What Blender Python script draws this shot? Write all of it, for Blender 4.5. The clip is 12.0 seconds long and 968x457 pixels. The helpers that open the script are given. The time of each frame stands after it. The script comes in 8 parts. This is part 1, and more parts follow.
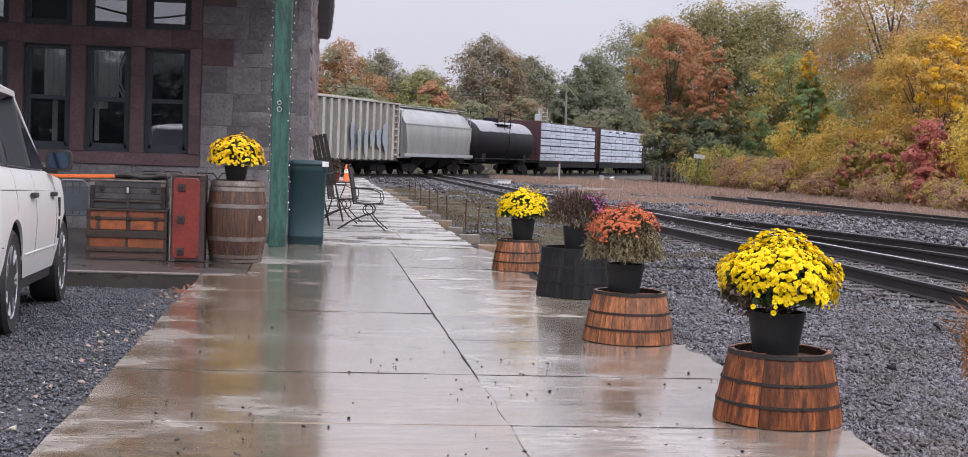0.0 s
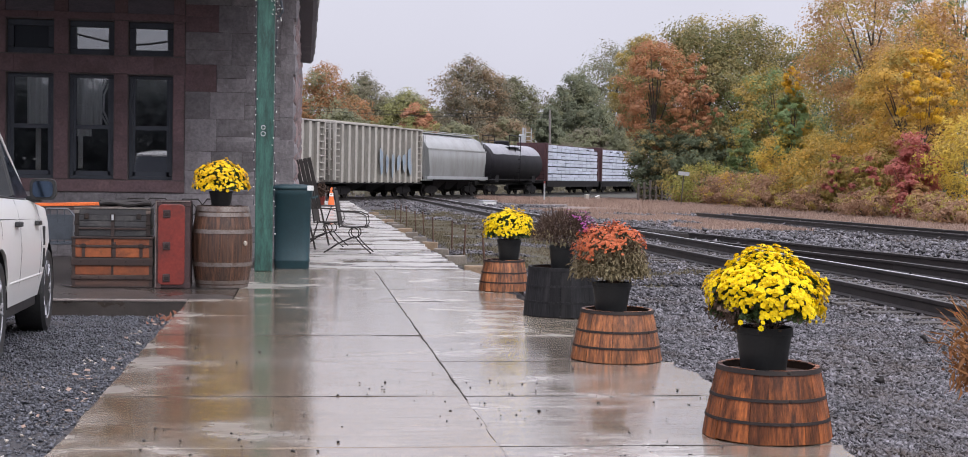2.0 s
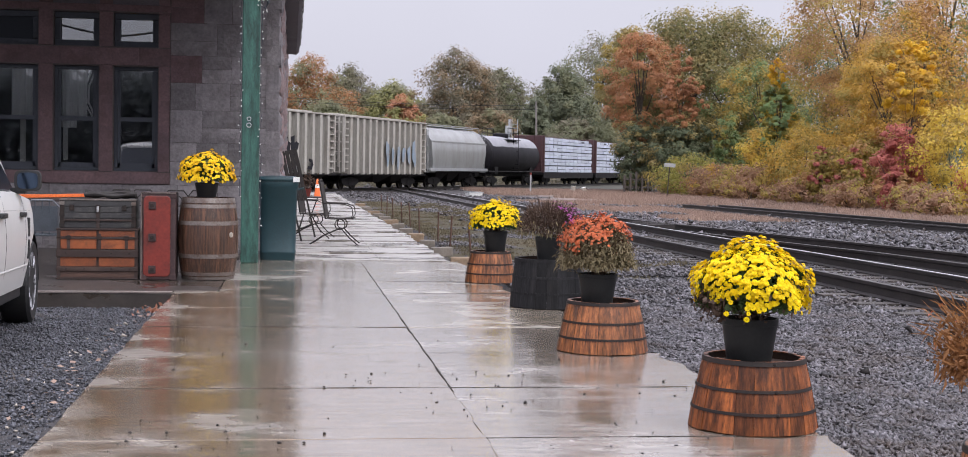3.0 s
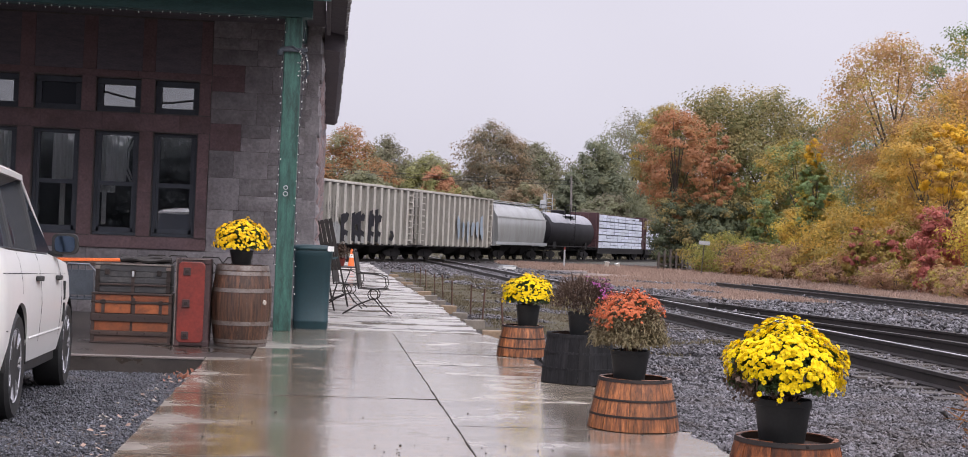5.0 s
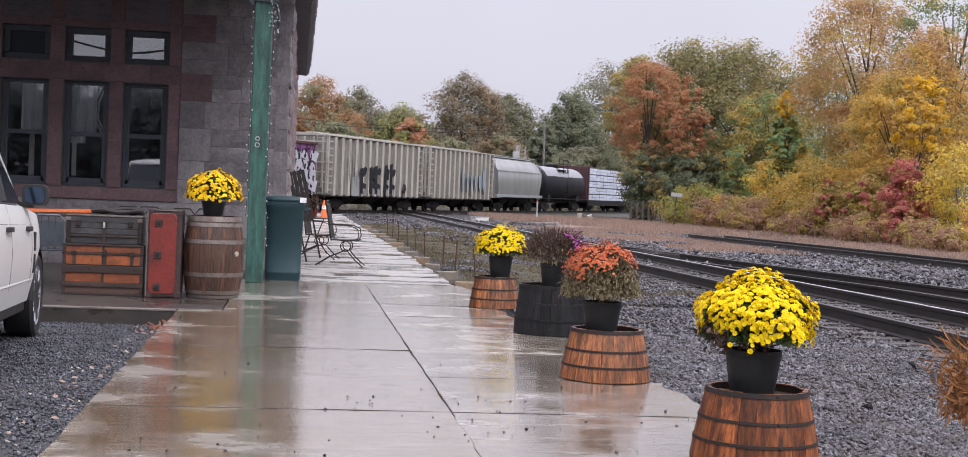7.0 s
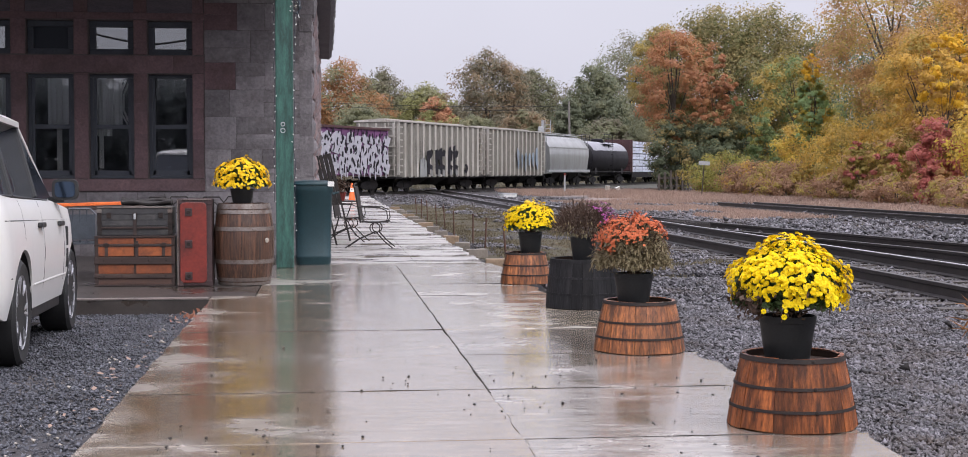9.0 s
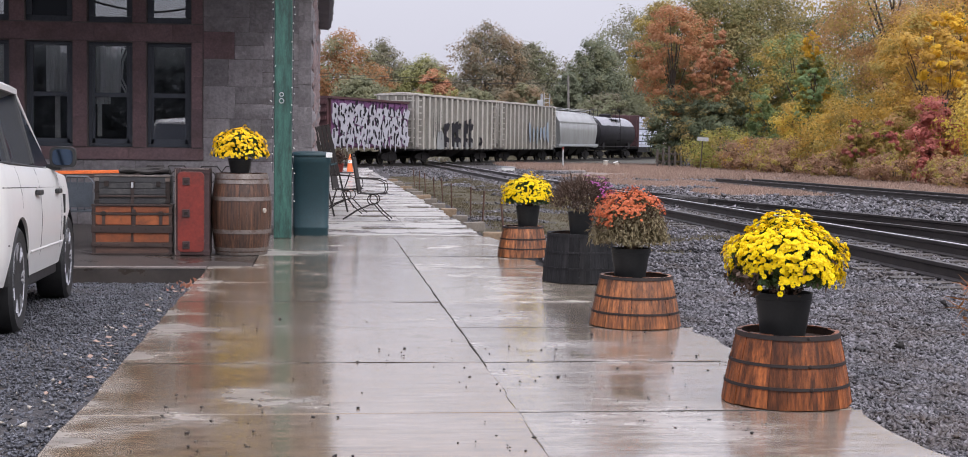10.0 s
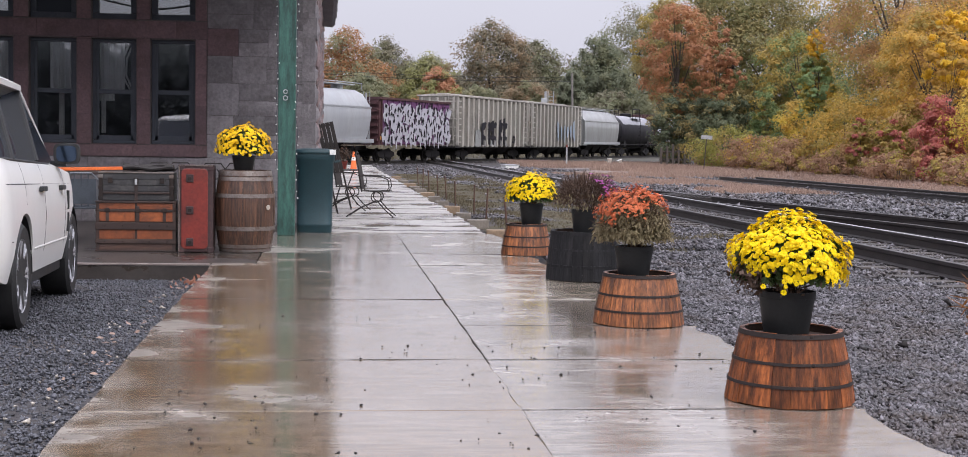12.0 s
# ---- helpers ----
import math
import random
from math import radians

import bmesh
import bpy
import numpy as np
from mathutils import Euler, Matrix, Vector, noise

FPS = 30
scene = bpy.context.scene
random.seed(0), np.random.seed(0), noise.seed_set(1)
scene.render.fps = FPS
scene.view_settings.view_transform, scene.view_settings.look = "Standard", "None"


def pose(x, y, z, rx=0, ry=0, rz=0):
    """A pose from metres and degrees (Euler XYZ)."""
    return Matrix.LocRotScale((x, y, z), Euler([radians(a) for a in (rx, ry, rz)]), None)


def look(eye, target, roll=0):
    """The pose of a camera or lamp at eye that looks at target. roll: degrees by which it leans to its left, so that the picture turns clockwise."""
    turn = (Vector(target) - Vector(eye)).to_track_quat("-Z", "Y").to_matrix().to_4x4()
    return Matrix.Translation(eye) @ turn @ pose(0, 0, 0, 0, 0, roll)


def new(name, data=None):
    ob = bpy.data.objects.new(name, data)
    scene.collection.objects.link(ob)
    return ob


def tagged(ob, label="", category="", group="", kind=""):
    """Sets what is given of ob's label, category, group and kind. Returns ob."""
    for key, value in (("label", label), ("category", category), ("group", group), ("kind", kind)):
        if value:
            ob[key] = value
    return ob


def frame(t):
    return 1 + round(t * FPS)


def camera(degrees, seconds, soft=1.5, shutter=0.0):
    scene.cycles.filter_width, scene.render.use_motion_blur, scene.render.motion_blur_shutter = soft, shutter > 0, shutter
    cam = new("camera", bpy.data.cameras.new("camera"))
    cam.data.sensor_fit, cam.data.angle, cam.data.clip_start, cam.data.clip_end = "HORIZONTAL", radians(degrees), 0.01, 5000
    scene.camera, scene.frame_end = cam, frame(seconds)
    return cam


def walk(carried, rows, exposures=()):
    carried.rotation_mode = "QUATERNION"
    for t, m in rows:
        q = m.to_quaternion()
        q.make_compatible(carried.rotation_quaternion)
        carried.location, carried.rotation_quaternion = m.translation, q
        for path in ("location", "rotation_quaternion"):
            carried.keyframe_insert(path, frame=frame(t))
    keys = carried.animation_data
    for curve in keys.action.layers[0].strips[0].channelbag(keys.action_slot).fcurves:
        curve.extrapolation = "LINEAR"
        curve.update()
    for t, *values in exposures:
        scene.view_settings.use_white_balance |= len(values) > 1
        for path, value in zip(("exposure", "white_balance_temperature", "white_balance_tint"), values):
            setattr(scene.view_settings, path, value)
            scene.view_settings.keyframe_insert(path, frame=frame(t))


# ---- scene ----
# ---------------------------------------------------------------- camera
EYE = (0.0, 0.0, 1.35)
cam = camera(37.65, 12.0, soft=0.9)
walk(cam, [
    (0, pose(*EYE, 87.008, -2.035, -6.557)),
    (0.5, pose(*EYE, 87.108, -1.921, -6.462)),
    (1, pose(*EYE, 87.341, -1.580, -5.623)),
    (1.5, pose(*EYE, 87.784, -1.230, -6.010)),
    (2, pose(*EYE, 87.863, -1.004, -7.167)),
    (2.5, pose(*EYE, 87.905, -0.785, -7.393)),
    (3, pose(*EYE, 87.531, -1.014, -7.723)),
    (3.1, pose(*EYE, 87.408, -1.050, -7.849)),
    (3.2, pose(*EYE, 87.704, -1.150, -7.975)),
    (3.3, pose(*EYE, 88.666, -1.250, -8.059)),
    (3.4, pose(*EYE, 89.800, -1.350, -8.059)),
    (3.5, pose(*EYE, 91.035, -1.425, -8.026)),
    (3.7, pose(*EYE, 92.263, -1.575, -7.554)),
    (5.3, pose(*EYE, 89.990, -2.325, -6.329)),
    (5.5, pose(*EYE, 89.776, -2.362, -6.433)),
    (6, pose(*EYE, 89.167, -2.436, -6.743)),
    (6.5, pose(*EYE, 88.517, -2.422, -7.052)),
    (7, pose(*EYE, 88.536, -2.371, -7.448)),
    (9, pose(*EYE, 87.578, -0.028, -6.362)),
    (9.5, pose(*EYE, 87.588, -0.259, -6.124)),
    (10, pose(*EYE, 86.495, -0.784, -6.424)),
    (10.5, pose(*EYE, 86.555, -1.352, -6.316)),
    (11, pose(*EYE, 86.525, -1.417, -6.412)),
    (11.5, pose(*EYE, 86.560, -1.085, -6.268)),
    (12, pose(*EYE, 86.398, -0.928, -6.274)),
], [(0, 0.34, 6500, 10), (3.7, 0.34, 6500, 10), (5.5, 0.37, 6680, 13), (6.0, 0.25, 6620, 12), (6.5, 0.35, 6560, 11), (7.0, 0.37, 6520, 10.5), (9.0, 0.37, 6520, 10.5), (10.0, 0.35, 6500, 10), (12, 0.35, 6500, 10)])

# ---------------------------------------------------------------- sky and light
SUN_EL, SUN_AZ = radians(48), radians(150)
world = bpy.data.worlds.new("overcast_sky")
scene.world = world
world.use_nodes = True
wn, wl = world.node_tree.nodes, world.node_tree.links
wn.clear()
w_out = wn.new("ShaderNodeOutputWorld")
w_bg = wn.new("ShaderNodeBackground")
w_sky = wn.new("ShaderNodeTexSky")
w_sky.sky_type = "NISHITA"
w_sky.sun_disc = False
w_sky.sun_elevation, w_sky.sun_rotation = SUN_EL, SUN_AZ
w_sky.dust_density, w_sky.air_density = 4.0, 1.0
w_hsv = wn.new("ShaderNodeHueSaturation")
w_hsv.inputs["Saturation"].default_value = 0.12
w_mix = wn.new("ShaderNodeMix")
w_mix.data_type = "RGBA"
w_mix.inputs[0].default_value = 0.72
w_cloud = wn.new("ShaderNodeTexNoise")
w_cloud.inputs["Scale"].default_value = 2.2
w_cloud.inputs["Detail"].default_value = 5
w_ramp = wn.new("ShaderNodeMapRange")
w_ramp.inputs["From Min"].default_value, w_ramp.inputs["From Max"].default_value = 0.3, 0.7
w_ramp.inputs["To Min"].default_value, w_ramp.inputs["To Max"].default_value = 0.94, 1.06
w_grey = wn.new("ShaderNodeMix")
w_grey.data_type, w_grey.blend_type = "RGBA", "MULTIPLY"
w_grey.inputs[0].default_value = 1.0
w_grey.inputs[6].default_value = (7.3, 7.25, 8.55, 1)
wl.new(w_cloud.outputs[0], w_ramp.inputs["Value"])
wl.new(w_ramp.outputs[0], w_grey.inputs[7])
wl.new(w_sky.outputs[0], w_hsv.inputs["Color"])
wl.new(w_hsv.outputs[0], w_mix.inputs[6])
wl.new(w_grey.outputs[2], w_mix.inputs[7])
# an overcast sky is brighter overhead than at the horizon
w_tc = wn.new("ShaderNodeTexCoord")
w_sep = wn.new("ShaderNodeSeparateXYZ")
w_up = wn.new("ShaderNodeMapRange")
w_up.inputs["From Min"].default_value, w_up.inputs["From Max"].default_value = 0.22, 1.0
w_up.inputs["To Min"].default_value, w_up.inputs["To Max"].default_value = 0.93, 3.5
w_zen = wn.new("ShaderNodeMix")
w_zen.data_type, w_zen.blend_type = "RGBA", "MULTIPLY"
w_zen.inputs[0].default_value = 1.0
wl.new(w_tc.outputs["Generated"], w_sep.inputs[0])
wl.new(w_sep.outputs["Z"], w_up.inputs["Value"])
wl.new(w_mix.outputs[2], w_zen.inputs[6])
wl.new(w_up.outputs[0], w_zen.inputs[7])
wl.new(w_zen.outputs[2], w_bg.inputs[0])
w_bg.inputs[1].default_value = 0.1
wl.new(w_bg.outputs[0], w_out.inputs[0])

sun_data = bpy.data.lights.new("sun", "SUN")
sun_data.energy, sun_data.angle, sun_data.color = 0.9, radians(40), (1.0, 0.985, 0.97)
sun = new("sun", sun_data)
sun.matrix_world = look((0, 0, 60), Vector((0, 0, 60)) - Vector((math.sin(SUN_AZ) * math.cos(SUN_EL), math.cos(SUN_AZ) * math.cos(SUN_EL), math.sin(SUN_EL))))


# ---------------------------------------------------------------- materials
def mat(name, c1, c2=None, rough=0.6, rough2=None, metal=0.0, scale=6.0, bump=0.0, bscale=60.0,
        stretch=(1, 1, 1), rnd=0.0, island=0.0, coat=0.0, spec=0.5, dirt=None, dscale=1.2, damt=0.5, where="Object", grain=None, speck=(0.82, 1.14)):
    """Two-scale variation: c1..c2 by a broad noise, fine grain by a second, optional dirt patches."""
    m = bpy.data.materials.new(name)
    m.use_nodes = True
    n, l = m.node_tree.nodes, m.node_tree.links
    bsdf = n["Principled BSDF"]
    c2 = c2 or tuple(c * 0.75 for c in c1)
    tc = n.new("ShaderNodeTexCoord")
    oi = n.new("ShaderNodeObjectInfo")
    off = n.new("ShaderNodeVectorMath")
    off.operation = "MULTIPLY_ADD"
    l.new(oi.outputs["Random"], off.inputs[0])
    off.inputs[1].default_value = (37.0, 23.0, 51.0)
    l.new(tc.outputs[where], off.inputs[2])
    mp = n.new("ShaderNodeMapping")
    mp.inputs["Scale"].default_value = stretch
    l.new(off.outputs[0], mp.inputs["Vector"])
    n1 = n.new("ShaderNodeTexNoise")
    n1.inputs["Scale"].default_value, n1.inputs["Detail"].default_value = scale, 6
    n1.inputs["Roughness"].default_value = 0.65
    l.new(mp.outputs[0], n1.inputs["Vector"])
    mr = n.new("ShaderNodeMapRange")
    mr.inputs["From Min"].default_value, mr.inputs["From Max"].default_value = 0.32, 0.68
    l.new(n1.outputs[0], mr.inputs["Value"])
    mix = n.new("ShaderNodeMix")
    mix.data_type = "RGBA"
    mix.inputs[6].default_value, mix.inputs[7].default_value = (*c1, 1), (*c2, 1)
    l.new(mr.outputs[0], mix.inputs[0])
    n2 = n.new("ShaderNodeTexNoise")
    n2.inputs["Scale"].default_value, n2.inputs["Detail"].default_value = bscale, 4
    l.new(mp.outputs[0], n2.inputs["Vector"])
    g = n.new("ShaderNodeMapRange")
    g.inputs["From Min"].default_value, g.inputs["From Max"].default_value = 0.3, 0.7
    g.inputs["To Min"].default_value, g.inputs["To Max"].default_value = speck
    l.new(n2.outputs[0], g.inputs["Value"])
    hs = n.new("ShaderNodeHueSaturation")
    l.new(mix.outputs[2], hs.inputs["Color"])
    val = g.outputs[0]
    for amount, source in ((rnd, oi.outputs["Random"]), (island, None)):
        if not amount:
            continue
        if source is None:
            source = n.new("ShaderNodeNewGeometry").outputs["Random Per Island"]
        r = n.new("ShaderNodeMapRange")
        r.inputs["To Min"].default_value, r.inputs["To Max"].default_value = 1 - amount, 1 + amount
        l.new(source, r.inputs["Value"])
        mm = n.new("ShaderNodeMath")
        mm.operation = "MULTIPLY"
        l.new(val, mm.inputs[0])
        l.new(r.outputs[0], mm.inputs[1])
        val = mm.outputs[0]
    if grain:      # (scale, stretch, darkest, lightest): long streaks of the wood
        gp = n.new("ShaderNodeMapping")
        gp.inputs["Scale"].default_value = grain[1]
        l.new(off.outputs[0], gp.inputs["Vector"])
        gn = n.new("ShaderNodeTexNoise")
        gn.inputs["Scale"].default_value, gn.inputs["Detail"].default_value, gn.inputs["Roughness"].default_value = grain[0], 5, 0.7
        l.new(gp.outputs[0], gn.inputs["Vector"])
        gr = n.new("ShaderNodeMapRange")
        for key, x in (("From Min", 0.36), ("From Max", 0.62), ("To Min", grain[2]), ("To Max", grain[3])):
            gr.inputs[key].default_value = x
        l.new(gn.outputs[0], gr.inputs["Value"])
        gm = n.new("ShaderNodeMath")
        gm.operation = "MULTIPLY"
        l.new(val, gm.inputs[0])
        l.new(gr.outputs[0], gm.inputs[1])
        val = gm.outputs[0]
    l.new(val, hs.inputs["Value"])
    col = hs.outputs[0]
    if dirt:
        n3 = n.new("ShaderNodeTexNoise")
        n3.inputs["Scale"].default_value, n3.inputs["Detail"].default_value = dscale, 8
        n3.inputs["Roughness"].default_value = 0.75
        l.new(mp.outputs[0], n3.inputs["Vector"])
        d = n.new("ShaderNodeMapRange")
        d.inputs["From Min"].default_value, d.inputs["From Max"].default_value = 0.5, 0.68
        d.inputs["To Max"].default_value = damt
        l.new(n3.outputs[0], d.inputs["Value"])
        dm = n.new("ShaderNodeMix")
        dm.data_type = "RGBA"
        dm.inputs[7].default_value = (*dirt, 1)
        l.new(d.outputs[0], dm.inputs[0])
        l.new(col, dm.inputs[6])
        col = dm.outputs[2]
    l.new(col, bsdf.inputs["Base Color"])
    bsdf.inputs["Metallic"].default_value = metal
    bsdf.inputs["Specular IOR Level"].default_value = spec
    bsdf.inputs["Coat Weight"].default_value = coat
    bsdf.inputs["Coat Roughness"].default_value = 0.06
    rr = n.new("ShaderNodeMapRange")
    rr.inputs["To Min"].default_value, rr.inputs["To Max"].default_value = rough, rough2 if rough2 is not None else min(1, rough * 1.25)
    l.new(n1.outputs[0], rr.inputs["Value"])
    l.new(rr.outputs[0], bsdf.inputs["Roughness"])
    if bump:
        b = n.new("ShaderNodeBump")
        b.inputs["Strength"].default_value, b.inputs["Distance"].default_value = 0.6, bump
        l.new(n2.outputs[0], b.inputs["Height"])
        l.new(b.outputs[0], bsdf.inputs["Normal"])
    return m


def leaf_mat(name, colours, trans=0.5, rough=0.5):
    """Leaves: a colour a leaf out of a ramp, broad drifts of tone over the crown."""
    m = bpy.data.materials.new(name)
    m.use_nodes = True
    n, l = m.node_tree.nodes, m.node_tree.links
    bsdf = n["Principled BSDF"]
    geo = n.new("ShaderNodeNewGeometry")
    tc = n.new("ShaderNodeTexCoord")
    nz = n.new("ShaderNodeTexNoise")
    nz.inputs["Scale"].default_value, nz.inputs["Detail"].default_value = 0.55, 3
    l.new(tc.outputs["Object"], nz.inputs["Vector"])
    ma = n.new("ShaderNodeMath")
    ma.operation = "MULTIPLY_ADD"
    ma.inputs[1].default_value = 0.3
    l.new(geo.outputs["Random Per Island"], ma.inputs[0])
    sh = n.new("ShaderNodeMapRange")
    sh.inputs["From Min"].default_value, sh.inputs["From Max"].default_value = 0.3, 0.7
    sh.inputs["To Min"].default_value, sh.inputs["To Max"].default_value = 0.0, 0.7
    l.new(nz.outputs[0], sh.inputs["Value"])
    l.new(sh.outputs[0], ma.inputs[2])
    ramp = n.new("ShaderNodeValToRGB")
    while len(ramp.color_ramp.elements) < len(colours):
        ramp.color_ramp.elements.new(0.5)
    for i, (e, c) in enumerate(zip(ramp.color_ramp.elements, colours)):
        e.position, e.color = i / (len(colours) - 1), (*c, 1)
    l.new(ma.outputs[0], ramp.inputs[0])
    l.new(ramp.outputs[0], bsdf.inputs["Base Color"])
    bsdf.inputs["Roughness"].default_value = rough
    bsdf.inputs["Specular IOR Level"].default_value = 0.18
    if trans:
        tr = n.new("ShaderNodeBsdfTranslucent")
        l.new(ramp.outputs[0], tr.inputs["Color"])
        mx = n.new("ShaderNodeMixShader")
        mx.inputs[0].default_value = trans
        l.new(bsdf.outputs[0], mx.inputs[1])
        l.new(tr.outputs[0], mx.inputs[2])
        l.new(mx.outputs[0], n["Material Output"].inputs["Surface"])
    return m


def wet_concrete(name, c1, c2, stain, puddle=(0.445, 0.465), rough=(0.30, 0.12), film=(0.4, 0.85), fall=0.0):
    """Rain-wet slab: dark damp cement, sheets of standing water, brown stains and fine grit."""
    m = bpy.data.materials.new(name)
    m.use_nodes = True
    n, l = m.node_tree.nodes, m.node_tree.links
    bsdf = n["Principled BSDF"]
    geo = n.new("ShaderNodeNewGeometry")

    def noise_at(scale, detail, stretch=(1, 1, 1), rough=0.6):
        mp = n.new("ShaderNodeMapping")
        mp.inputs["Scale"].default_value = stretch
        l.new(geo.outputs["Position"], mp.inputs["Vector"])
        t = n.new("ShaderNodeTexNoise")
        t.inputs["Scale"].default_value, t.inputs["Detail"].default_value, t.inputs["Roughness"].default_value = scale, detail, rough
        l.new(mp.outputs[0], t.inputs["Vector"])
        return t.outputs[0]

    def span(v, a, b, lo, hi):
        r = n.new("ShaderNodeMapRange")
        for key, x in (("From Min", a), ("From Max", b), ("To Min", lo), ("To Max", hi)):
            r.inputs[key].default_value = x
        l.new(v, r.inputs["Value"])
        return r.outputs[0]

    broad, stains, fine = noise_at(0.9, 6), noise_at(0.55, 7, (1, 1.5, 1), 0.72), noise_at(140, 3)
    lumps = noise_at(1.15, 7, (0.75, 1.0, 1), 0.6)
    # each bay is dished: its joints and the walk's outer edge stand drier
    pos = n.new("ShaderNodeSeparateXYZ")
    l.new(geo.outputs["Position"], pos.inputs[0])
    bay = n.new("ShaderNodeMath")
    bay.operation = "SUBTRACT"
    bay.inputs[1].default_value = 3.77
    l.new(pos.outputs["Y"], bay.inputs[0])
    near = n.new("ShaderNodeMath")
    near.operation = "PINGPONG"
    near.inputs[1].default_value = 0.803
    l.new(bay.outputs[0], near.inputs[0])

    def plus(p, q):
        s = n.new("ShaderNodeMath")
        l.new(p, s.inputs[0])
        l.new(q, s.inputs[1])
        return s.outputs[0]

    water = plus(plus(lumps, span(near.outputs[0], 0.0, 0.22, -0.02, 0.01)), span(pos.outputs["X"], -1.2, -0.8, -0.13, 0.0))
    if fall:      # the bays fall towards the ballast, so rain gathers along that edge
        water = plus(water, span(pos.outputs["X"], 1.5, 2.5, 0.0, fall))
    a = n.new("ShaderNodeMix")
    a.data_type = "RGBA"
    a.inputs[6].default_value, a.inputs[7].default_value = (*c1, 1), (*c2, 1)
    l.new(span(broad, 0.35, 0.65, 0, 1), a.inputs[0])
    b = n.new("ShaderNodeMix")
    b.data_type = "RGBA"
    b.inputs[7].default_value = (*stain, 1)
    l.new(a.outputs[2], b.inputs[6])
    # soaked cement is browner and darker than the patches that have begun to dry
    soak = n.new("ShaderNodeMath")
    soak.operation = "MULTIPLY"
    l.new(span(stains, 0.40, 0.52, 0.7, 1.0), soak.inputs[0])
    l.new(span(water, *puddle, 0.12, 1.0), soak.inputs[1])
    l.new(soak.outputs[0], b.inputs[0])
    hs = n.new("ShaderNodeHueSaturation")
    l.new(b.outputs[2], hs.inputs["Color"])
    # drip marks and fine streaks of dirt
    marks = n.new("ShaderNodeMath")
    marks.operation = "MULTIPLY"
    l.new(span(fine, 0.3, 0.7, 0.85, 1.12), marks.inputs[0])
    l.new(span(noise_at(5.0, 6, (0.8, 2.6, 1), 0.7), 0.36, 0.6, 0.62, 1.10), marks.inputs[1])
    l.new(marks.outputs[0], hs.inputs["Value"])
    l.new(hs.outputs[0], bsdf.inputs["Base Color"])
    l.new(span(water, *puddle, *rough), bsdf.inputs["Roughness"])
    bsdf.inputs["Specular IOR Level"].default_value = 0.5
    # shallow trowel waves across the walk, then grit on top of them
    waves = n.new("ShaderNodeBump")
    waves.inputs["Distance"].default_value = 0.0042
    l.new(span(water, *puddle, 1.0, 0.5), waves.inputs["Strength"])
    l.new(noise_at(1.0, 6, (0.5, 7.5, 1), 0.62), waves.inputs["Height"])
    ripple = n.new("ShaderNodeBump")
    ripple.inputs["Strength"].default_value, ripple.inputs["Distance"].default_value = 0.75, 0.0021
    l.new(noise_at(9.0, 5, (0.22, 2.6, 1), 0.62), ripple.inputs["Height"])
    l.new(waves.outputs[0], ripple.inputs["Normal"])
    grit = n.new("ShaderNodeBump")
    grit.inputs["Distance"].default_value = 0.0016
    l.new(span(water, *puddle, 0.4, 0.06), grit.inputs["Strength"])
    l.new(fine, grit.inputs["Height"])
    l.new(ripple.outputs[0], grit.inputs["Normal"])
    l.new(grit.outputs[0], bsdf.inputs["Normal"])
    # the film of rain water
    l.new(span(water, *puddle, *film), bsdf.inputs["Coat Weight"])
    bsdf.inputs["Coat IOR"].default_value, bsdf.inputs["Coat Roughness"].default_value = 1.33, 0.05
    l.new(ripple.outputs[0], bsdf.inputs["Coat Normal"])
    return m


M_CONC = wet_concrete("wet_concrete", (0.333, 0.30, 0.262), (0.254, 0.225, 0.196), (0.187, 0.13, 0.078), puddle=(0.33, 0.46), film=(0.4, 0.95))
M_CONCOUT = wet_concrete("wet_concrete_outer", (0.362, 0.335, 0.312), (0.283, 0.26, 0.24), (0.19, 0.155, 0.12), puddle=(0.36, 0.58), rough=(0.31, 0.16), film=(0.28, 0.75), fall=0.14)
M_CONCMID = wet_concrete("wet_concrete_pale", (0.44, 0.41, 0.375), (0.355, 0.33, 0.295), (0.235, 0.19, 0.137), puddle=(0.35, 0.52), rough=(0.34, 0.15), film=(0.35, 0.8))
# far bays, rougher and paler: the sky's sheen put into their colour
M_CONCFAR = wet_concrete("wet_concrete_far", (0.45, 0.43, 0.41), (0.36, 0.34, 0.32), (0.19, 0.165, 0.14), puddle=(0.53, 0.55), rough=(0.5, 0.22), film=(0.15, 0.8))
# porch concrete far darker than the walk: shade put into its colour
M_PORCH = wet_concrete("wet_porch_concrete_shaded", (0.062, 0.052, 0.048), (0.04, 0.034, 0.031), (0.056, 0.043, 0.034), film=(0.15, 0.6), rough=(0.4, 0.2))
M_KERB = mat("kerb_stone", (0.42, 0.38, 0.33), (0.32, 0.28, 0.24), rough=0.4, scale=5, bump=0.004, bscale=70)
M_NOSING = mat("damp_step_nosing", (0.2, 0.17, 0.155), (0.12, 0.10, 0.092), rough=0.45, scale=5, bump=0.004, bscale=70)
# bed darker than its stones: shade of the gaps put into colour
M_GRAVEL = mat("gravel_bed", (0.05, 0.046, 0.047), (0.026, 0.024, 0.026), rough=0.6, rough2=0.95, spec=0.25, scale=22, bump=0.02, bscale=38, where="Object", dirt=(0.10, 0.08, 0.064), dscale=0.4, damt=0.75)
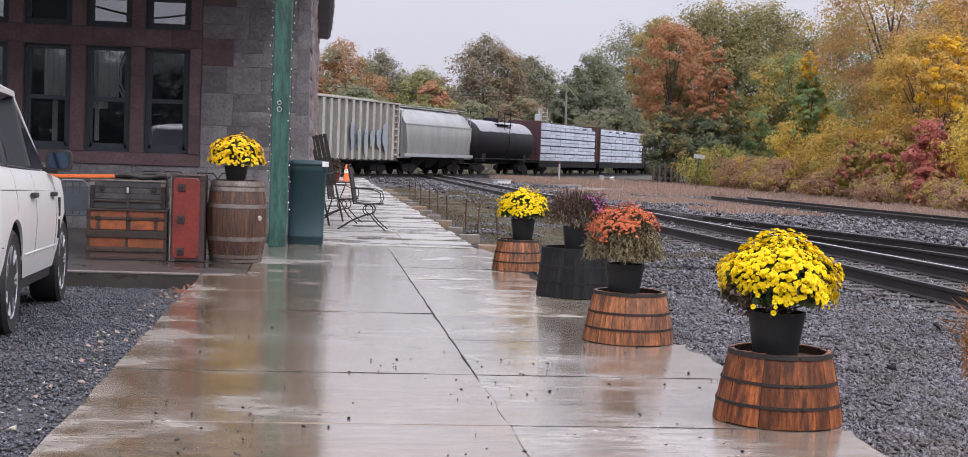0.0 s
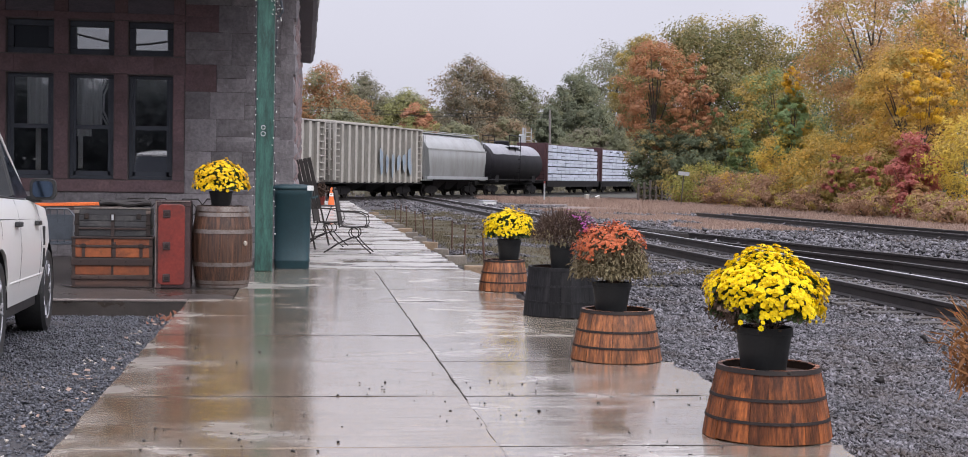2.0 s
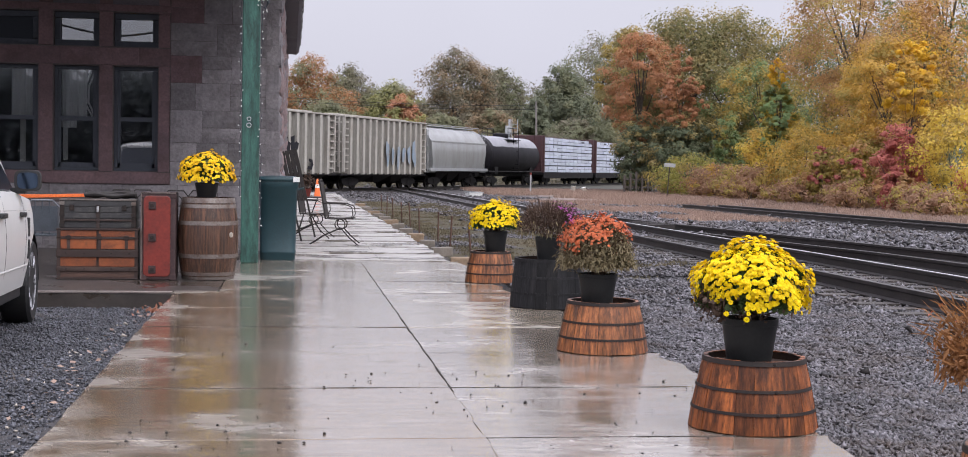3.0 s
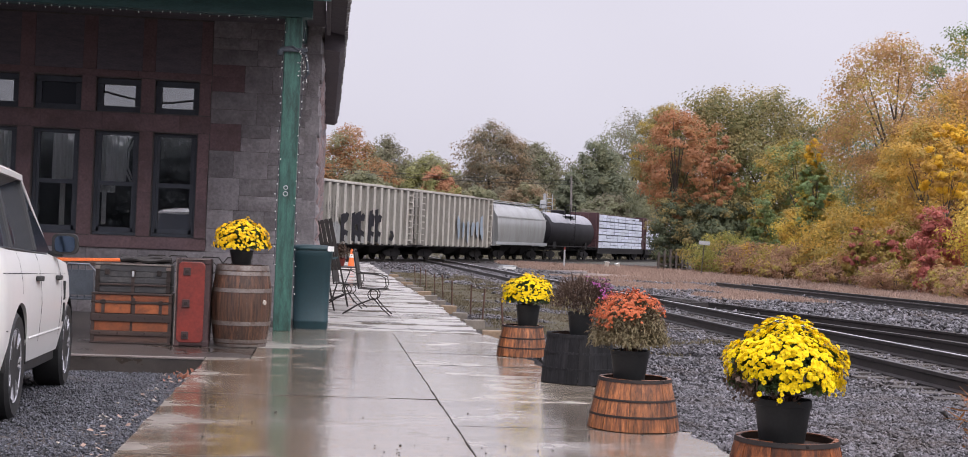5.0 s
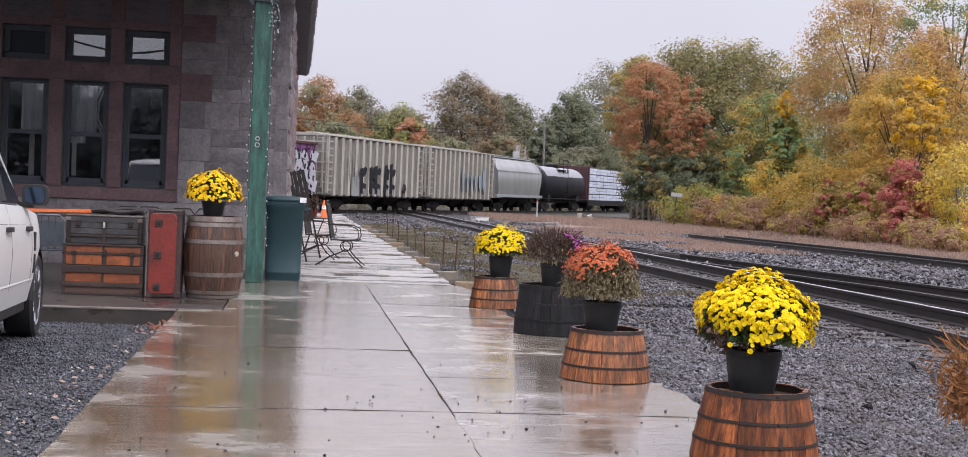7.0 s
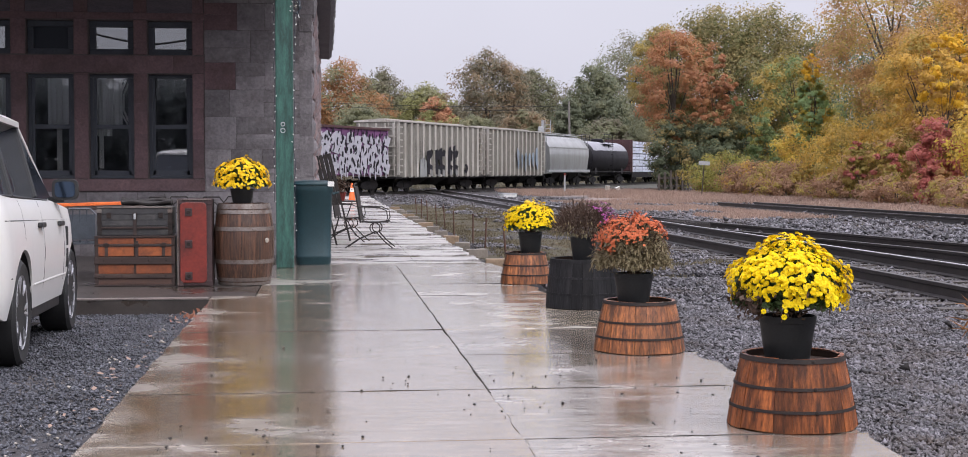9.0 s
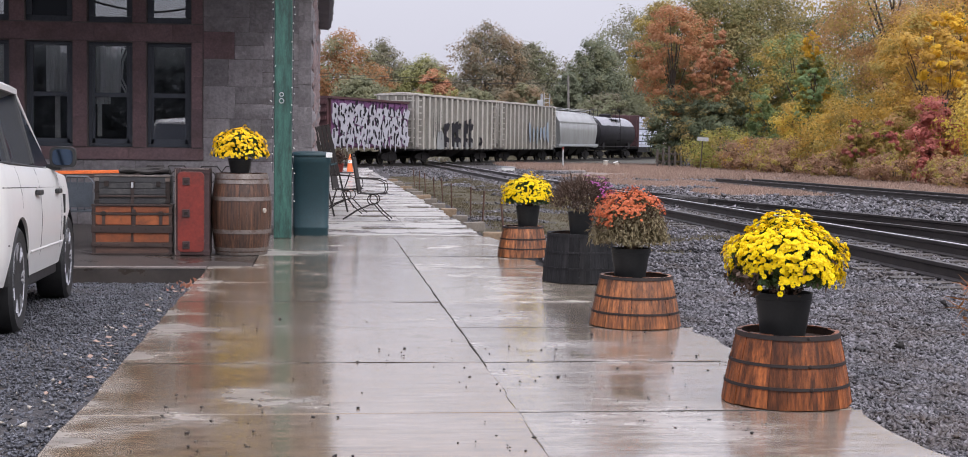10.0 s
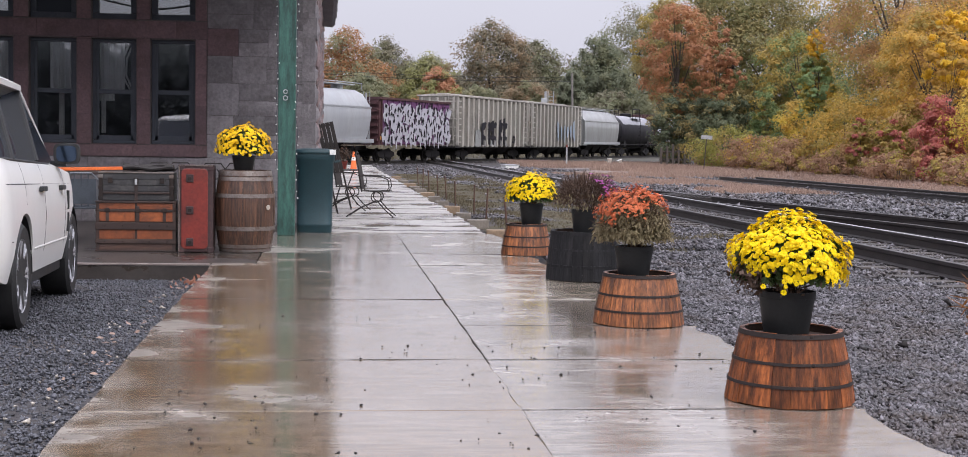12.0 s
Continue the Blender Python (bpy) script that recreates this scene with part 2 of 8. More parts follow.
M_STONES = mat("ballast_stone", (0.128, 0.119, 0.130), (0.028, 0.0255, 0.029), rough=0.2, rough2=0.55, scale=3, bscale=30, island=0.9, dirt=(0.085, 0.058, 0.042), dscale=0.75, damt=0.6)
M_LOTSTONE = mat("lot_stone", (0.0882, 0.0899, 0.1050), (0.0378, 0.0386, 0.0470), rough=0.22, rough2=0.5, scale=3, bscale=30, island=0.6)
M_GRIT = mat("dark_grit", (0.035, 0.03, 0.03), (0.02, 0.018, 0.018), rough=0.5, spec=0.2, scale=30)
M_JOINT = mat("wet_joint_dirt", (0.05, 0.043, 0.038), (0.03, 0.026, 0.023), rough=0.8, spec=0.15, scale=20)
M_SOIL = mat("damp_soil_grass", (0.082, 0.075, 0.046), (0.055, 0.045, 0.035), rough=0.95, spec=0.15, scale=3, bump=0.015, bscale=30)
M_DRYSOIL = mat("dry_grass_soil", (0.21, 0.15, 0.125), (0.12, 0.098, 0.088), rough=0.9, scale=0.5, bump=0.02, bscale=8)
M_RAIL = mat("rail_steel_dark", (0.045, 0.038, 0.036), (0.03, 0.026, 0.026), rough=0.4, metal=0.35, scale=3, bscale=40, bump=0.001)
M_RAILTOP = mat("rail_head_worn", (0.62, 0.61, 0.62), (0.48, 0.47, 0.48), rough=0.42, metal=0.55, scale=3, bscale=40)
M_TIE = mat("creosote_tie", (0.06, 0.048, 0.04), (0.035, 0.03, 0.027), rough=0.6, scale=4, bump=0.006, bscale=30, stretch=(1, 6, 6), rnd=0.3)
M_STONE = mat("granite_block", (0.215, 0.197, 0.205), (0.128, 0.116, 0.124), rough=0.75, scale=3, bump=0.016, bscale=22, rnd=0.2, dirt=(0.095, 0.08, 0.078), dscale=1.8, damt=0.55)
M_BROWN = mat("brownstone", (0.148, 0.088, 0.092), (0.098, 0.064, 0.071), rough=0.75, scale=2, bump=0.008, bscale=30, rnd=0.1, dirt=(0.055, 0.032, 0.031), dscale=1.6, damt=0.6)
M_ROSE = mat("rose_granite_block", (0.235, 0.165, 0.16), (0.15, 0.108, 0.108), rough=0.75, scale=5, bump=0.016, bscale=22, rnd=0.2, dirt=(0.10, 0.075, 0.075), dscale=2.2, damt=0.55)
M_MORTAR = mat("mortar", (0.105, 0.088, 0.086), (0.075, 0.062, 0.06), rough=0.9, scale=8, bump=0.004)
M_FRAME = mat("window_paint_dark_green", (0.050, 0.056, 0.070), (0.038, 0.043, 0.056), rough=0.55, spec=0.35, scale=5, bump=0.001)
M_GREEN = mat("weathered_green_paint", (0.044, 0.134, 0.106), (0.010, 0.044, 0.037), rough=0.5, scale=3.4, bump=0.004, bscale=30, stretch=(4, 4, 0.8), dirt=(0.010, 0.024, 0.022), dscale=3.2, damt=0.95)
M_BEAM = mat("green_beam_paint", (0.036, 0.098, 0.098), (0.026, 0.072, 0.074), rough=0.5, scale=4, bump=0.002, bscale=24, stretch=(1, 5, 5))
M_SHINGLE = mat("wet_shingle", (0.17, 0.16, 0.165), (0.09, 0.085, 0.09), rough=0.4, scale=9, bump=0.004, bscale=60, rnd=0.35, stretch=(1, 1, 1))
M_SOFFIT = mat("soffit_board", (0.105, 0.09, 0.104), (0.075, 0.066, 0.078), rough=0.7, scale=4, bump=0.004, bscale=30, stretch=(1, 4, 4))
M_BARK = mat("bark", (0.10, 0.08, 0.065), (0.05, 0.042, 0.036), rough=0.9, scale=3, bump=0.03, bscale=9, stretch=(3, 3, 0.6))


def glass_mat(name, tint=(0.02, 0.024, 0.028), rough=0.02, trans=0.0, ior=1.5, spec=0.5):
    m = bpy.data.materials.new(name)
    m.use_nodes = True
    b = m.node_tree.nodes["Principled BSDF"]
    b.inputs["Base Color"].default_value = (*tint, 1)
    b.inputs["Roughness"].default_value = rough
    b.inputs["Transmission Weight"].default_value = trans
    b.inputs["IOR"].default_value = ior
    b.inputs["Specular IOR Level"].default_value = spec
    return m


# ---------------------------------------------------------------- mesh building
class Geo:
    """Vertices and faces of one mesh."""

    def __init__(self):
        self.v, self.f = [], []

    def add(self, verts, faces, m=None):
        k = len(self.v)
        self.v += [tuple(m @ Vector(p)) for p in verts] if m is not None else [tuple(p) for p in verts]
        self.f += [tuple(i + k for i in f) for f in faces]
        return self

    def box(self, x0, y0, z0, x1, y1, z1, m=None):
        p = [(x, y, z) for z in (z0, z1) for y in (y0, y1) for x in (x0, x1)]
        return self.add(p, [(0, 2, 3, 1), (4, 5, 7, 6), (0, 1, 5, 4), (2, 6, 7, 3), (0, 4, 6, 2), (1, 3, 7, 5)], m)

    def lathe(self, profile, n=24, m=None, a0=0.0, a1=2 * math.pi, close=True):
        """profile: (radius, z) from bottom to top, turned about z."""
        full = abs(a1 - a0 - 2 * math.pi) < 1e-6
        cols = n if full else n + 1
        vs = [(r * math.cos(a0 + (a1 - a0) * i / n), r * math.sin(a0 + (a1 - a0) * i / n), z) for r, z in profile for i in range(cols)]
        fs = []
        for j in range(len(profile) - 1):
            for i in range(n):
                k = (i + 1) % cols
                fs.append((j * cols + i, j * cols + k, (j + 1) * cols + k, (j + 1) * cols + i))
        if close and full:
            if profile[0][0] > 1e-5:
                fs.append(tuple(range(cols - 1, -1, -1)))
            if profile[-1][0] > 1e-5:
                fs.append(tuple((len(profile) - 1) * cols + i for i in range(cols)))
        return self.add(vs, fs, m)

    def tube(self, pts, radii, n=8, caps=True):
        """A round bar along pts."""
        pts = [Vector(p) for p in pts]
        if not isinstance(radii, (list, tuple)):
            radii = [radii] * len(pts)
        vs = []
        ref = Vector((0.31, 0.17, 0.93)).normalized()
        for i, p in enumerate(pts):
            d = (pts[min(i + 1, len(pts) - 1)] - pts[max(i - 1, 0)]).normalized()
            if abs(d.dot(ref)) > 0.97:
                ref = Vector((0.93, 0.2, 0.31)).normalized()
            a = d.cross(ref).normalized()
            b = d.cross(a)
            vs += [tuple(p + radii[i] * (math.cos(t) * a + math.sin(t) * b)) for t in (2 * math.pi * k / n for k in range(n))]
        fs = [(i * n + k, i * n + (k + 1) % n, (i + 1) * n + (k + 1) % n, (i + 1) * n + k) for i in range(len(pts) - 1) for k in range(n)]
        if caps:
            fs += [tuple(range(n - 1, -1, -1)), tuple((len(pts) - 1) * n + k for k in range(n))]
        return self.add(vs, fs)

    def loft(self, rings, m=None, closed=True, caps=True):
        n = len(rings[0])
        vs = [p for r in rings for p in r]
        fs = []
        for j in range(len(rings) - 1):
            for i in range(n if closed else n - 1):
                k = (i + 1) % n
                fs.append((j * n + i, j * n + k, (j + 1) * n + k, (j + 1) * n + i))
        if caps and closed:
            fs += [tuple(range(n - 1, -1, -1)), tuple((len(rings) - 1) * n + i for i in range(n))]
        return self.add(vs, fs, m)

    def mesh(self, name, material, smooth=False, bevel=0.0, angle=35):
        me = bpy.data.meshes.new(name)
        me.from_pydata(self.v, [], self.f)
        if bevel:
            bm = bmesh.new()
            bm.from_mesh(me)
            bmesh.ops.remove_doubles(bm, verts=bm.verts, dist=1e-5)
            es = [e for e in bm.edges if e.is_manifold and e.calc_face_angle(0) > radians(30)]
            bmesh.ops.bevel(bm, geom=es, offset=bevel, segments=2, affect="EDGES", profile=0.6)
            bm.to_mesh(me)
            bm.free()
        me.materials.append(material)
        if smooth:
            me.polygons.foreach_set("use_smooth", [True] * len(me.polygons))
            me.set_sharp_from_angle(angle=radians(angle))
        return me


def part(name, geo, material, parent=None, label="", smooth=False, bevel=0.0, at=None, kind=""):
    """One mesh object under a thing or a part."""
    me = geo if isinstance(geo, bpy.types.Mesh) else geo.mesh(name, material, smooth, bevel)
    ob = new(name, me)
    ob.parent = parent
    if at is not None:
        ob.matrix_basis = at
    return tagged(ob, label, kind=kind)


def thing(name, label, category, m=None, group="", kind=""):
    ob = new(name)
    ob.empty_display_size = 0.2
    if m is not None:
        ob.matrix_basis = m
    return tagged(ob, label, category, group, kind)


def np_mesh(name, verts, faces, material, smooth=False):
    """A mesh from numpy arrays, all faces with the same number of corners."""
    me = bpy.data.meshes.new(name)
    nv, nf, k = len(verts), len(faces), faces.shape[1]
    me.vertices.add(nv)
    me.vertices.foreach_set("co", np.asarray(verts, np.float32).ravel())
    me.loops.add(nf * k)
    me.loops.foreach_set("vertex_index", np.asarray(faces, np.int32).ravel())
    me.polygons.add(nf)
    me.polygons.foreach_set("loop_start", np.arange(0, nf * k, k, dtype=np.int32))
    me.update(calc_edges=True)
    if smooth:
        me.polygons.foreach_set("use_smooth", [True] * nf)
    me.materials.append(material)
    return me


def scatter(points, shapes, faces, size, rng, tilt=math.pi, flat=1.0):
    """Copies of small shapes (each n x 3) at points, turned at random: vertices and faces of one joined mesh."""
    n = len(points)
    pick = rng.integers(0, len(shapes), n)
    base = np.stack(shapes)[pick]
    q = rng.normal(size=(n, 4))
    if tilt < math.pi:
        a, t, d = rng.uniform(0, 2 * np.pi, n), rng.uniform(-tilt, tilt, n) / 2, rng.uniform(0, 2 * np.pi, n)
        q1 = np.stack([np.cos(a / 2), 0 * a, 0 * a, np.sin(a / 2)], 1)
        q2 = np.stack([np.cos(t), np.sin(t) * np.cos(d), np.sin(t) * np.sin(d), 0 * t], 1)
        w1, x1, y1, z1 = q2.T
        w2, x2, y2, z2 = q1.T
        q = np.stack([w1 * w2 - x1 * x2 - y1 * y2 - z1 * z2, w1 * x2 + x1 * w2 + y1 * z2 - z1 * y2,
                      w1 * y2 - x1 * z2 + y1 * w2 + z1 * x2, w1 * z2 + x1 * y2 - y1 * x2 + z1 * w2], 1)
    q /= np.linalg.norm(q, axis=1, keepdims=True)
    w, x, y, z = q.T
    r = np.stack([1 - 2 * (y * y + z * z), 2 * (x * y - z * w), 2 * (x * z + y * w),
                  2 * (x * y + z * w), 1 - 2 * (x * x + z * z), 2 * (y * z - x * w),
                  2 * (x * z - y * w), 2 * (y * z + x * w), 1 - 2 * (x * x + y * y)], 1).reshape(n, 3, 3)
    v = np.einsum("nij,nkj->nki", r, base) * np.asarray(size).reshape(n, 1, 1)
    v[:, :, 2] *= flat
    v += np.asarray(points)[:, None, :]
    k = base.shape[1]
    f = (np.asarray(faces)[None] + (np.arange(n) * k)[:, None, None]).reshape(-1, len(faces[0]))
    return v.reshape(-1, 3), f


QUAD = [(0, 1, 2, 3)]
LEAVES = [np.array([(-0.5, 0, 0), (0.0, -0.32, 0.06), (0.5, 0, -0.03), (0.0, 0.32, 0.05)]),
          np.array([(-0.5, -0.1, 0), (0.1, -0.38, 0.1), (0.5, 0.1, 0), (-0.1, 0.36, -0.06)]),
          np.array([(-0.5, 0, 0.05), (-0.1, -0.25, 0.0), (0.55, 0.05, 0.08), (0.0, 0.3, -0.04)])]


def rock_shapes(rng, count=18):
    """Split stones: uneven four-sided shards."""
    base = np.array([(1, 0, -0.35), (-0.5, 0.87, -0.35), (-0.5, -0.87, -0.35), (0, 0, 0.75)], float) * 0.95
    return [base * rng.uniform(0.6, 1.25, 3) + rng.uniform(-0.32, 0.32, (4, 3)) for _ in range(count)]


ROCK_F = [(0, 1, 3), (1, 2, 3), (2, 0, 3), (1, 0, 2)]
SMALL_LEAVES = [np.array([(-0.5, -0.12, 0.0), (0.36, -0.36, 0.08), (0.3, 0.42, -0.03)]),
                np.array([(-0.5, 0.1, 0.05), (0.2, -0.42, -0.05), (0.46, 0.3, 0.06)])]
TRIANGLE = [(0, 1, 2)]


def facing(points, normals, shapes, faces, size, rng):
    """Copies of small flat shapes at points that face along normals: vertices and faces of one joined mesh."""
    n = len(points)
    z = normals / (np.linalg.norm(normals, axis=1, keepdims=True) + 1e-9)
    ref = np.where(np.abs(z[:, 2:3]) < 0.9, np.array([[0, 0, 1.0]]), np.array([[1.0, 0, 0]]))
    x = np.cross(ref, z)
    x /= np.linalg.norm(x, axis=1, keepdims=True)
    y = np.cross(z, x)
    a = rng.uniform(0, 2 * np.pi, n)[:, None]
    x, y = x * np.cos(a) + y * np.sin(a), -x * np.sin(a) + y * np.cos(a)
    base = np.stack(shapes)[rng.integers(0, len(shapes), n)]
    v = (base[:, :, 0:1] * x[:, None] + base[:, :, 1:2] * y[:, None] + base[:, :, 2:3] * z[:, None]) * np.asarray(size)[:, None, None] + points[:, None]
    k = base.shape[1]
    f = (np.asarray(faces)[None] + (np.arange(n) * k)[:, None, None]).reshape(-1, np.asarray(faces).shape[1])
    return v.reshape(-1, 3), f


# ---------------------------------------------------------------- ground
WALK_L, WALK_C, WALK_R = -1.2, 0.98, 2.62     # edges and long joint of the concrete walk
PORCH_Y = 15.0                                # front edge of the porch slab
TRACK_X = 7.5                                 # centre of the near track


def rail_z(y):
    """Height of the near track's rail heads, falling gently towards the crossing."""
    return 0.10 - 0.28 * min(max((y - 17) / 83, 0), 1)


def lot_z(y):
    return -0.012 - 0.158 * min(max((y - 9.0) / 6.0, 0), 1)


def ground_z(x, y):
    far = rail_z(y) - 0.21
    if x < WALK_L + 0.12 and y < PORCH_Y + 0.1:
        z = lot_z(y)
    elif x < WALK_R - 0.1 and y < 62:
        z = -0.3
    else:
        edge = min(max((x - WALK_R) / 2.0, 0), 1)
        z = (1 - edge) * max(far, -0.05 - 0.004 * max(y - 10, 0)) + edge * far
    if y > 100:
        z = min(z, -0.39)
    return z


def axis(points):
    """Grid lines: (start, stop, step) spans."""
    out = []
    for a, b, s in points:
        out += list(np.arange(a, b - 1e-6, s))
    return out + [points[-1][1]]


def build_ground():
    xs = axis([(-3000, -400, 650), (-400, -40, 60), (-40, -6, 2), (-6, -1.3, 0.45), (-1.3, -1.1, 0.1), (-1.1, 2.5, 0.9), (2.5, 12, 0.35), (12, 30, 1.0), (30, 90, 6), (90, 400, 62), (400, 3000, 650)])
    ys = axis([(-3000, -400, 650), (-400, -20, 38), (-20, 4, 2), (4, 30, 0.4), (30, 110, 1.6), (110, 190, 8), (190, 500, 62), (500, 3500, 600)])
    vs = np.array([(x, y, ground_z(x, y) + (0.018 * noise.noise((x * 0.9, y * 0.9, 0)) if abs(x) < 40 and 0 < y < 120 else 0)) for y in ys for x in xs])
    nx = len(xs)
    fs = np.array([(j * nx + i, j * nx + i + 1, (j + 1) * nx + i + 1, (j + 1) * nx + i) for j in range(len(ys) - 1) for i in range(nx - 1)])
    tagged(new("ground", np_mesh("ground", vs, fs, M_GRAVEL, True)), "wet dark grey gravel ground beside the walk", "ground", kind="structure")


def patch(name, label, material, cells, lift, ragged=0.5):
    """A thin ragged sheet over the ground: cells of (x0, x1, y0, y1, step)."""
    x0, x1, y0, y1, step = cells
    ny, nx = int((y1 - y0) / step), int((x1 - x0) / step)
    vs, fs = [], []
    for j in range(ny + 1):
        y = y0 + (y1 - y0) * j / ny
        a = x0 + ragged * noise.noise((y * 0.35, 1.7, 3))
        b = x1 + ragged * noise.noise((y * 0.45, 9.2, 5))
        for i in range(nx + 1):
            x = a + (b - a) * i / nx
            edge = min(i, nx - i, j, ny - j, 2) / 2
            vs.append((x, y, ground_z(x, y) + lift * edge - 0.05 * (1 - edge) + 0.03 * noise.noise((x * 0.7, y * 0.7, 4)) + 0.012))
    fs = [(j * (nx + 1) + i, j * (nx + 1) + i + 1, (j + 1) * (nx + 1) + i + 1, (j + 1) * (nx + 1) + i) for j in range(ny) for i in range(nx)]
    return tagged(new(name, np_mesh(name, np.array(vs), np.array(fs), material, True)), label, "grass", kind="structure")


def grass(name, label, region, n, height, material, seed, keep=None):
    """Blades of grass: narrow bent triangles in tufts, one object."""
    rng = np.random.default_rng(seed)
    x0, x1, y0, y1 = region
    tufts = np.stack([rng.uniform(x0, x1, n), y0 + (y1 - y0) * rng.uniform(0, 1, n), np.zeros(n)], 1)
    if keep:
        tufts = tufts[[keep(x, y) for x, y, _ in tufts]]
    tufts[:, 2] = [ground_z(x, y) + (0.055 if x < 6 else 0.02) for x, y, _ in tufts]
    k = 5
    root = np.repeat(tufts, k, 0)
    m = len(root)
    root[:, :2] += rng.normal(0, 0.06, (m, 2))
    a = rng.uniform(0, 2 * np.pi, m)
    h = height * rng.uniform(0.4, 1.2, m)
    w = 0.012 + 0.05 * height * rng.uniform(0.3, 1, m)
    side = np.stack([np.cos(a), np.sin(a), 0 * a], 1) * w[:, None]
    lean = np.stack([rng.normal(0, 0.35, m) * h, rng.normal(0, 0.35, m) * h, h], 1)
    v = np.stack([root - side, root + side, root + lean], 1).reshape(-1, 3)
    f = np.arange(m * 3).reshape(-1, 3)
    tagged(new(name, np_mesh(name, v, f, material)), label, "grass", kind="stuff")


def build_stones():
    rng = np.random.default_rng(4)
    shapes = rock_shapes(rng)
    ball = np.array([(1, 0, 0), (0, 1, 0), (-1, 0, 0), (0, -1, 0), (0, 0, 0.9), (0, 0, -0.9)], float) * 0.72
    pebbles = ([ball * rng.uniform(0.8, 1.15, 3) + rng.uniform(-0.1, 0.1, (6, 3)) for _ in range(8)], [(0, 1, 4), (1, 2, 4), (2, 3, 4), (3, 0, 4), (1, 0, 5), (2, 1, 5), (3, 2, 5), (0, 3, 5)])

    def raised(x, y):      # stones lie on the grass strip too
        return ground_z(x, y) + (0.045 if x < 5.4 and y > 18.5 else 0)

    def field(name, label, n, xr, yr, size, material, zfun, power=1.0, keep=None, forms=(shapes, ROCK_F)):
        y = yr[0] + (yr[1] - yr[0]) * rng.uniform(0, 1, n) ** power
        x = rng.uniform(*xr, n)
        if keep is not None:
            ok = np.array([keep(a, b) for a, b in zip(x, y)])
            x, y = x[ok], y[ok]
        s = size * np.clip(rng.lognormal(0, 0.35, len(x)), 0.4, 1.9)
        z = np.array([zfun(a, b) for a, b in zip(x, y)]) + rng.uniform(-0.35, 0.75, len(x)) * s
        v, f = scatter(np.stack([x, y, z], 1), *forms, s, rng, tilt=2.6, flat=0.75)
        tagged(new(name, np_mesh(name, v, f, material)), label, "gravel", kind="stuff")

    def off_grass(x, y):
        return not (x < 5.6 and y > 18.5 and noise.noise((x * 0.8, y * 0.5, 2)) > -0.12)

    def in_sight(x, y):      # the wedge of ballast beside the walk
        return x < 0.52 * y + 0.5

    field("ballast", "wet blue-grey crushed stone ballast beside the walk", 105000, (2.62, 5.2), (4.6, 8.9), 0.0165, M_STONES, ground_z, 1.0, in_sight)
    field("ballast", "wet blue-grey crushed stone ballast beside the rails", 150000, (2.62, 8.2), (8.6, 14.5), 0.0178, M_STONES, ground_z, 1.1, in_sight)
    field("ballast", "wet blue-grey crushed stone ballast round the rails", 88000, (2.62, 12.5), (14, 33), 0.029, M_STONES, raised, 1.25, lambda x, y: off_grass(x, y) and in_sight(x, y))
    field("ballast", "wet blue-grey crushed stone ballast between the far tracks", 56000, (4.0, 22), (31, 84), 0.062, M_STONES, raised, 1.2,
          lambda x, y: off_grass(x, y) and not (x > 13 + 4 * noise.noise((x * 0.3, y * 0.2, 1)) and y > 66) and not (10.8 < x < 15.6 and y > 41 and noise.noise((x * 0.5, y * 0.16, 8)) > -0.15))
    field("ballast", "wet blue-grey crushed stone ballast beyond the joining track", 9000, (12.4, 19), (20, 33), 0.062, M_STONES, ground_z, 1.0)
    field("ballast", "coarse dark stones lying on the ballast", 170, (3.4, 12.5), (9, 30), 0.05, M_GRIT, ground_z, 1.3, off_grass)
    field("ballast", "dark wet stones along the train's track", 26000, (-6, 40), (62, 120), 0.07, M_STONES, ground_z, 1.0,
          lambda x, y: (x < 4 or (x < 10 and y > 84) or y > 103) and noise.noise((x * 0.2, y * 0.2, 3)) > -0.35)
    field("lot_gravel", "small wet dark gravel of the parking lot", 100000, (-4.3, -1.2), (5.3, 14.9), 0.0125, M_LOTSTONE, lambda x, y: lot_z(y), 1.0, lambda x, y: x > -0.28 * y - 0.4)
    field("pale_pebble", "pale stones and leaf scraps along the walk's edge", 60, (-1.6, -1.22), (6.6, 14.6), 0.017, M_KERB, lambda x, y: lot_z(y) + 0.01, 1.2)
    field("grit", "small dark pebbles strewn on the wet walk", 620, (-0.9, 2.5), (5.3, 11.5), 0.0095, M_GRIT, lambda x, y: 0.003, 2.3,
          lambda x, y: noise.noise((x * 1.3, y * 0.9, 6)) > -0.1, pebbles)


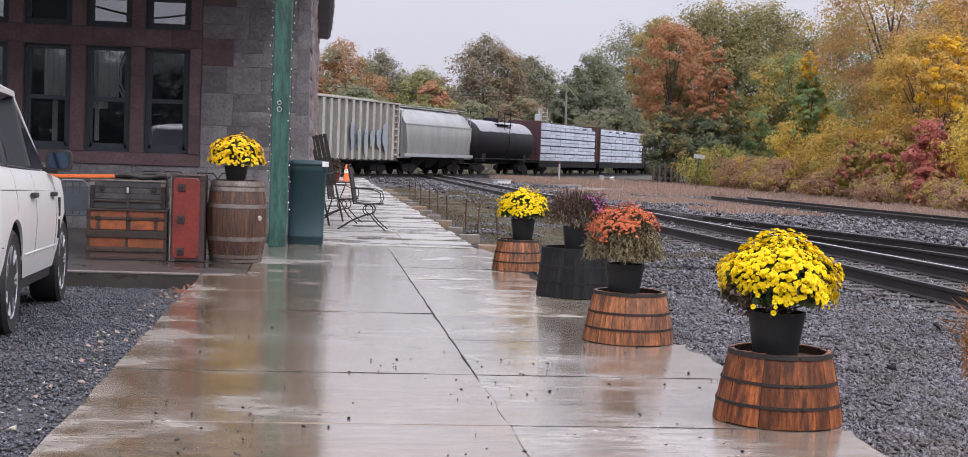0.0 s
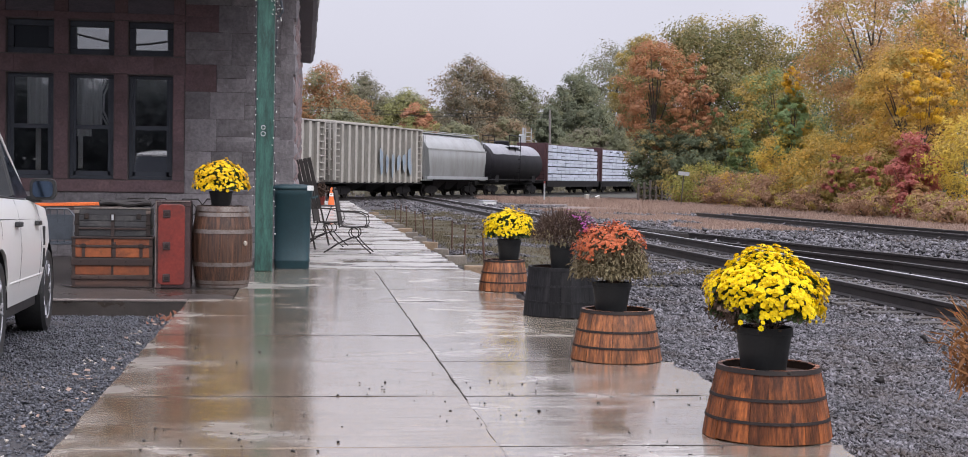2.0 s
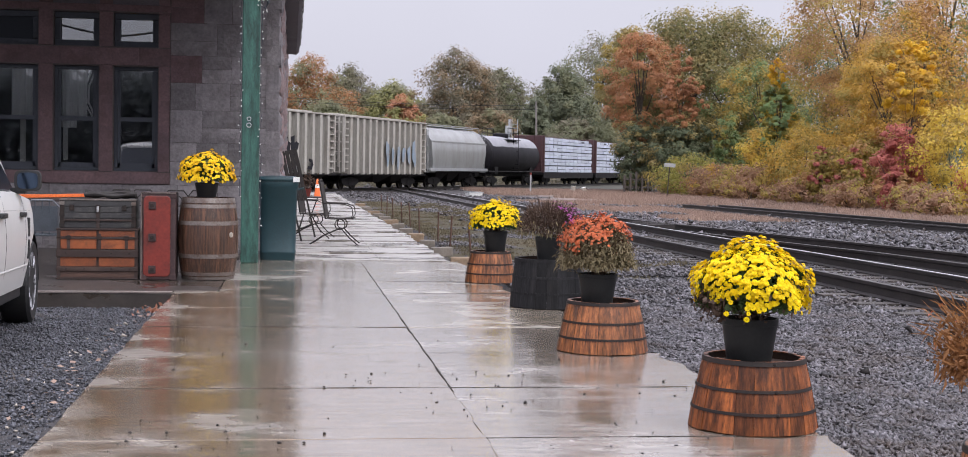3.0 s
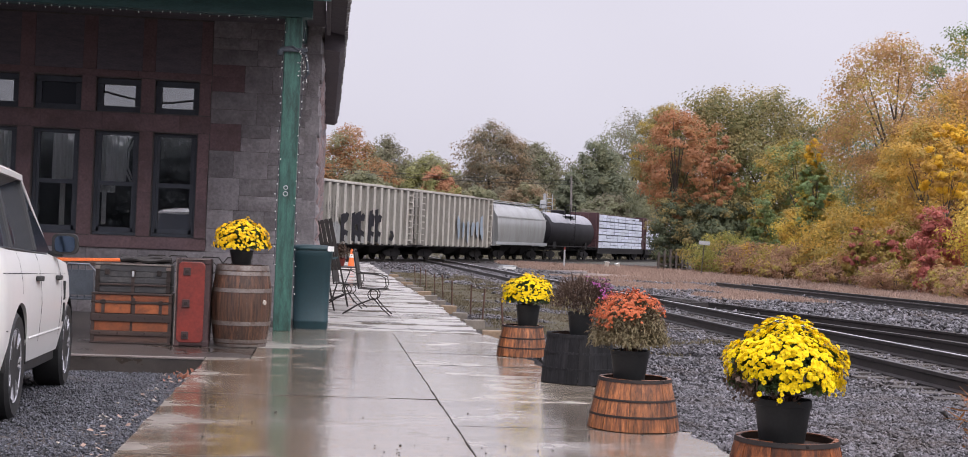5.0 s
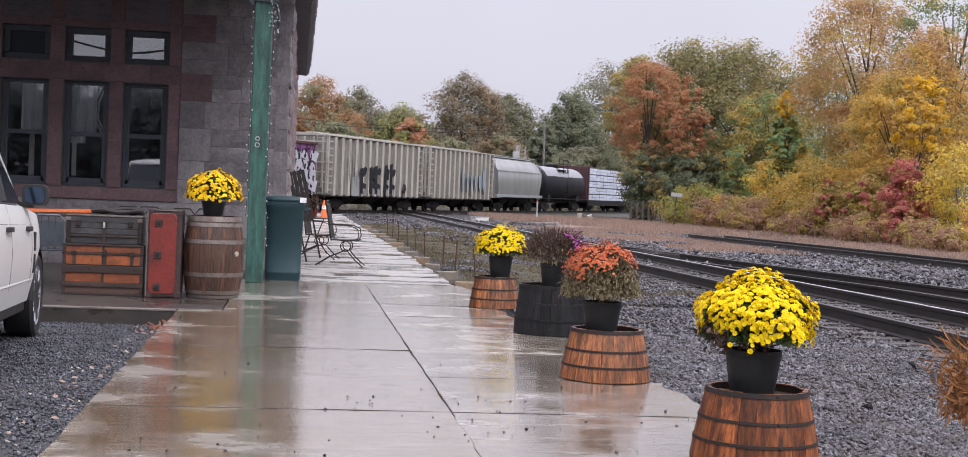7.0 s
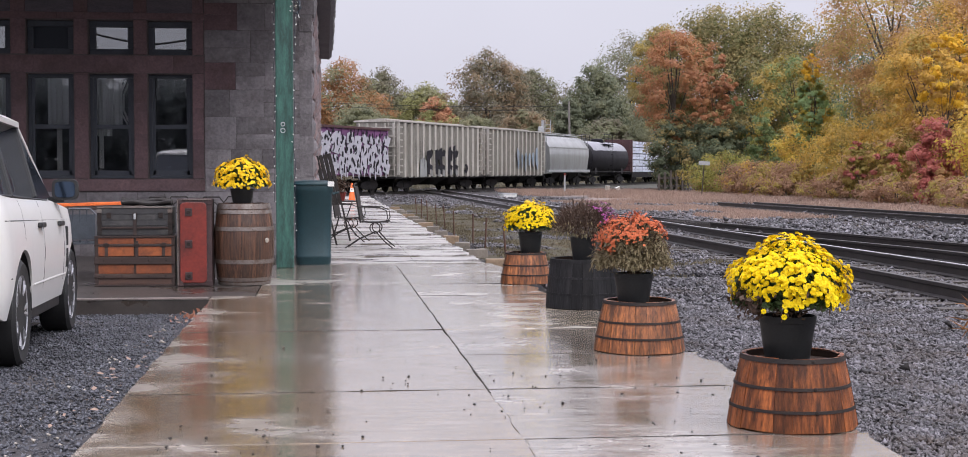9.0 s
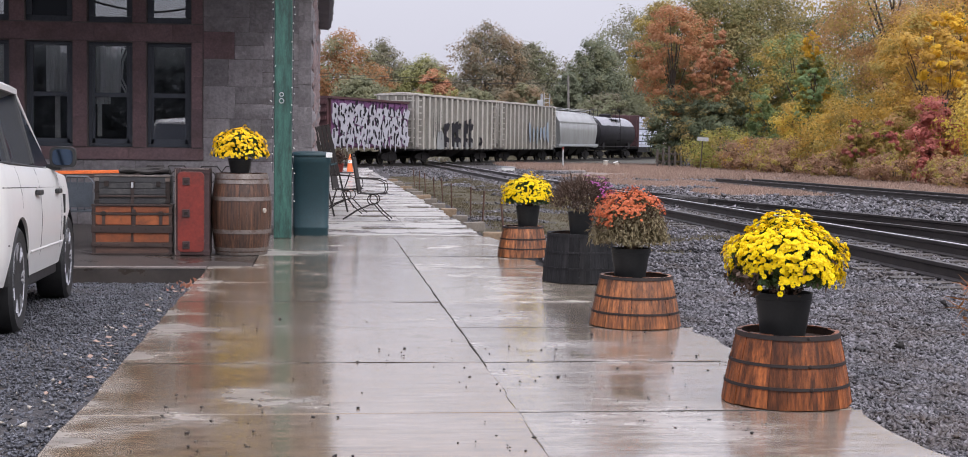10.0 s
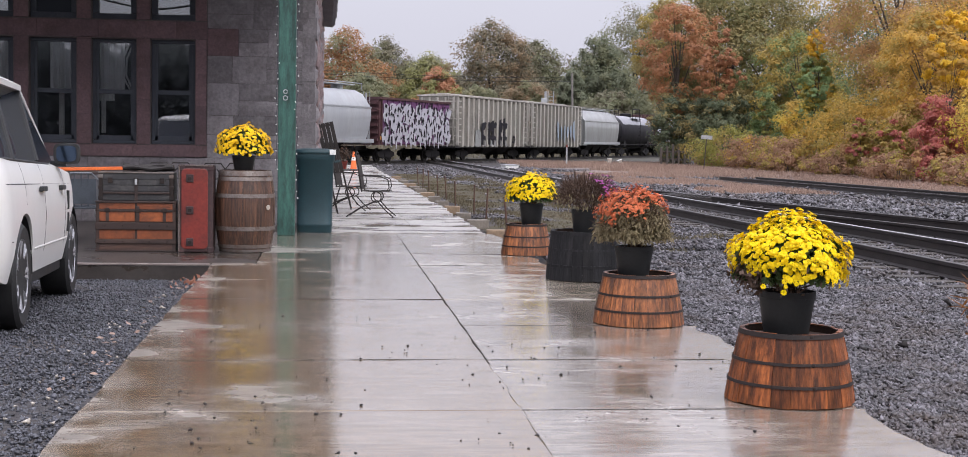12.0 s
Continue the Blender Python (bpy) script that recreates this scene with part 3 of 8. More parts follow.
def build_walk():
    walkway = thing("walkway", "rain-wet concrete walk with standing water between planters and porch", "walkway", kind="structure")
    rng = random.Random(5)

    def slab(x0, x1, y0, y1, mt=M_CONC, worn_left=0.0, worn_right=0.0):
        """One bay of concrete; worn: how far an outer edge has crumbled."""
        e = 0.007 if y0 < 20 else 0.011
        lip = 0.0 if y0 < 20 else 0.009       # the far bays have settled: each near edge stands proud
        j = [lip + rng.uniform(-0.0012, 0.0012) for _ in range(2)] + [rng.uniform(-0.0012, 0.0012) - lip for _ in range(2)]
        k = 14

        def edge(x, worn, ya, yb):
            return [(x + worn * (noise.noise((x * 3.1, (ya + (yb - ya) * i / k) * 2.3, 0.7)) - 0.2) * (1 if 0 < i < k else 0.7), ya + (yb - ya) * i / k) for i in range(k + 1)] if worn else [(x, ya), (x, yb)]

        right = edge(x1 - 0.004, worn_right, y0 + e, y1 - e)
        left = edge(x0 + 0.004, -worn_left, y1 - e, y0 + e)
        plan = right + left
        cx, cy = (x0 + x1) / 2, (y0 + y1) / 2

        def top(x, y):
            u, v = (x - x0) / (x1 - x0), (y - y0) / (y1 - y0)
            return (j[0] * (1 - u) + j[1] * u) * (1 - v) + (j[3] * (1 - u) + j[2] * u) * v

        c = 0.0015
        g = Geo().loft([[(x, y, -0.24) for x, y in plan], [(x, y, top(x, y) - c) for x, y in plan],
                        [(x + (c if x < cx else -c), y + (c if y < cy else -c), top(x, y)) for x, y in plan]])
        part("slab", g, mt, walkway)

    ys = [3.77, 5.37, 6.97, 8.58, 10.19, 11.82, 13.42, 15.02, 16.52, 18.1, 20.05]
    for a, b in zip(ys, ys[1:]):
        slab(WALK_L if a < 15 else -0.74, WALK_C, a, b, M_CONC if a < 16 else M_CONCMID, 0.022 if a < 15 else 0, 0.014)
    for a, b in zip(ys, ys[1:]):
        slab(WALK_C, WALK_R + (0.17 if a < 6 else 0.13 if a < 9 else 0.0) - (0.2 if a > 14 else 0), a, b, M_CONCOUT if a < 11 else M_CONCMID, -0.014, 0.16)
    for a, b in ((-30, -12), (-12, -4), (-4, 0.5), (0.5, 2.2), (2.2, 3.77)):
        slab(WALK_L, WALK_C, a, b)
        slab(WALK_C, WALK_R + 0.12, a, b)
    # the far run, one long bay after another, its joint shifted
    y = 20.05
    while y < 66:
        step = 1.75 if y < 34 else 3.5
        slab(-0.16, 1.28, y, y + step, M_CONCFAR)
        slab(1.28, 2.3 - 0.004 * (y - 20), y, y + step, M_CONCFAR, 0, 0.12)
        y += step
    slab(WALK_L, -0.745, 15.02, 15.165, M_CONC)
    # dark dirt packed into the joints, uneven and broken
    def joint_dirt(p0, p1, high, seed, mt=M_JOINT):
        n = max(8, int(math.hypot(p1[0] - p0[0], p1[1] - p0[1]) / 0.03))
        dx, dy = (p1[0] - p0[0]) / n, (p1[1] - p0[1]) / n
        ln = math.hypot(dx, dy)
        sx, sy = -dy / ln, dx / ln
        rings = []
        for i in range(n + 1):
            x, y = p0[0] + dx * i, p0[1] + dy * i
            k = noise.noise((x * 2.1 + seed, y * 2.1, 0.3)) + 0.6 * noise.noise((x * 9 + seed, y * 9, 1.3))
            h = high * (0.75 + 1.1 * k)
            w = 0.008 + 0.006 * abs(noise.noise((x * 5, y * 5, seed)))
            off = 0.006 * noise.noise((x * 3.3, y * 3.3, seed + 2))
            rings.append([(x + sx * (off - w), y + sy * (off - w), -0.006), (x + sx * (off - w * 0.4), y + sy * (off - w * 0.4), h), (x + sx * (off + w * 0.4), y + sy * (off + w * 0.4), h), (x + sx * (off + w), y + sy * (off + w), -0.006)])
        part("joint_dirt", Geo().loft(rings), mt, walkway)

    # some joints are packed with dark dirt, others are silted up level with the slabs
    for k, (y, left_dark, right_dark) in enumerate(((5.37, 1, 1), (6.97, 0, 1), (8.58, 1, 1), (10.19, 0, 1), (11.82, 1, 0), (13.42, 0, 0), (15.02, 0, 1), (16.52, 0, 1))):
        joint_dirt((WALK_L + 0.03 if y < 15 else -0.7, y), (WALK_C, y), 0.0036 if left_dark else -0.0008, 3.1 * k, M_JOINT if left_dark else M_CONC)
        joint_dirt((WALK_C, y), (WALK_R - 0.15, y), 0.0024 if right_dark else -0.0008, 3.1 * k + 40, M_JOINT if right_dark else M_CONCOUT if y < 11 else M_CONCMID)
    joint_dirt((WALK_C, 3.8), (WALK_C, 8.45), -0.0008, 77.0, M_CONCOUT)
    joint_dirt((WALK_C, 8.45), (WALK_C, 18.0), 0.003, 78.0)
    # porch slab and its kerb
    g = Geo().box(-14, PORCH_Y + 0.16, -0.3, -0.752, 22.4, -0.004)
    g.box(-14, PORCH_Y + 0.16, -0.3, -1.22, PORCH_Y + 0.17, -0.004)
    tagged(part("porch_floor", g, M_PORCH), "damp concrete porch floor coloured dark for shade", "floor", kind="structure")
    tagged(part("kerb", Geo().box(-14, PORCH_Y, -0.3, WALK_L - 0.012, PORCH_Y + 0.15, -0.02), M_PORCH, bevel=0.008), "damp concrete step coloured dark for shade along the porch edge", "kerb", kind="structure")
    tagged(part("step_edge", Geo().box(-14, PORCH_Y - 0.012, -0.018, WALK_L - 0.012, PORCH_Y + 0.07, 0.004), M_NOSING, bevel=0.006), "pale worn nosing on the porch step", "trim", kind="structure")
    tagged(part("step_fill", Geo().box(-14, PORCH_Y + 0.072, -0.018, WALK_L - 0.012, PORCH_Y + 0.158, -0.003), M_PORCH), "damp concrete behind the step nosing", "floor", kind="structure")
    # stepping stones at the far walk's edge
    for i in range(13):
        y = 20.9 + 2.35 * i + rng.uniform(-0.25, 0.25)
        w, d, h = rng.uniform(0.24, 0.38), rng.uniform(0.14, 0.22), rng.uniform(0.0, 0.03)
        g = Geo().box(-w / 2, -d / 2, -0.15, w / 2, d / 2, h)
        tagged(part("edging_stone", g, M_EDGEGREY if i % 3 else M_EDGEBLOCK, at=pose(2.5 - 0.004 * (y - 20), y, 0, 0, rng.uniform(-2, 2), rng.uniform(-9, 9)), bevel=0.018),
               "rough tan edging stone at the walk's edge", "stone", group="edging stones")


M_EDGEGREY = mat("edging_grey", (0.2, 0.17, 0.14), (0.13, 0.11, 0.092), rough=0.5, scale=6, bump=0.006, bscale=40)
M_EDGEBLOCK = mat("edging_block", (0.27, 0.19, 0.12), (0.19, 0.13, 0.085), rough=0.6, scale=6, bump=0.006, bscale=40)


# ---------------------------------------------------------------- railway tracks
RAIL_PROFILE = [(-0.076, 0), (0.076, 0), (0.076, 0.012), (0.012, 0.03), (0.009, 0.115), (0.036, 0.13), (0.036, 0.168), (0.03, 0.172), (-0.03, 0.172), (-0.036, 0.168), (-0.036, 0.13), (-0.009, 0.115), (-0.012, 0.03), (-0.076, 0.012)]


def rail_on(parent, path, worn=True):
    """A rail along (x, y, z of its head)."""
    rings, heads = [], []
    for i, p in enumerate(path):
        a, b = path[max(i - 1, 0)], path[min(i + 1, len(path) - 1)]
        d = Vector((b[0] - a[0], b[1] - a[1], 0)).normalized()
        s = Vector((d.y, -d.x, 0))
        o = Vector(p) - Vector((0, 0, 0.172))
        rings.append([tuple(o + s * u + Vector((0, 0, v))) for u, v in RAIL_PROFILE])
        heads.append([tuple(o + s * u + Vector((0, 0, v))) for u, v in ((-0.026, 0.1735), (0.026, 0.1735), (0.026, 0.1765), (-0.026, 0.1765))])
    r = part("rail", Geo().loft(rings), M_RAIL, parent)
    if worn:
        part("worn_head", Geo().loft(heads), M_RAILTOP, r, "bright worn steel rail head")


def ties_on(parent, centre, y0, y1, step, mesh, heading=None):
    y = y0
    rng = random.Random(8)
    while y < y1:
        x, z = centre(y)
        part("tie", mesh, M_TIE, parent, at=pose(x, y, z - 0.172, 0, 0, (heading(y) if heading else 0) + rng.uniform(-1, 1)))
        y += step


def build_tracks():
    tie = Geo().box(-1.3, -0.115, -0.17, 1.3, 0.115, -0.002).mesh("tie", M_TIE)
    near = thing("railway_track", "wet black steel rails on dark ties in ballast", "track", kind="structure")
    ys = [-60, 0, 10] + list(range(14, 100, 4)) + [104, 130, 200]
    for s in (-0.755, 0.755):
        rail_on(near, [(TRACK_X + s, y, rail_z(y)) for y in ys], worn=s > 0)
    ties_on(near, lambda y: (TRACK_X, rail_z(y)), 10, 98, 0.55, tie)

    def side_x(y):        # centre of the track that joins the near one
        t = min(max((52 - y) / 30, 0), 1.6)
        return TRACK_X + 2.75 * t * t * (1.55 - 0.5 * t) / 1.05 if t < 1 else TRACK_X + 2.75 + 1.35 * (t - 1)

    joining = thing("joining_track", "wet black steel rails curving into the near track", "track", kind="structure")
    ys = [-10, 0, 6, 10] + [12 + 2 * i for i in range(21)]
    rail_on(joining, [(side_x(y) + 0.755, y, rail_z(y) - 0.004) for y in ys], worn=False)
    rail_on(joining, [(side_x(y) - 0.755, y, rail_z(y) - 0.004) for y in ys if side_x(y) - 0.755 > TRACK_X + 0.83], worn=False)
    ties_on(joining, lambda y: (side_x(y) + 0.3, rail_z(y) - 0.01), 12, 40, 0.55, tie)
    for k in range(4):      # blocking pieces in the switch
        y = 33.0 + 0.75 * k
        g = Geo().box(-0.34, -0.06, -0.12, 0.34, 0.06, 0.012)
        part("spacer_block", g, M_RAIL, joining, at=pose(TRACK_X + 1.25, y, rail_z(y)))

    far = thing("far_track", "wet black steel siding rails ending in dry grass", "track", kind="structure")

    def far_x(y):
        return 16.6 - 0.042 * (y - 54)

    ys = [-20, 10, 20, 30, 40, 50, 56]
    for s in (-0.755, 0.755):
        rail_on(far, [(far_x(y) + s, y, 0.045 - 0.0028 * (y - 40)) for y in ys], worn=False)
    ties_on(far, lambda y: (far_x(y), 0.045 - 0.0028 * (y - 40)), 28, 56, 0.55, tie, lambda y: 2.4)

    main = thing("crossing_track", "rails of the freight line beneath the train", "track", kind="structure")
    for s in (-0.755, 0.755):
        rail_on(main, [(*(TRAIN_A + d * TRAIN_U + s * TRAIN_N), -0.176) for d in (-160, -60, 0, 60, 140, 260)], worn=False)
    ang = math.degrees(math.atan2(-TRAIN_U[0], TRAIN_U[1]))
    for k in range(150):
        p = TRAIN_A + (-18 + 0.62 * k) * TRAIN_U
        part("tie", tie, M_TIE, main, at=pose(p[0], p[1], -0.35, 0, 0, ang))


TRAIN_A = np.array([0.0, 84.5])
TRAIN_U = np.array([37.0, 74.0]) / math.hypot(37, 74)
TRAIN_N = np.array([TRAIN_U[1], -TRAIN_U[0]])


# ---------------------------------------------------------------- station building
WALL_Y = 22.4        # porch-side face of the stone wall
CORNER_X = -0.2


def rock_face(x0, z0, x1, z1, front, back, bulge, seed):
    """A quarry-faced block: uneven bulging front towards -y, drafted margins, plain sides."""
    nx, nz = max(4, int((x1 - x0) / 0.09)), max(3, int((z1 - z0) / 0.09))
    g = Geo()
    vs = []
    for j in range(nz + 1):
        for i in range(nx + 1):
            u, v = i / nx, j / nz
            rim = min(1.0, 4 * min(u * (x1 - x0), (1 - u) * (x1 - x0), v * (z1 - z0), (1 - v) * (z1 - z0)) / 0.18)
            x, z = x0 + (x1 - x0) * u, z0 + (z1 - z0) * v
            wob = 0.0 if rim > 0 else 0.006
            k = 0.55 + 0.75 * noise.noise((x * 7.3 + seed, z * 7.3, seed * 0.37)) + 0.3 * noise.noise((x * 19 + seed, z * 19, 2.0))
            vs.append((x + wob * noise.noise((x * 9, z * 9, seed)), front - bulge * rim * k, z + wob * noise.noise((z * 9, x * 9, seed + 5))))
    w = nx + 1
    fs = [(j * w + i, j * w + i + 1, (j + 1) * w + i + 1, (j + 1) * w + i) for j in range(nz) for i in range(nx)]
    rim = [i for i in range(w)] + [j * w + nx for j in range(1, nz + 1)] + [nz * w + i for i in range(nx - 1, -1, -1)] + [j * w for j in range(nz - 1, 0, -1)]
    k = len(vs)
    vs += [(vs[i][0], back, vs[i][2]) for i in rim]
    m = len(rim)
    fs += [(rim[(i + 1) % m], rim[i], k + i, k + (i + 1) % m) for i in range(m)]
    return g.add(vs, fs)


def build_building():
    rng = random.Random(12)
    # wall behind the porch with its window openings: columns (x0, x1), bands (z0, z1)
    cols = [(-5.43, -4.78), (-4.54, -3.84), (-3.61, -2.94), (-2.72, -2.05)]
    low, up = (1.19, 2.80), (3.1, 3.62)
    wall = tagged(new("wall_porch"), "grey granite wall with brownstone window surround", "wall", kind="structure")
    wall.location = (0, WALL_Y, 0)
    def core_box(*q):
        part("wall_core", Geo().box(*q), M_MORTAR, wall)

    core_box(-14, 0.035, -0.3, CORNER_X - 0.06, 0.45, low[0])
    core_box(-14, 0.035, up[1], CORNER_X - 0.06, 0.45, 5.2)
    core_box(-14, 0.035, low[1], CORNER_X - 0.06, 0.45, up[0])
    edges = [-14] + [e for c in cols for e in c] + [CORNER_X - 0.06]
    for a, b in zip(edges[::2], edges[1::2]):
        core_box(a, 0.035, low[0], b, 0.45, low[1])
        core_box(a, 0.035, up[0], b, 0.45, up[1])
    # brownstone surround: sill course, mullions, transom, head
    for a, b, z0, z1, d in ((-6.2, -1.86, 1.0, low[0] - 0.015, -0.01), (-6.2, -1.86, low[1] + 0.02, up[0] - 0.02, 0.012), (-6.2, -1.86, up[1] + 0.02, 3.74, 0.012)):
        x = a
        while x < b - 0.05:
            w = min(rng.uniform(0.8, 1.25), b - x)
            if b - x - w < 0.3:
                w = b - x
            part("block", Geo().box(x + 0.001, d, z0, x + w - 0.001, 0.1, z1), M_BROWN, wall, bevel=0.003)
            x += w
    for a, b in zip([-5.75] + [c[1] for c in cols], [c[0] for c in cols] + [-1.86]):
        z = low[0]
        while z < up[1]:
            h = min(rng.uniform(0.45, 0.7), up[1] + 0.02 - z)
            if z < up[0] and z + h > low[1]:
                h = low[1] + 0.015 - z if z < low[1] else up[0] - z
                if z >= low[1]:
                    z = up[0]
                    continue
            part("block", Geo().box(a + 0.012, 0.016, z + 0.001, b - 0.012, 0.1, z + h - 0.001), M_BROWN, wall, bevel=0.003)
            z += h
    # dark panels between brownstone piers above the transoms: porch shade put into colour
    for a, b in zip([-5.75] + [c[1] for c in cols], [c[0] for c in cols] + [-1.86]):
        part("block", Geo().box(a + 0.012, 0.016, 3.744, b - 0.012, 0.1, 4.56), M_BROWN, wall, bevel=0.006)
    for a, b in cols:
        part("board_panel", Geo().box(a - 0.008, 0.024, 3.744, b + 0.008, 0.1, 4.56), M_SOFFIT, wall)
    # granite courses right of the windows and the base
    z = -0.02
    while z < 4.9:
        h = rng.choice((0.3, 0.36, 0.42, 0.5))
        x0 = -6.2 if z + h < 0.99 else -1.86
        x = x0
        if 0.8 < z + h < 1.19 and x0 == -6.2:
            h = 0.99 - z
        while x < CORNER_X - 0.02:
            w = rng.uniform(0.3, 0.8)
            if CORNER_X - x - w < 0.3:
                w = CORNER_X - x
            d = rng.uniform(0.0, 0.018)
            brown = x0 == -1.86 and x < -1.8 and 1.2 < z < 3.9 and rng.random() < 0.45
            split = [z, z + h]
            if rng.random() < 0.4 and h > 0.33:
                split = [z, z + h * rng.uniform(0.4, 0.6), z + h]
            for z0, z1 in zip(split, split[1:]):
                part("brownstone_block" if brown else "block", rock_face(x + 0.003, z0 + 0.003, x + w - 0.003, z1 - 0.003, d + 0.012, 0.14, 0.02, rng.uniform(0, 90)), M_BROWN if brown else M_STONE, wall)
            x += w
        z += h
    # side wall along the tracks
    side = tagged(new("wall_track_side"), "rough granite side wall of the station", "wall", kind="structure")
    side.location = (CORNER_X, WALL_Y, 0)
    part("wall_core", Geo().box(-0.45, 0.46, -0.3, -0.07, 26, 5.0), M_MORTAR, side)
    z = -0.02
    while z < 4.7:
        h = rng.choice((0.26, 0.3, 0.36, 0.42))
        y = 0.0
        while y < 26:
            w = rng.uniform(0.5, 1.3)
            d = rng.uniform(-0.02, 0.035)
            part("block", rock_face(y + 0.006, z + 0.006, y + w - 0.006, z + h - 0.006, -d, 0.2, 0.055, rng.uniform(0, 90)), M_ROSE if y > 0.1 and rng.random() < 0.75 else M_STONE, side, at=pose(0, 0, 0, 0, 0, 90))
            y += w
        z += h
    # room behind the windows; its dimness is put into the walls' dark colour
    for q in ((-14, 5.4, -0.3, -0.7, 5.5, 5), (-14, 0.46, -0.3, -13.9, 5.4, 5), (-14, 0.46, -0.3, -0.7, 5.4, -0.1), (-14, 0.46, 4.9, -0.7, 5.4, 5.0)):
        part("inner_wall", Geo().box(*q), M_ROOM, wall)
    # pale curtain panels hung behind the sashes
    for x0, x1, z0 in ((-4.27, -3.92, 2.0), (-3.5, -3.14, 1.98), (-4.14, -4.06, 1.3), (-3.5, -3.43, 1.35), (-3.54, -3.3, 1.85), (-5.1, -4.86, 1.9)):
        rings = []
        for i in range(13):
            x = x0 + (x1 - x0) * i / 12
            y = 0.27 + 0.018 * math.sin(i * 2.1)
            rings.append([(x, y, z0), (x, y + 0.006, z0), (x, y + 0.006, 2.74), (x, y, 2.74)])
        part("curtain", Geo().loft(rings), M_CURTAIN, wall)
    for k in range(2):       # looped edges of the drawn curtain
        part("curtain_edge", Geo().tube([(-3.02 - 0.06 * k, 0.25, 2.72), (-3.11 - 0.06 * k, 0.25, 2.5), (-3.12 - 0.06 * k, 0.25, 2.25), (-3.02 - 0.04 * k, 0.25, 2.03)], 0.017, 6), M_CURTAIN, wall)
    # sash windows
    for k, (a, b) in enumerate(cols):
        for band, (z0, z1) in (("low", low), ("up", up)):
            win = thing("window_%d" % (k * 2 + (band == "up") + 1), "tall dark-framed sash window" if band == "low" else "small dark-framed transom window", "window",
                        Matrix.Translation((a, WALL_Y, z0)), kind="structure")
            w, h, t = b - a, z1 - z0, 0.055 if band == "low" else 0.095
            f = Geo()
            for q in ((0, 0, w, t), (0, h - t, w, h), (0, t, t, h - t), (w - t, t, w, h - t)):
                f.box(q[0] + 0.002, 0.13, q[1] + 0.002, q[2] - 0.002, 0.24, q[3] - 0.002)
            part("window_frame", f, M_FRAME, win, bevel=0.006)
            if band == "low":
                s = Geo().box(t, 0.16, h * 0.5 - 0.035, w - t, 0.22, h * 0.5 + 0.03)
                for x in (t, w - t - 0.04):
                    s.box(x, 0.15, t, x + 0.04, 0.2, h - t)
                s.box(t, 0.15, t, w - t, 0.2, t + 0.07)
                part("sash", s, M_FRAME, win)
                part("pane", Geo().box(t, 0.176, t, w - t, 0.182, h * 0.5), M_PANE, win).visible_shadow = False
                part("pane", Geo().box(t, 0.186, h * 0.5, w - t, 0.192, h - t), M_PANE, win).visible_shadow = False
                part("window_sill", Geo().box(-0.03, 0.0, -0.05, w + 0.03, 0.13, -0.004), M_BROWN, win, bevel=0.008)
            else:
                part("pane", Geo().box(t, 0.18, t, w - t, 0.186, h - t), M_DARKPANE if k == 1 else M_TRANSOM, win).visible_shadow = False
    # roof eave over the track side
    roof = thing("station_roof", "dark shingled station roof with deep eaves", "roof", kind="structure")
    y1 = 38.5
    g = Geo()
    e = [(CORNER_X - 0.1, 4.62), (0.16, 4.56), (0.16, 4.72), (CORNER_X - 6, 9.2), (CORNER_X - 6, 9.0)]
    g.loft([[(x, y, z) for x, z in e] for y in (23.0, y1)])
    e2 = [(-0.1, 4.60), (0.17, 4.545), (0.2, 4.70), (-0.1, 4.76)]
    part("porch_eave", Geo().loft([[(x, y, z) for x, z in e2] for y in (18.95, 22.99)]), M_SOFFIT, roof)
    part("eave", g, M_SOFFIT, roof)
    rings = []
    for k in range(63):       # ragged wet underside and drip edge
        y = 23.0 + 0.25 * k
        j, m = 0.02 * noise.noise((y * 2.3, 0.4, 0)), 0.03 * noise.noise((y * 1.1, 3.4, 0))
        rings.append([(CORNER_X + 0.05, y, 4.30 + m), (0.10 + j, y, 4.28 + m), (0.175 + j, y, 4.36 + m), (0.165, y, 4.555), (CORNER_X + 0.05, y, 4.6)])
    part("eave_soffit", Geo().loft(rings), M_SOFFIT, roof, "dark ragged eave boards")
    for k in range(70):
        y = 19.0 + 0.275 * k
        part("shingle_end", Geo().box(0.165, y, 4.50 + rng.uniform(-0.03, 0.01), 0.2 + rng.uniform(0, 0.02), y + rng.uniform(0.2, 0.27), 4.56), M_SHINGLE, roof)
    # porch
    porch = thing("porch_roof", "green-painted timber porch roof with wet shingles", "porch", kind="structure")
    part("beam", Geo().box(-14, 19.38, 4.26, -0.3, 19.62, 4.56), M_BEAM, porch, bevel=0.01)
    part("fascia", Geo().box(-14, 18.74, 4.4, -0.06, 18.8, 4.70), M_BEAM, porch, bevel=0.006)
    part("side_fascia", Geo().box(-0.12, 18.8, 4.44, -0.06, 22.3, 4.70), M_SOFFIT, porch, bevel=0.006)
    part("side_beam", Geo().box(-0.66, 19.62, 4.3, -0.42, 22.38, 4.56), M_BEAM, porch)
    part("soffit", Geo().box(-14, 18.82, 4.58, -0.13, 22.38, 4.63), M_SOFFIT, porch)
    deck = Geo()
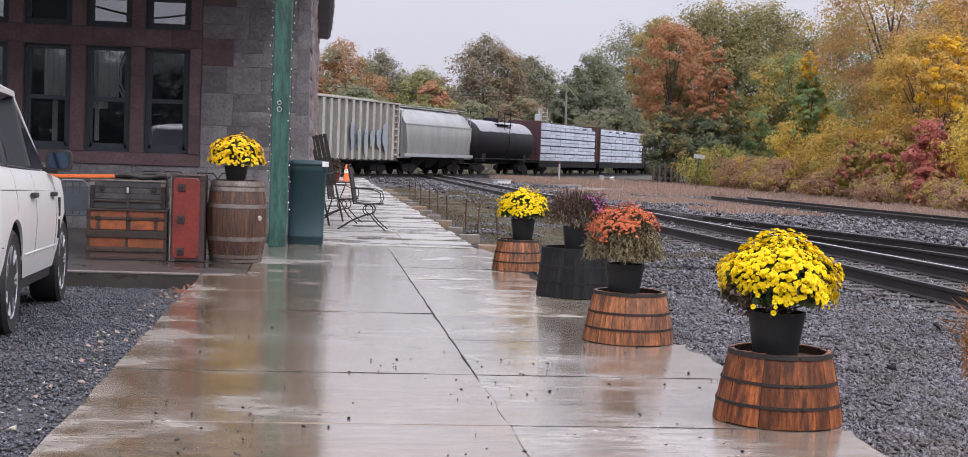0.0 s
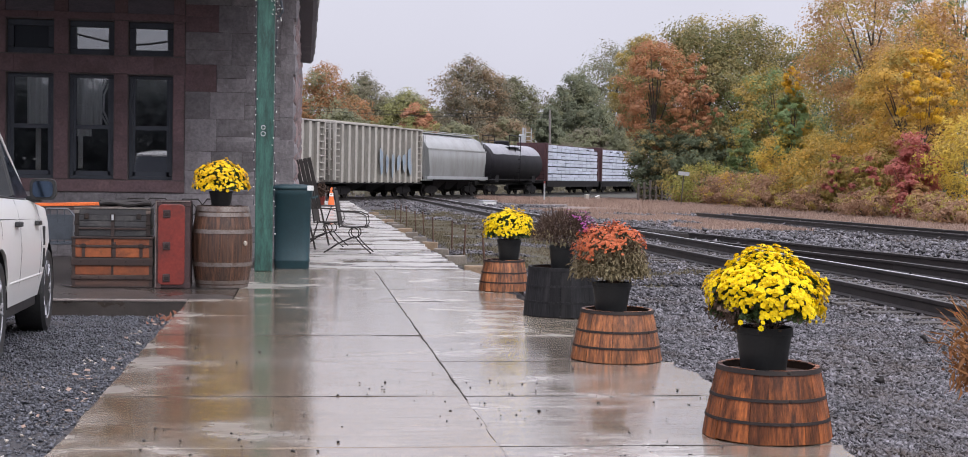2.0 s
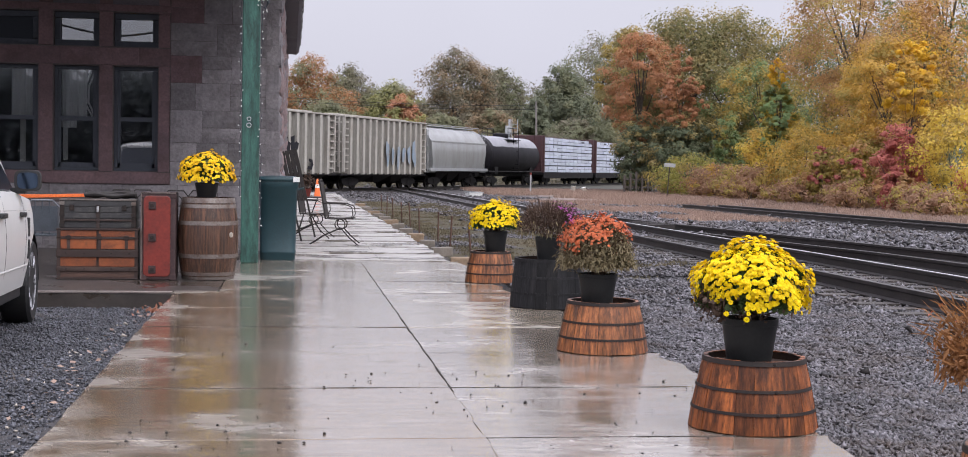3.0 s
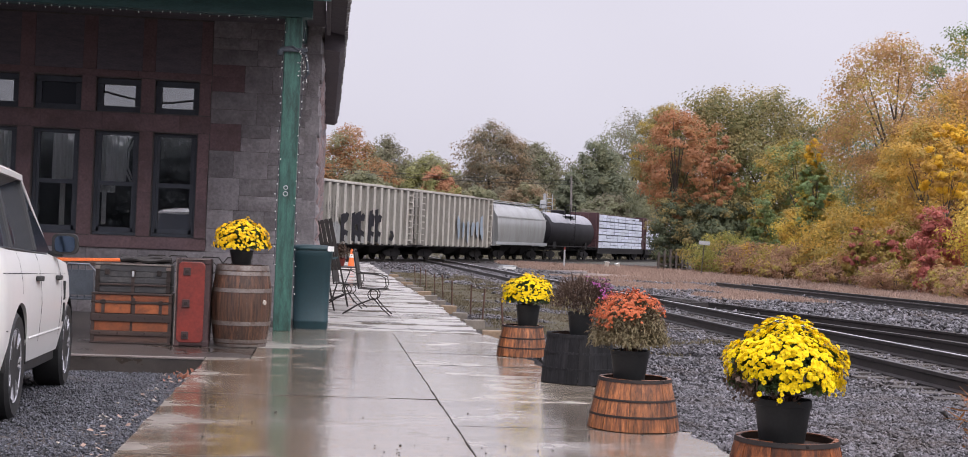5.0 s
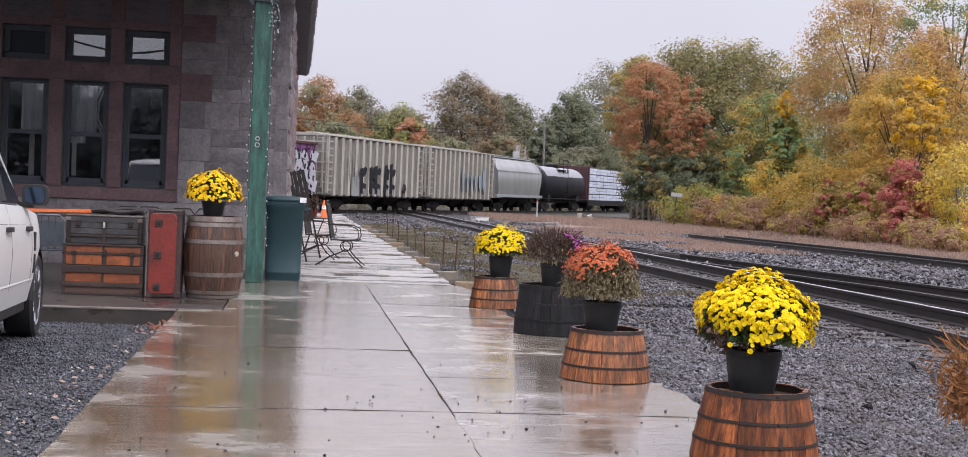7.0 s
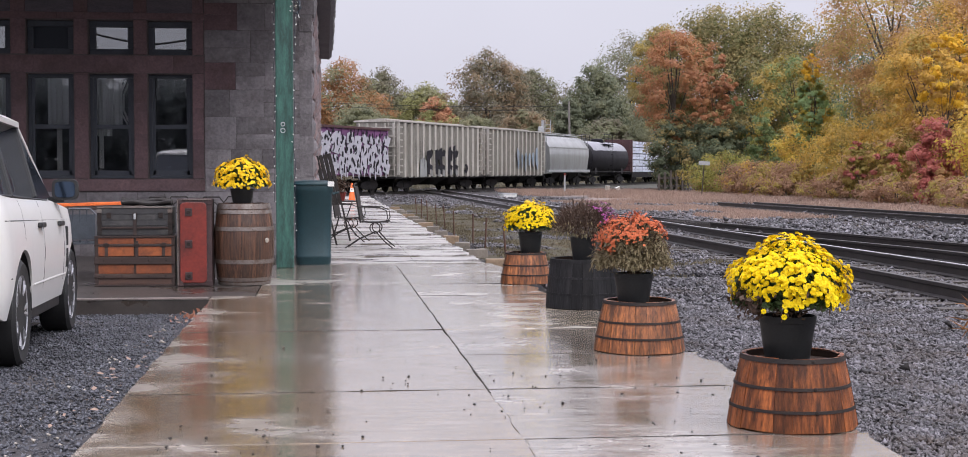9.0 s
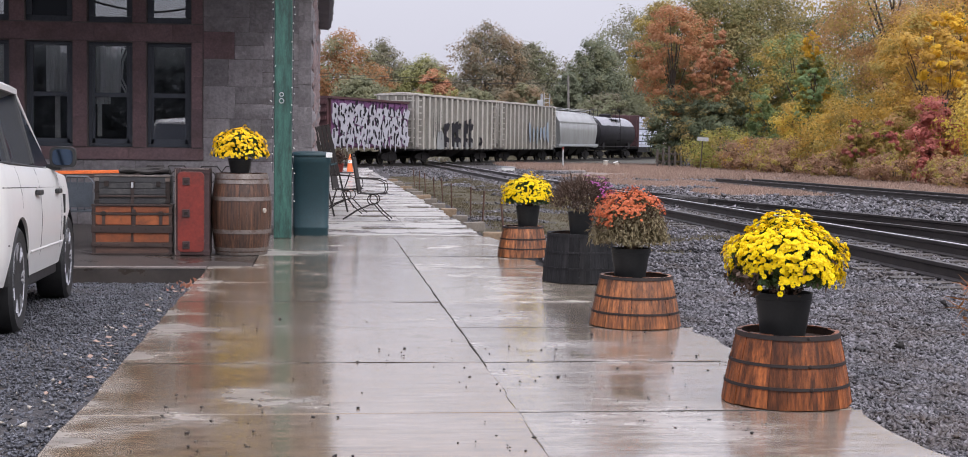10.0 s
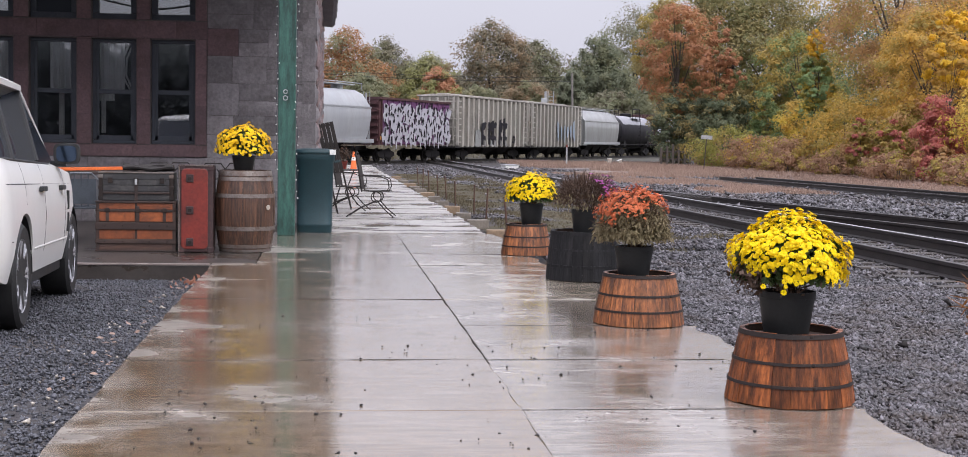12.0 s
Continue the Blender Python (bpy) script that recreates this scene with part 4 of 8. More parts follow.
    deck.loft([[(x, 18.62, 4.70), (x, 22.38, 6.1), (x, 22.38, 6.0), (x, 18.62, 4.66)] for x in (-14, 0.2)])
    part("roof_deck", deck, M_SOFFIT, porch)
    for r in range(9):
        x = -5.4 + rng.uniform(0, 0.2)
        yy = 18.58 + r * 0.15 * math.cos(0.356)
        zz = 4.712 + r * 0.15 * math.sin(0.356)
        while x < 0.2:
            w = min(rng.uniform(0.16, 0.34), 0.22 - x)
            if w < 0.03:
                break
            th = rng.uniform(0.012, 0.028)
            m = Matrix.Translation((x, yy + rng.uniform(-0.012, 0.012), zz)) @ Matrix.Rotation(0.30, 4, "X")
            part("shingle", Geo().box(0.003, 0, 0, w - 0.003, 0.3, th), M_SHINGLE, porch, at=m)
            x += w
    deck2 = Geo().loft([[(x, 19.7, 5.12), (x, 22.38, 6.12), (x, 22.38, 6.1), (x, 19.7, 5.09)] for x in (-14, 0.2)])
    part("upper_shingles", deck2, M_SHINGLE, porch)
    # post
    post = thing("porch_post", "weathered green wooden porch post wound with light string", "post", Matrix.Translation((-0.55, 19.5, 0)))
    part("shaft", Geo().box(-0.118, -0.118, 0, 0.118, 0.118, 4.258), M_GREEN, post, bevel=0.016)
    part("bracket_plate", Geo().box(-0.17, -0.16, 3.78, 0.2, -0.122, 3.84), M_STEELBLUE, post, "grey metal bracket", bevel=0.01)
    part("bracket_arm", Geo().tube([(-0.17, -0.14, 3.82), (0.0, -0.15, 3.85), (0.18, -0.15, 3.74), (0.22, -0.14, 3.5), (0.17, -0.14, 3.42)], 0.02, 8), M_STEELBLUE, post)
    part("wall_lamp", Geo().lathe([(0.0, -0.04), (0.035, -0.03), (0.045, 0.0), (0.035, 0.04), (0.0, 0.045)], 12, pose(-0.165, -0.15, 3.76)), M_STEELBLUE, post, "frosted grey fixture", smooth=True)
    for k, r in enumerate((0.026, 0.03)):
        part("hook_ring", Geo().tube([(-0.02 + r * math.cos(a), -0.126, 1.86 + 0.085 * (1 - k) + r * math.sin(a)) for a in [2 * math.pi * j / 12 for j in range(13)]], 0.007, 5), M_LIGHTGREY, post, "small pale metal ring")
    # string lights: wire and bulbs on the post and beam
    rr = random.Random(3)
    wire = Geo()
    pts = [(-0.13 + rr.uniform(-0.015, 0.01), -0.13, 0.9 + 0.12 * i) for i in range(28)]
    wire.tube(pts, 0.004, 5)
    pts2 = [(0.13 + rr.uniform(-0.01, 0.02), -0.13, 0.5 + 0.12 * i) for i in range(31)]
    wire.tube(pts2, 0.004, 5)
    part("light_wire", wire, M_FRAME, post)
    bulb = Geo().lathe([(0.0, -0.013), (0.007, -0.006), (0.0075, 0.003), (0.004, 0.012), (0.0, 0.014)], 8).mesh("bulb", M_BULB, True)
    pts3 = [(0.15 + 0.05 * math.sin(i * 0.9) + rr.uniform(-0.02, 0.02), -0.16, 3.36 + 0.022 * i) for i in range(22)]      # slack gathered at the bracket
    part("light_wire", Geo().tube(pts3, 0.004, 5), M_FRAME, post)
    for p in pts + pts2 + pts3:
        part("bulb", bulb, M_BULB, post, at=pose(p[0] + rr.uniform(-0.02, 0.02), p[1] - 0.01, p[2] + rr.uniform(-0.03, 0.03), rr.uniform(-60, 60), rr.uniform(-60, 60)))
    string = thing("string_lights", "thin string of small clear bulbs along the porch beam", "lights", Matrix.Translation((0, 19.36, 4.25)))
    x = -4.4
    pts = []
    while x < -0.7:
        pts.append((x, -0.03, rr.uniform(-0.03, 0.005)))
        x += rr.uniform(0.07, 0.17)
    part("light_wire", Geo().tube(pts, 0.004, 5), M_FRAME, string)
    for p in pts:
        part("bulb", bulb, M_BULB, string, at=pose(p[0], p[1], p[2] - 0.025, rr.uniform(-40, 40), rr.uniform(-40, 40)))


M_ROOM = mat("room_plaster_dimmed", (0.085, 0.082, 0.09), (0.06, 0.058, 0.065), rough=0.9, scale=2)
M_PANE = glass_mat("window_glass", (0.76, 0.79, 0.83), 0.014, 1.0, 2.1)
# opaque dark glass: one transom's dark reflection put into its colour
M_DARKPANE = glass_mat("dark_reflection_glass", (0.028, 0.032, 0.04), 0.5, 0.0, 1.2)
M_TRANSOM = glass_mat("old_transom_glass", (0.5, 0.55, 0.6), 0.0, 1.0, 2.3)
M_CURTAIN = mat("pale_curtain", (0.82, 0.8, 0.78), (0.66, 0.64, 0.62), rough=0.9, scale=3, stretch=(8, 1, 0.4))
M_LIGHTGREY = mat("grey_metal", (0.42, 0.43, 0.44), (0.33, 0.34, 0.35), rough=0.45, metal=0.3, scale=8)
M_BULB = mat("clear_bulb", (0.75, 0.76, 0.74), (0.6, 0.62, 0.6), rough=0.12, scale=8, coat=0.5)


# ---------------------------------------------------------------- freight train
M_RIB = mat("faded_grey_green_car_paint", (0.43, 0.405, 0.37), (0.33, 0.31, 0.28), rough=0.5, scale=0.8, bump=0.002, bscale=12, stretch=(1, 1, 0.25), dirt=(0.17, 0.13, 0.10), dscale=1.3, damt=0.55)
# darker copy of the rib paint: the shadow between ribs put into colour
M_RIBSHADE = mat("grimy_shaded_grey_green_panel", (0.215, 0.203, 0.18), (0.14, 0.132, 0.116), rough=0.6, scale=0.8, bump=0.002, bscale=12, stretch=(1, 1, 0.25), dirt=(0.09, 0.07, 0.055), dscale=1.3, damt=0.6)
M_GREYCAR = mat("light_grey_car_paint", (0.27, 0.275, 0.275), (0.22, 0.225, 0.225), rough=0.22, scale=0.7, bscale=10, stretch=(1, 1, 0.3), dirt=(0.2, 0.18, 0.165), dscale=0.7, damt=0.45, speck=(0.95, 1.04))
M_WHITECAR = mat("off_white_car_paint", (0.31, 0.32, 0.335), (0.26, 0.27, 0.285), rough=0.4, scale=0.5, bscale=10, stretch=(1, 1, 0.3), dirt=(0.2, 0.185, 0.17), dscale=0.7, damt=0.4, speck=(0.96, 1.03))
M_TANK = mat("black_tank_paint", (0.012, 0.0105, 0.014), (0.008, 0.007, 0.01), spec=0.2, rough=0.5, rough2=0.65, scale=1, bscale=10)
M_WHITECAR2 = mat("white_tank_top_paint", (0.27, 0.27, 0.295), (0.21, 0.21, 0.235), rough=0.5, scale=1.5, bscale=14, dirt=(0.22, 0.21, 0.22), dscale=1.6, damt=0.5)
# underframe and wheels coloured darker to carry the shadow beneath the cars
M_UNDER = mat("grimy_shaded_underframe", (0.019, 0.017, 0.018), (0.012, 0.011, 0.012), spec=0.25, rough=0.75, scale=3, bscale=20, bump=0.004)
M_WHEEL = mat("wheel_steel", (0.02, 0.016, 0.015), (0.012, 0.010, 0.010), rough=0.55, metal=0.4, scale=4)
M_REDCAR = mat("oxide_red_car_paint", (0.078, 0.03, 0.033), (0.055, 0.023, 0.027), rough=0.5, scale=1, bscale=14, dirt=(0.06, 0.04, 0.04))
M_PURPLE = mat("purple_spray_paint", (0.17, 0.06, 0.165), (0.11, 0.045, 0.115), rough=0.45, scale=0.6, bscale=10)
M_PAINTW = mat("silver_spray_paint", (0.44, 0.43, 0.48), (0.35, 0.345, 0.39), rough=0.4, scale=2)
M_PAINTK = mat("black_spray_paint", (0.026, 0.024, 0.03), (0.015, 0.015, 0.018), rough=0.75, spec=0.15, scale=2)
M_PAINTB = mat("blue_spray_paint", (0.21, 0.28, 0.37), (0.27, 0.30, 0.33), rough=0.5, scale=2)
M_WRAP = mat("lumber_wrap_white", (0.58, 0.61, 0.70), (0.46, 0.49, 0.58), rough=0.4, scale=1.6, bscale=14, rnd=0.12, dirt=(0.27, 0.29, 0.36), dscale=2.2, damt=0.55)
M_GAPSHADE = mat("lumber_gap_dark", (0.05, 0.05, 0.065), (0.035, 0.035, 0.045), rough=0.7)
M_YELLOWDECAL = mat("orange_reflector", (0.6, 0.3, 0.05), rough=0.4)


def blob(rng, cx, cz, w, h, n=14):
    """An uneven rounded outline in the car's side plane."""
    ph = [rng.uniform(0, 6.28) for _ in range(3)]
    pts = []
    for i in range(n):
        a = 2 * math.pi * i / n
        r = 1 + 0.16 * math.sin(2 * a + ph[0]) + 0.14 * math.sin(3 * a + ph[1]) + 0.08 * math.sin(5 * a + ph[2])
        c, s = math.cos(a), math.sin(a)
        sq = max(abs(c), abs(s)) ** 0.6
        pts.append((cx + w / 2 * r * c / sq, cz + h / 2 * r * s / sq))
    return pts


def decal(points, y, t=0.004):
    """A thin paint layer with that outline on the side at y (the visible side is at negative y)."""
    return Geo().loft([[(x, y, z) for x, z in points], [(x, y - t, z) for x, z in points]])


def truck_frame(car, x):
    g = Geo()
    for s in (-1, 1):
        y = s * 0.99
        g.loft([[(x + a, y + dy, z) for a, z in ((-1.25, 0.40), (-0.95, 0.30), (-0.4, 0.22), (0.4, 0.22), (0.95, 0.30), (1.25, 0.40), (1.2, 0.62), (0.55, 0.74), (-0.55, 0.74), (-1.2, 0.62))] for dy in (-0.07, 0.07)])
        g.box(x - 0.22, y - 0.1, 0.3, x + 0.22, y + 0.1, 0.62)
    g.box(x - 0.3, -1.0, 0.5, x + 0.3, 1.0, 0.78)
    return part("bogie", g, M_UNDER, car)


def wheelset_mesh():
    g = Geo()
    rot = Matrix.Rotation(math.pi / 2, 4, "X")
    for y in (-0.755, 0.755):
        m = Matrix.Translation((0, y, 0)) @ rot
        g.lathe([(0.1, -0.07), (0.36, -0.05), (0.42, -0.068), (0.42, 0.05), (0.455, 0.06), (0.455, 0.085), (0.3, 0.06), (0.1, 0.08)], 20, m)
        for k in range(4):     # dark holes between worn spokes, so that the turning shows
            a = k * math.pi / 2
            g.box(0.2 * math.cos(a) - 0.05, y - 0.11, 0.2 * math.sin(a) - 0.05, 0.2 * math.cos(a) + 0.05, y + 0.11, 0.2 * math.sin(a) + 0.05)
    g.lathe([(0.08, -0.95), (0.08, 0.95)], 10, rot)
    return g.mesh("wheelset", M_WHEEL)


WHEELSET = wheelset_mesh()
ROLLING = []      # (car, place along the line at the start, its wheelsets)


def car_base(name, label, s0, s1, category="freight car"):
    car = thing(name, label, category, group="freight cars of the train")
    half = (s1 - s0) / 2
    inset = min(2.3, half * 0.36)
    sets = []
    for x in (-half + inset, half - inset):
        b = truck_frame(car, x)
        for d in (-0.88, 0.88):
            w = part("wheelset", WHEELSET, None, b, at=Matrix.Translation((x + d, 0, 0.42)))
            sets.append((w, x + d))
    for s in (-1, 1):
        part("coupler", Geo().box(*sorted((s * (half - 1.2), s * (half + 0.34)))[:1], -0.13, 0.72, sorted((s * (half - 1.2), s * (half + 0.34)))[1], 0.13, 1.0), M_UNDER, car)
    ROLLING.append((car, (s0 + s1) / 2, sets))
    return car, half


def end_ladder(car, x, z0, z1, y, mt):
    g = Geo()
    for s in (y - 0.22, y + 0.22):
        g.tube([(x, s, z0), (x, s, z1)], 0.02, 5)
    z = z0 + 0.1
    while z < z1:
        g.tube([(x, y - 0.22, z), (x, y + 0.22, z)], 0.015, 5)
        z += 0.36
    part("ladder", g, mt, car)


def ribbed_hopper(s0, s1, label, tall=4.62):
    car, half = car_base("ribbed_hopper_car", label, s0, s1)
    e = half - 0.25
    w = 1.42
    sect = [(-w, 1.0), (w, 1.0), (w, tall - 0.12), (-w, tall - 0.12)]
    part("body", Geo().loft([[(x, y, z) for y, z in sect] for x in (-e, e)]), M_RIBSHADE, car)
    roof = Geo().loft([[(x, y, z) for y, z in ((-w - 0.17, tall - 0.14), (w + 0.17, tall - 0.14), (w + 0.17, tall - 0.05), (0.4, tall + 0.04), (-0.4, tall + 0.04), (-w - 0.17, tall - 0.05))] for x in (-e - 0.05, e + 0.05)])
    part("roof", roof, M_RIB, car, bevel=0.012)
    part("hatch_cover", Geo().box(-e + 0.8, -0.36, tall + 0.042, e - 0.8, 0.36, tall + 0.11), M_RIB, car)
    # pressed ribs, shade painted on flanks and light on caps, all but in the ladder bays at both ends
    n = int((2 * e - 2.0) / 0.98)
    rib = Geo().loft([[(-0.26, 0, 0.9), (0.26, 0, 0.9), (0.15, -0.16, 1.0), (-0.15, -0.16, 1.0)], [(-0.26, 0, tall - 0.14), (0.26, 0, tall - 0.14), (0.15, -0.16, tall - 0.2), (-0.15, -0.16, tall - 0.2)]]).mesh("rib", M_RIBSHADE)
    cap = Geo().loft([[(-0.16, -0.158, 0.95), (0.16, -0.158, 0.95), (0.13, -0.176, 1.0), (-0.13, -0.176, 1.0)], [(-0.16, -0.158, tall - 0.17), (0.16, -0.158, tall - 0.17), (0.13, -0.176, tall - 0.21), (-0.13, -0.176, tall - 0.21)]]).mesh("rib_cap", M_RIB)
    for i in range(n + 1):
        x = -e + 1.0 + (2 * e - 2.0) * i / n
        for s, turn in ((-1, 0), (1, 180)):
            r = part("rib", rib, M_RIBSHADE, car, at=pose(x, s * (w - 0.004), 0, 0, 0, turn))
            part("rib_cap", cap, M_RIB, r, "rib face coloured paler as if lit")
    for s in (-1, 1):       # end posts, cross bars and the side ladders
        for y in (-1.2, -0.6, 0, 0.6, 1.2):
            part("end_post", Geo().box(s * e if s > 0 else -e - 0.1, y - 0.05, 1.4, e + 0.1 if s > 0 else -e, y + 0.05, tall - 0.2), M_RIB, car)
        for k in range(5):
            z = 1.7 + 0.6 * k
            part("end_bar", Geo().box(s * (e + 0.1) if s > 0 else -e - 0.14, -1.4, z, e + 0.14 if s > 0 else -e - 0.1, 1.4, z + 0.07), M_RIB, car)
        part("corner_post", Geo().box(min(s * e, s * (e - 0.14)), -w - 0.15, 1.1, max(s * e, s * (e - 0.14)), -w + 0.01, tall - 0.15), M_RIB, car)
        g = Geo()
        for k in range(8):
            g.box(min(s * (e - 0.16), s * (e - 0.66)), -w - 0.13, 1.25 + 0.41 * k, max(s * (e - 0.16), s * (e - 0.66)), -w - 0.05, 1.33 + 0.41 * k)
        part("ladder", g, M_RIB, car, "side ladder of flat rungs")
        end_ladder(car, s * (e + 0.16), 1.0, tall, -1.1, M_RIB)
    part("side_sill", Geo().box(-half, -1.46, 0.88, half, 1.46, 1.0), M_UNDER, car)
    for k in (-1, 0, 1):
        c = k * half * 0.42
        und = Geo().loft([[(c - 1.5, -1.2, 0.9), (c + 1.5, -1.2, 0.9), (c + 1.5, 1.2, 0.9), (c - 1.5, 1.2, 0.9)], [(c - 0.5, -0.7, 0.42), (c + 0.5, -0.7, 0.42), (c + 0.5, 0.7, 0.42), (c - 0.5, 0.7, 0.42)]])
        part("hopper_chute", und, M_UNDER, car)
    return car, half


def round_hopper(s0, s1, label, mt, top=4.55):
    car, half = car_base("rounded_hopper_car", label, s0, s1)
    e = half - 0.3
    prof = [(-1.5, 1.35), (1.5, 1.35)]
    arc = [(1.6, 1.9), (1.63, 2.6), (1.6, 3.3), (1.02, 4.12), (0.5, 4.36)]
    prof += [(y, z) for y, z in arc] + [(-y, z) for y, z in reversed(arc)]
    rings = []
    for x, k in ((-e, 0.0), (-e + 0.02, 1.0), (e - 0.02, 1.0), (e, 0.0)):
        rings.append([(x + (0.5 if x < 0 else -0.5) * (1 - min(1, (z - 1.35) / 1.45)), y * (0.985 + 0.015 * k), z) for y, z in prof])
    part("body", Geo().loft(rings), mt, car, smooth=True)
    for y in (-1.62, 1.5):
        part("roof_edge", Geo().box(-e - 0.05, y, 3.26, e + 0.05, y + 0.12, 3.36), mt, car)
    part("running_board", Geo().box(-e, -0.5, top - 0.1, e, 0.5, top - 0.04), M_LIGHTGREY, car)
    g = Geo()
    for s in (-1, 1):
        g.tube([(-e, s * 0.95, 4.34), (-e, s * 0.95, top), (e, s * 0.95, top), (e, s * 0.95, 4.34)], 0.03, 5)
    for k in range(5):
        x = -e * 0.8 + 1.6 * e * k / 4
        g.lathe([(0.36, 4.3), (0.36, top - 0.02), (0.0, top + 0.02)], 12, Matrix.Translation((x, 0, 0)))
    part("roof_fittings", g, mt, car)
    part("side_sill", Geo().box(-half, -1.66, 1.2, half, -1.5, 1.42), M_WHITECAR, car, "pale side sill")
    part("side_sill", Geo().box(-half, 1.5, 1.2, half, 1.66, 1.42), M_WHITECAR, car)
    for s in (-1, 1):
        part("end_platform", Geo().box(min(s * half, s * (half - 1.4)), -1.5, 1.1, max(s * half, s * (half - 1.4)), 1.5, 1.2), mt, car)
        for y in (-1.35, 1.35):
            part("end_post", Geo().tube([(s * (half - 0.15), y, 1.2), (s * (half - 0.25), y * 0.9, 4.2)], 0.05, 6), mt, car)
        end_ladder(car, s * (half - 0.12), 1.1, 4.3, -1.2, mt)
    for k in (-1, 0, 1):
        c = k * half * 0.4
        und = Geo().loft([[(c - 1.6, -1.3, 1.34), (c + 1.6, -1.3, 1.34), (c + 1.6, 1.3, 1.34), (c - 1.6, 1.3, 1.34)], [(c - 0.5, -0.7, 0.45), (c + 0.5, -0.7, 0.45), (c + 0.5, 0.7, 0.45), (c - 0.5, 0.7, 0.45)]])
        part("hopper_chute", und, M_UNDER, car)
    return car, half


def tank_car(s0, s1):
    car, half = car_base("tank_car", "black rail tank car with a white top", s0, s1, "tank car")
    e = half - 0.35
    rot = Matrix.Rotation(math.pi / 2, 4, "Y")
    R = 1.6
    prof = [(0.0, -e), (0.65, -e + 0.04), (1.2, -e + 0.2), (1.5, -e + 0.45), (R, -e + 0.85), (R, e - 0.85), (1.5, e - 0.45), (1.2, e - 0.2), (0.65, e - 0.04), (0.0, e)]
    part("tank", Geo().lathe(prof, 36, Matrix.Translation((0, 0, 2.52)) @ rot), M_TANK, car, smooth=True)
    # white paint over the crown of the tank, with a worn lower edge
    rings = []
    for i in range(49):
        x = (-1 + 2 * i / 48) * (e - 0.87)
        lo = 1.1 + 0.05 * noise.noise((x * 0.9, 1.3, 0)) + 0.03 * noise.noise((x * 2.3, 4.1, 0))
        angs = [-lo + 2 * lo * k / 36 for k in range(37)]
        rings.append([(x, (R + 0.012) * math.sin(a), 2.52 + (R + 0.012) * math.cos(a)) for a in angs] + [(x, (R - 0.004) * math.sin(a), 2.52 + (R - 0.004) * math.cos(a)) for a in reversed(angs)])
    part("pale_top", Geo().loft(rings), M_WHITECAR2, car, "dull white paint over the tank's top", smooth=True)
    part("dome", Geo().lathe([(0.62, 3.9), (0.62, 4.35), (0.55, 4.42), (0.0, 4.46)], 20), M_TANK, car, smooth=True)
    rail = Geo()
    for y in (-1.15, 1.15):
        rail.tube([(-1.5, y, 3.6), (-1.5, y, 4.85), (1.5, y, 4.85), (1.5, y, 3.6)], 0.035, 6)
        rail.tube([(-1.5, y, 4.45), (1.5, y, 4.45)], 0.025, 6)
        rail.tube([(0, y, 3.6), (0, y, 4.85)], 0.025, 6)
    part("handrail", rail, M_TANK, car)
    part("walkway_platform", Geo().box(-1.6, -1.3, 3.86, 1.6, 1.3, 3.9), M_TANK, car)
    part("sill", Geo().box(-half, -0.35, 0.8, half, 0.35, 1.12), M_UNDER, car)
    for y in (-1.5, 1.5):
        part("side_rail", Geo().tube([(-half, y, 1.2), (half, y, 1.2)], 0.045, 6), M_UNDER, car)
    for s in (-1, 1):
        part("saddle", Geo().box(s * (half - 2.6) - 0.4, -1.3, 1.0, s * (half - 2.6) + 0.4, 1.3, 1.75), M_UNDER, car)
        end_ladder(car, s * (half - 0.3), 0.9, 2.2, -1.3, M_TANK)
    end_ladder(car, -0.3, 1.0, 3.9, -1.5, M_TANK)
    return car, half


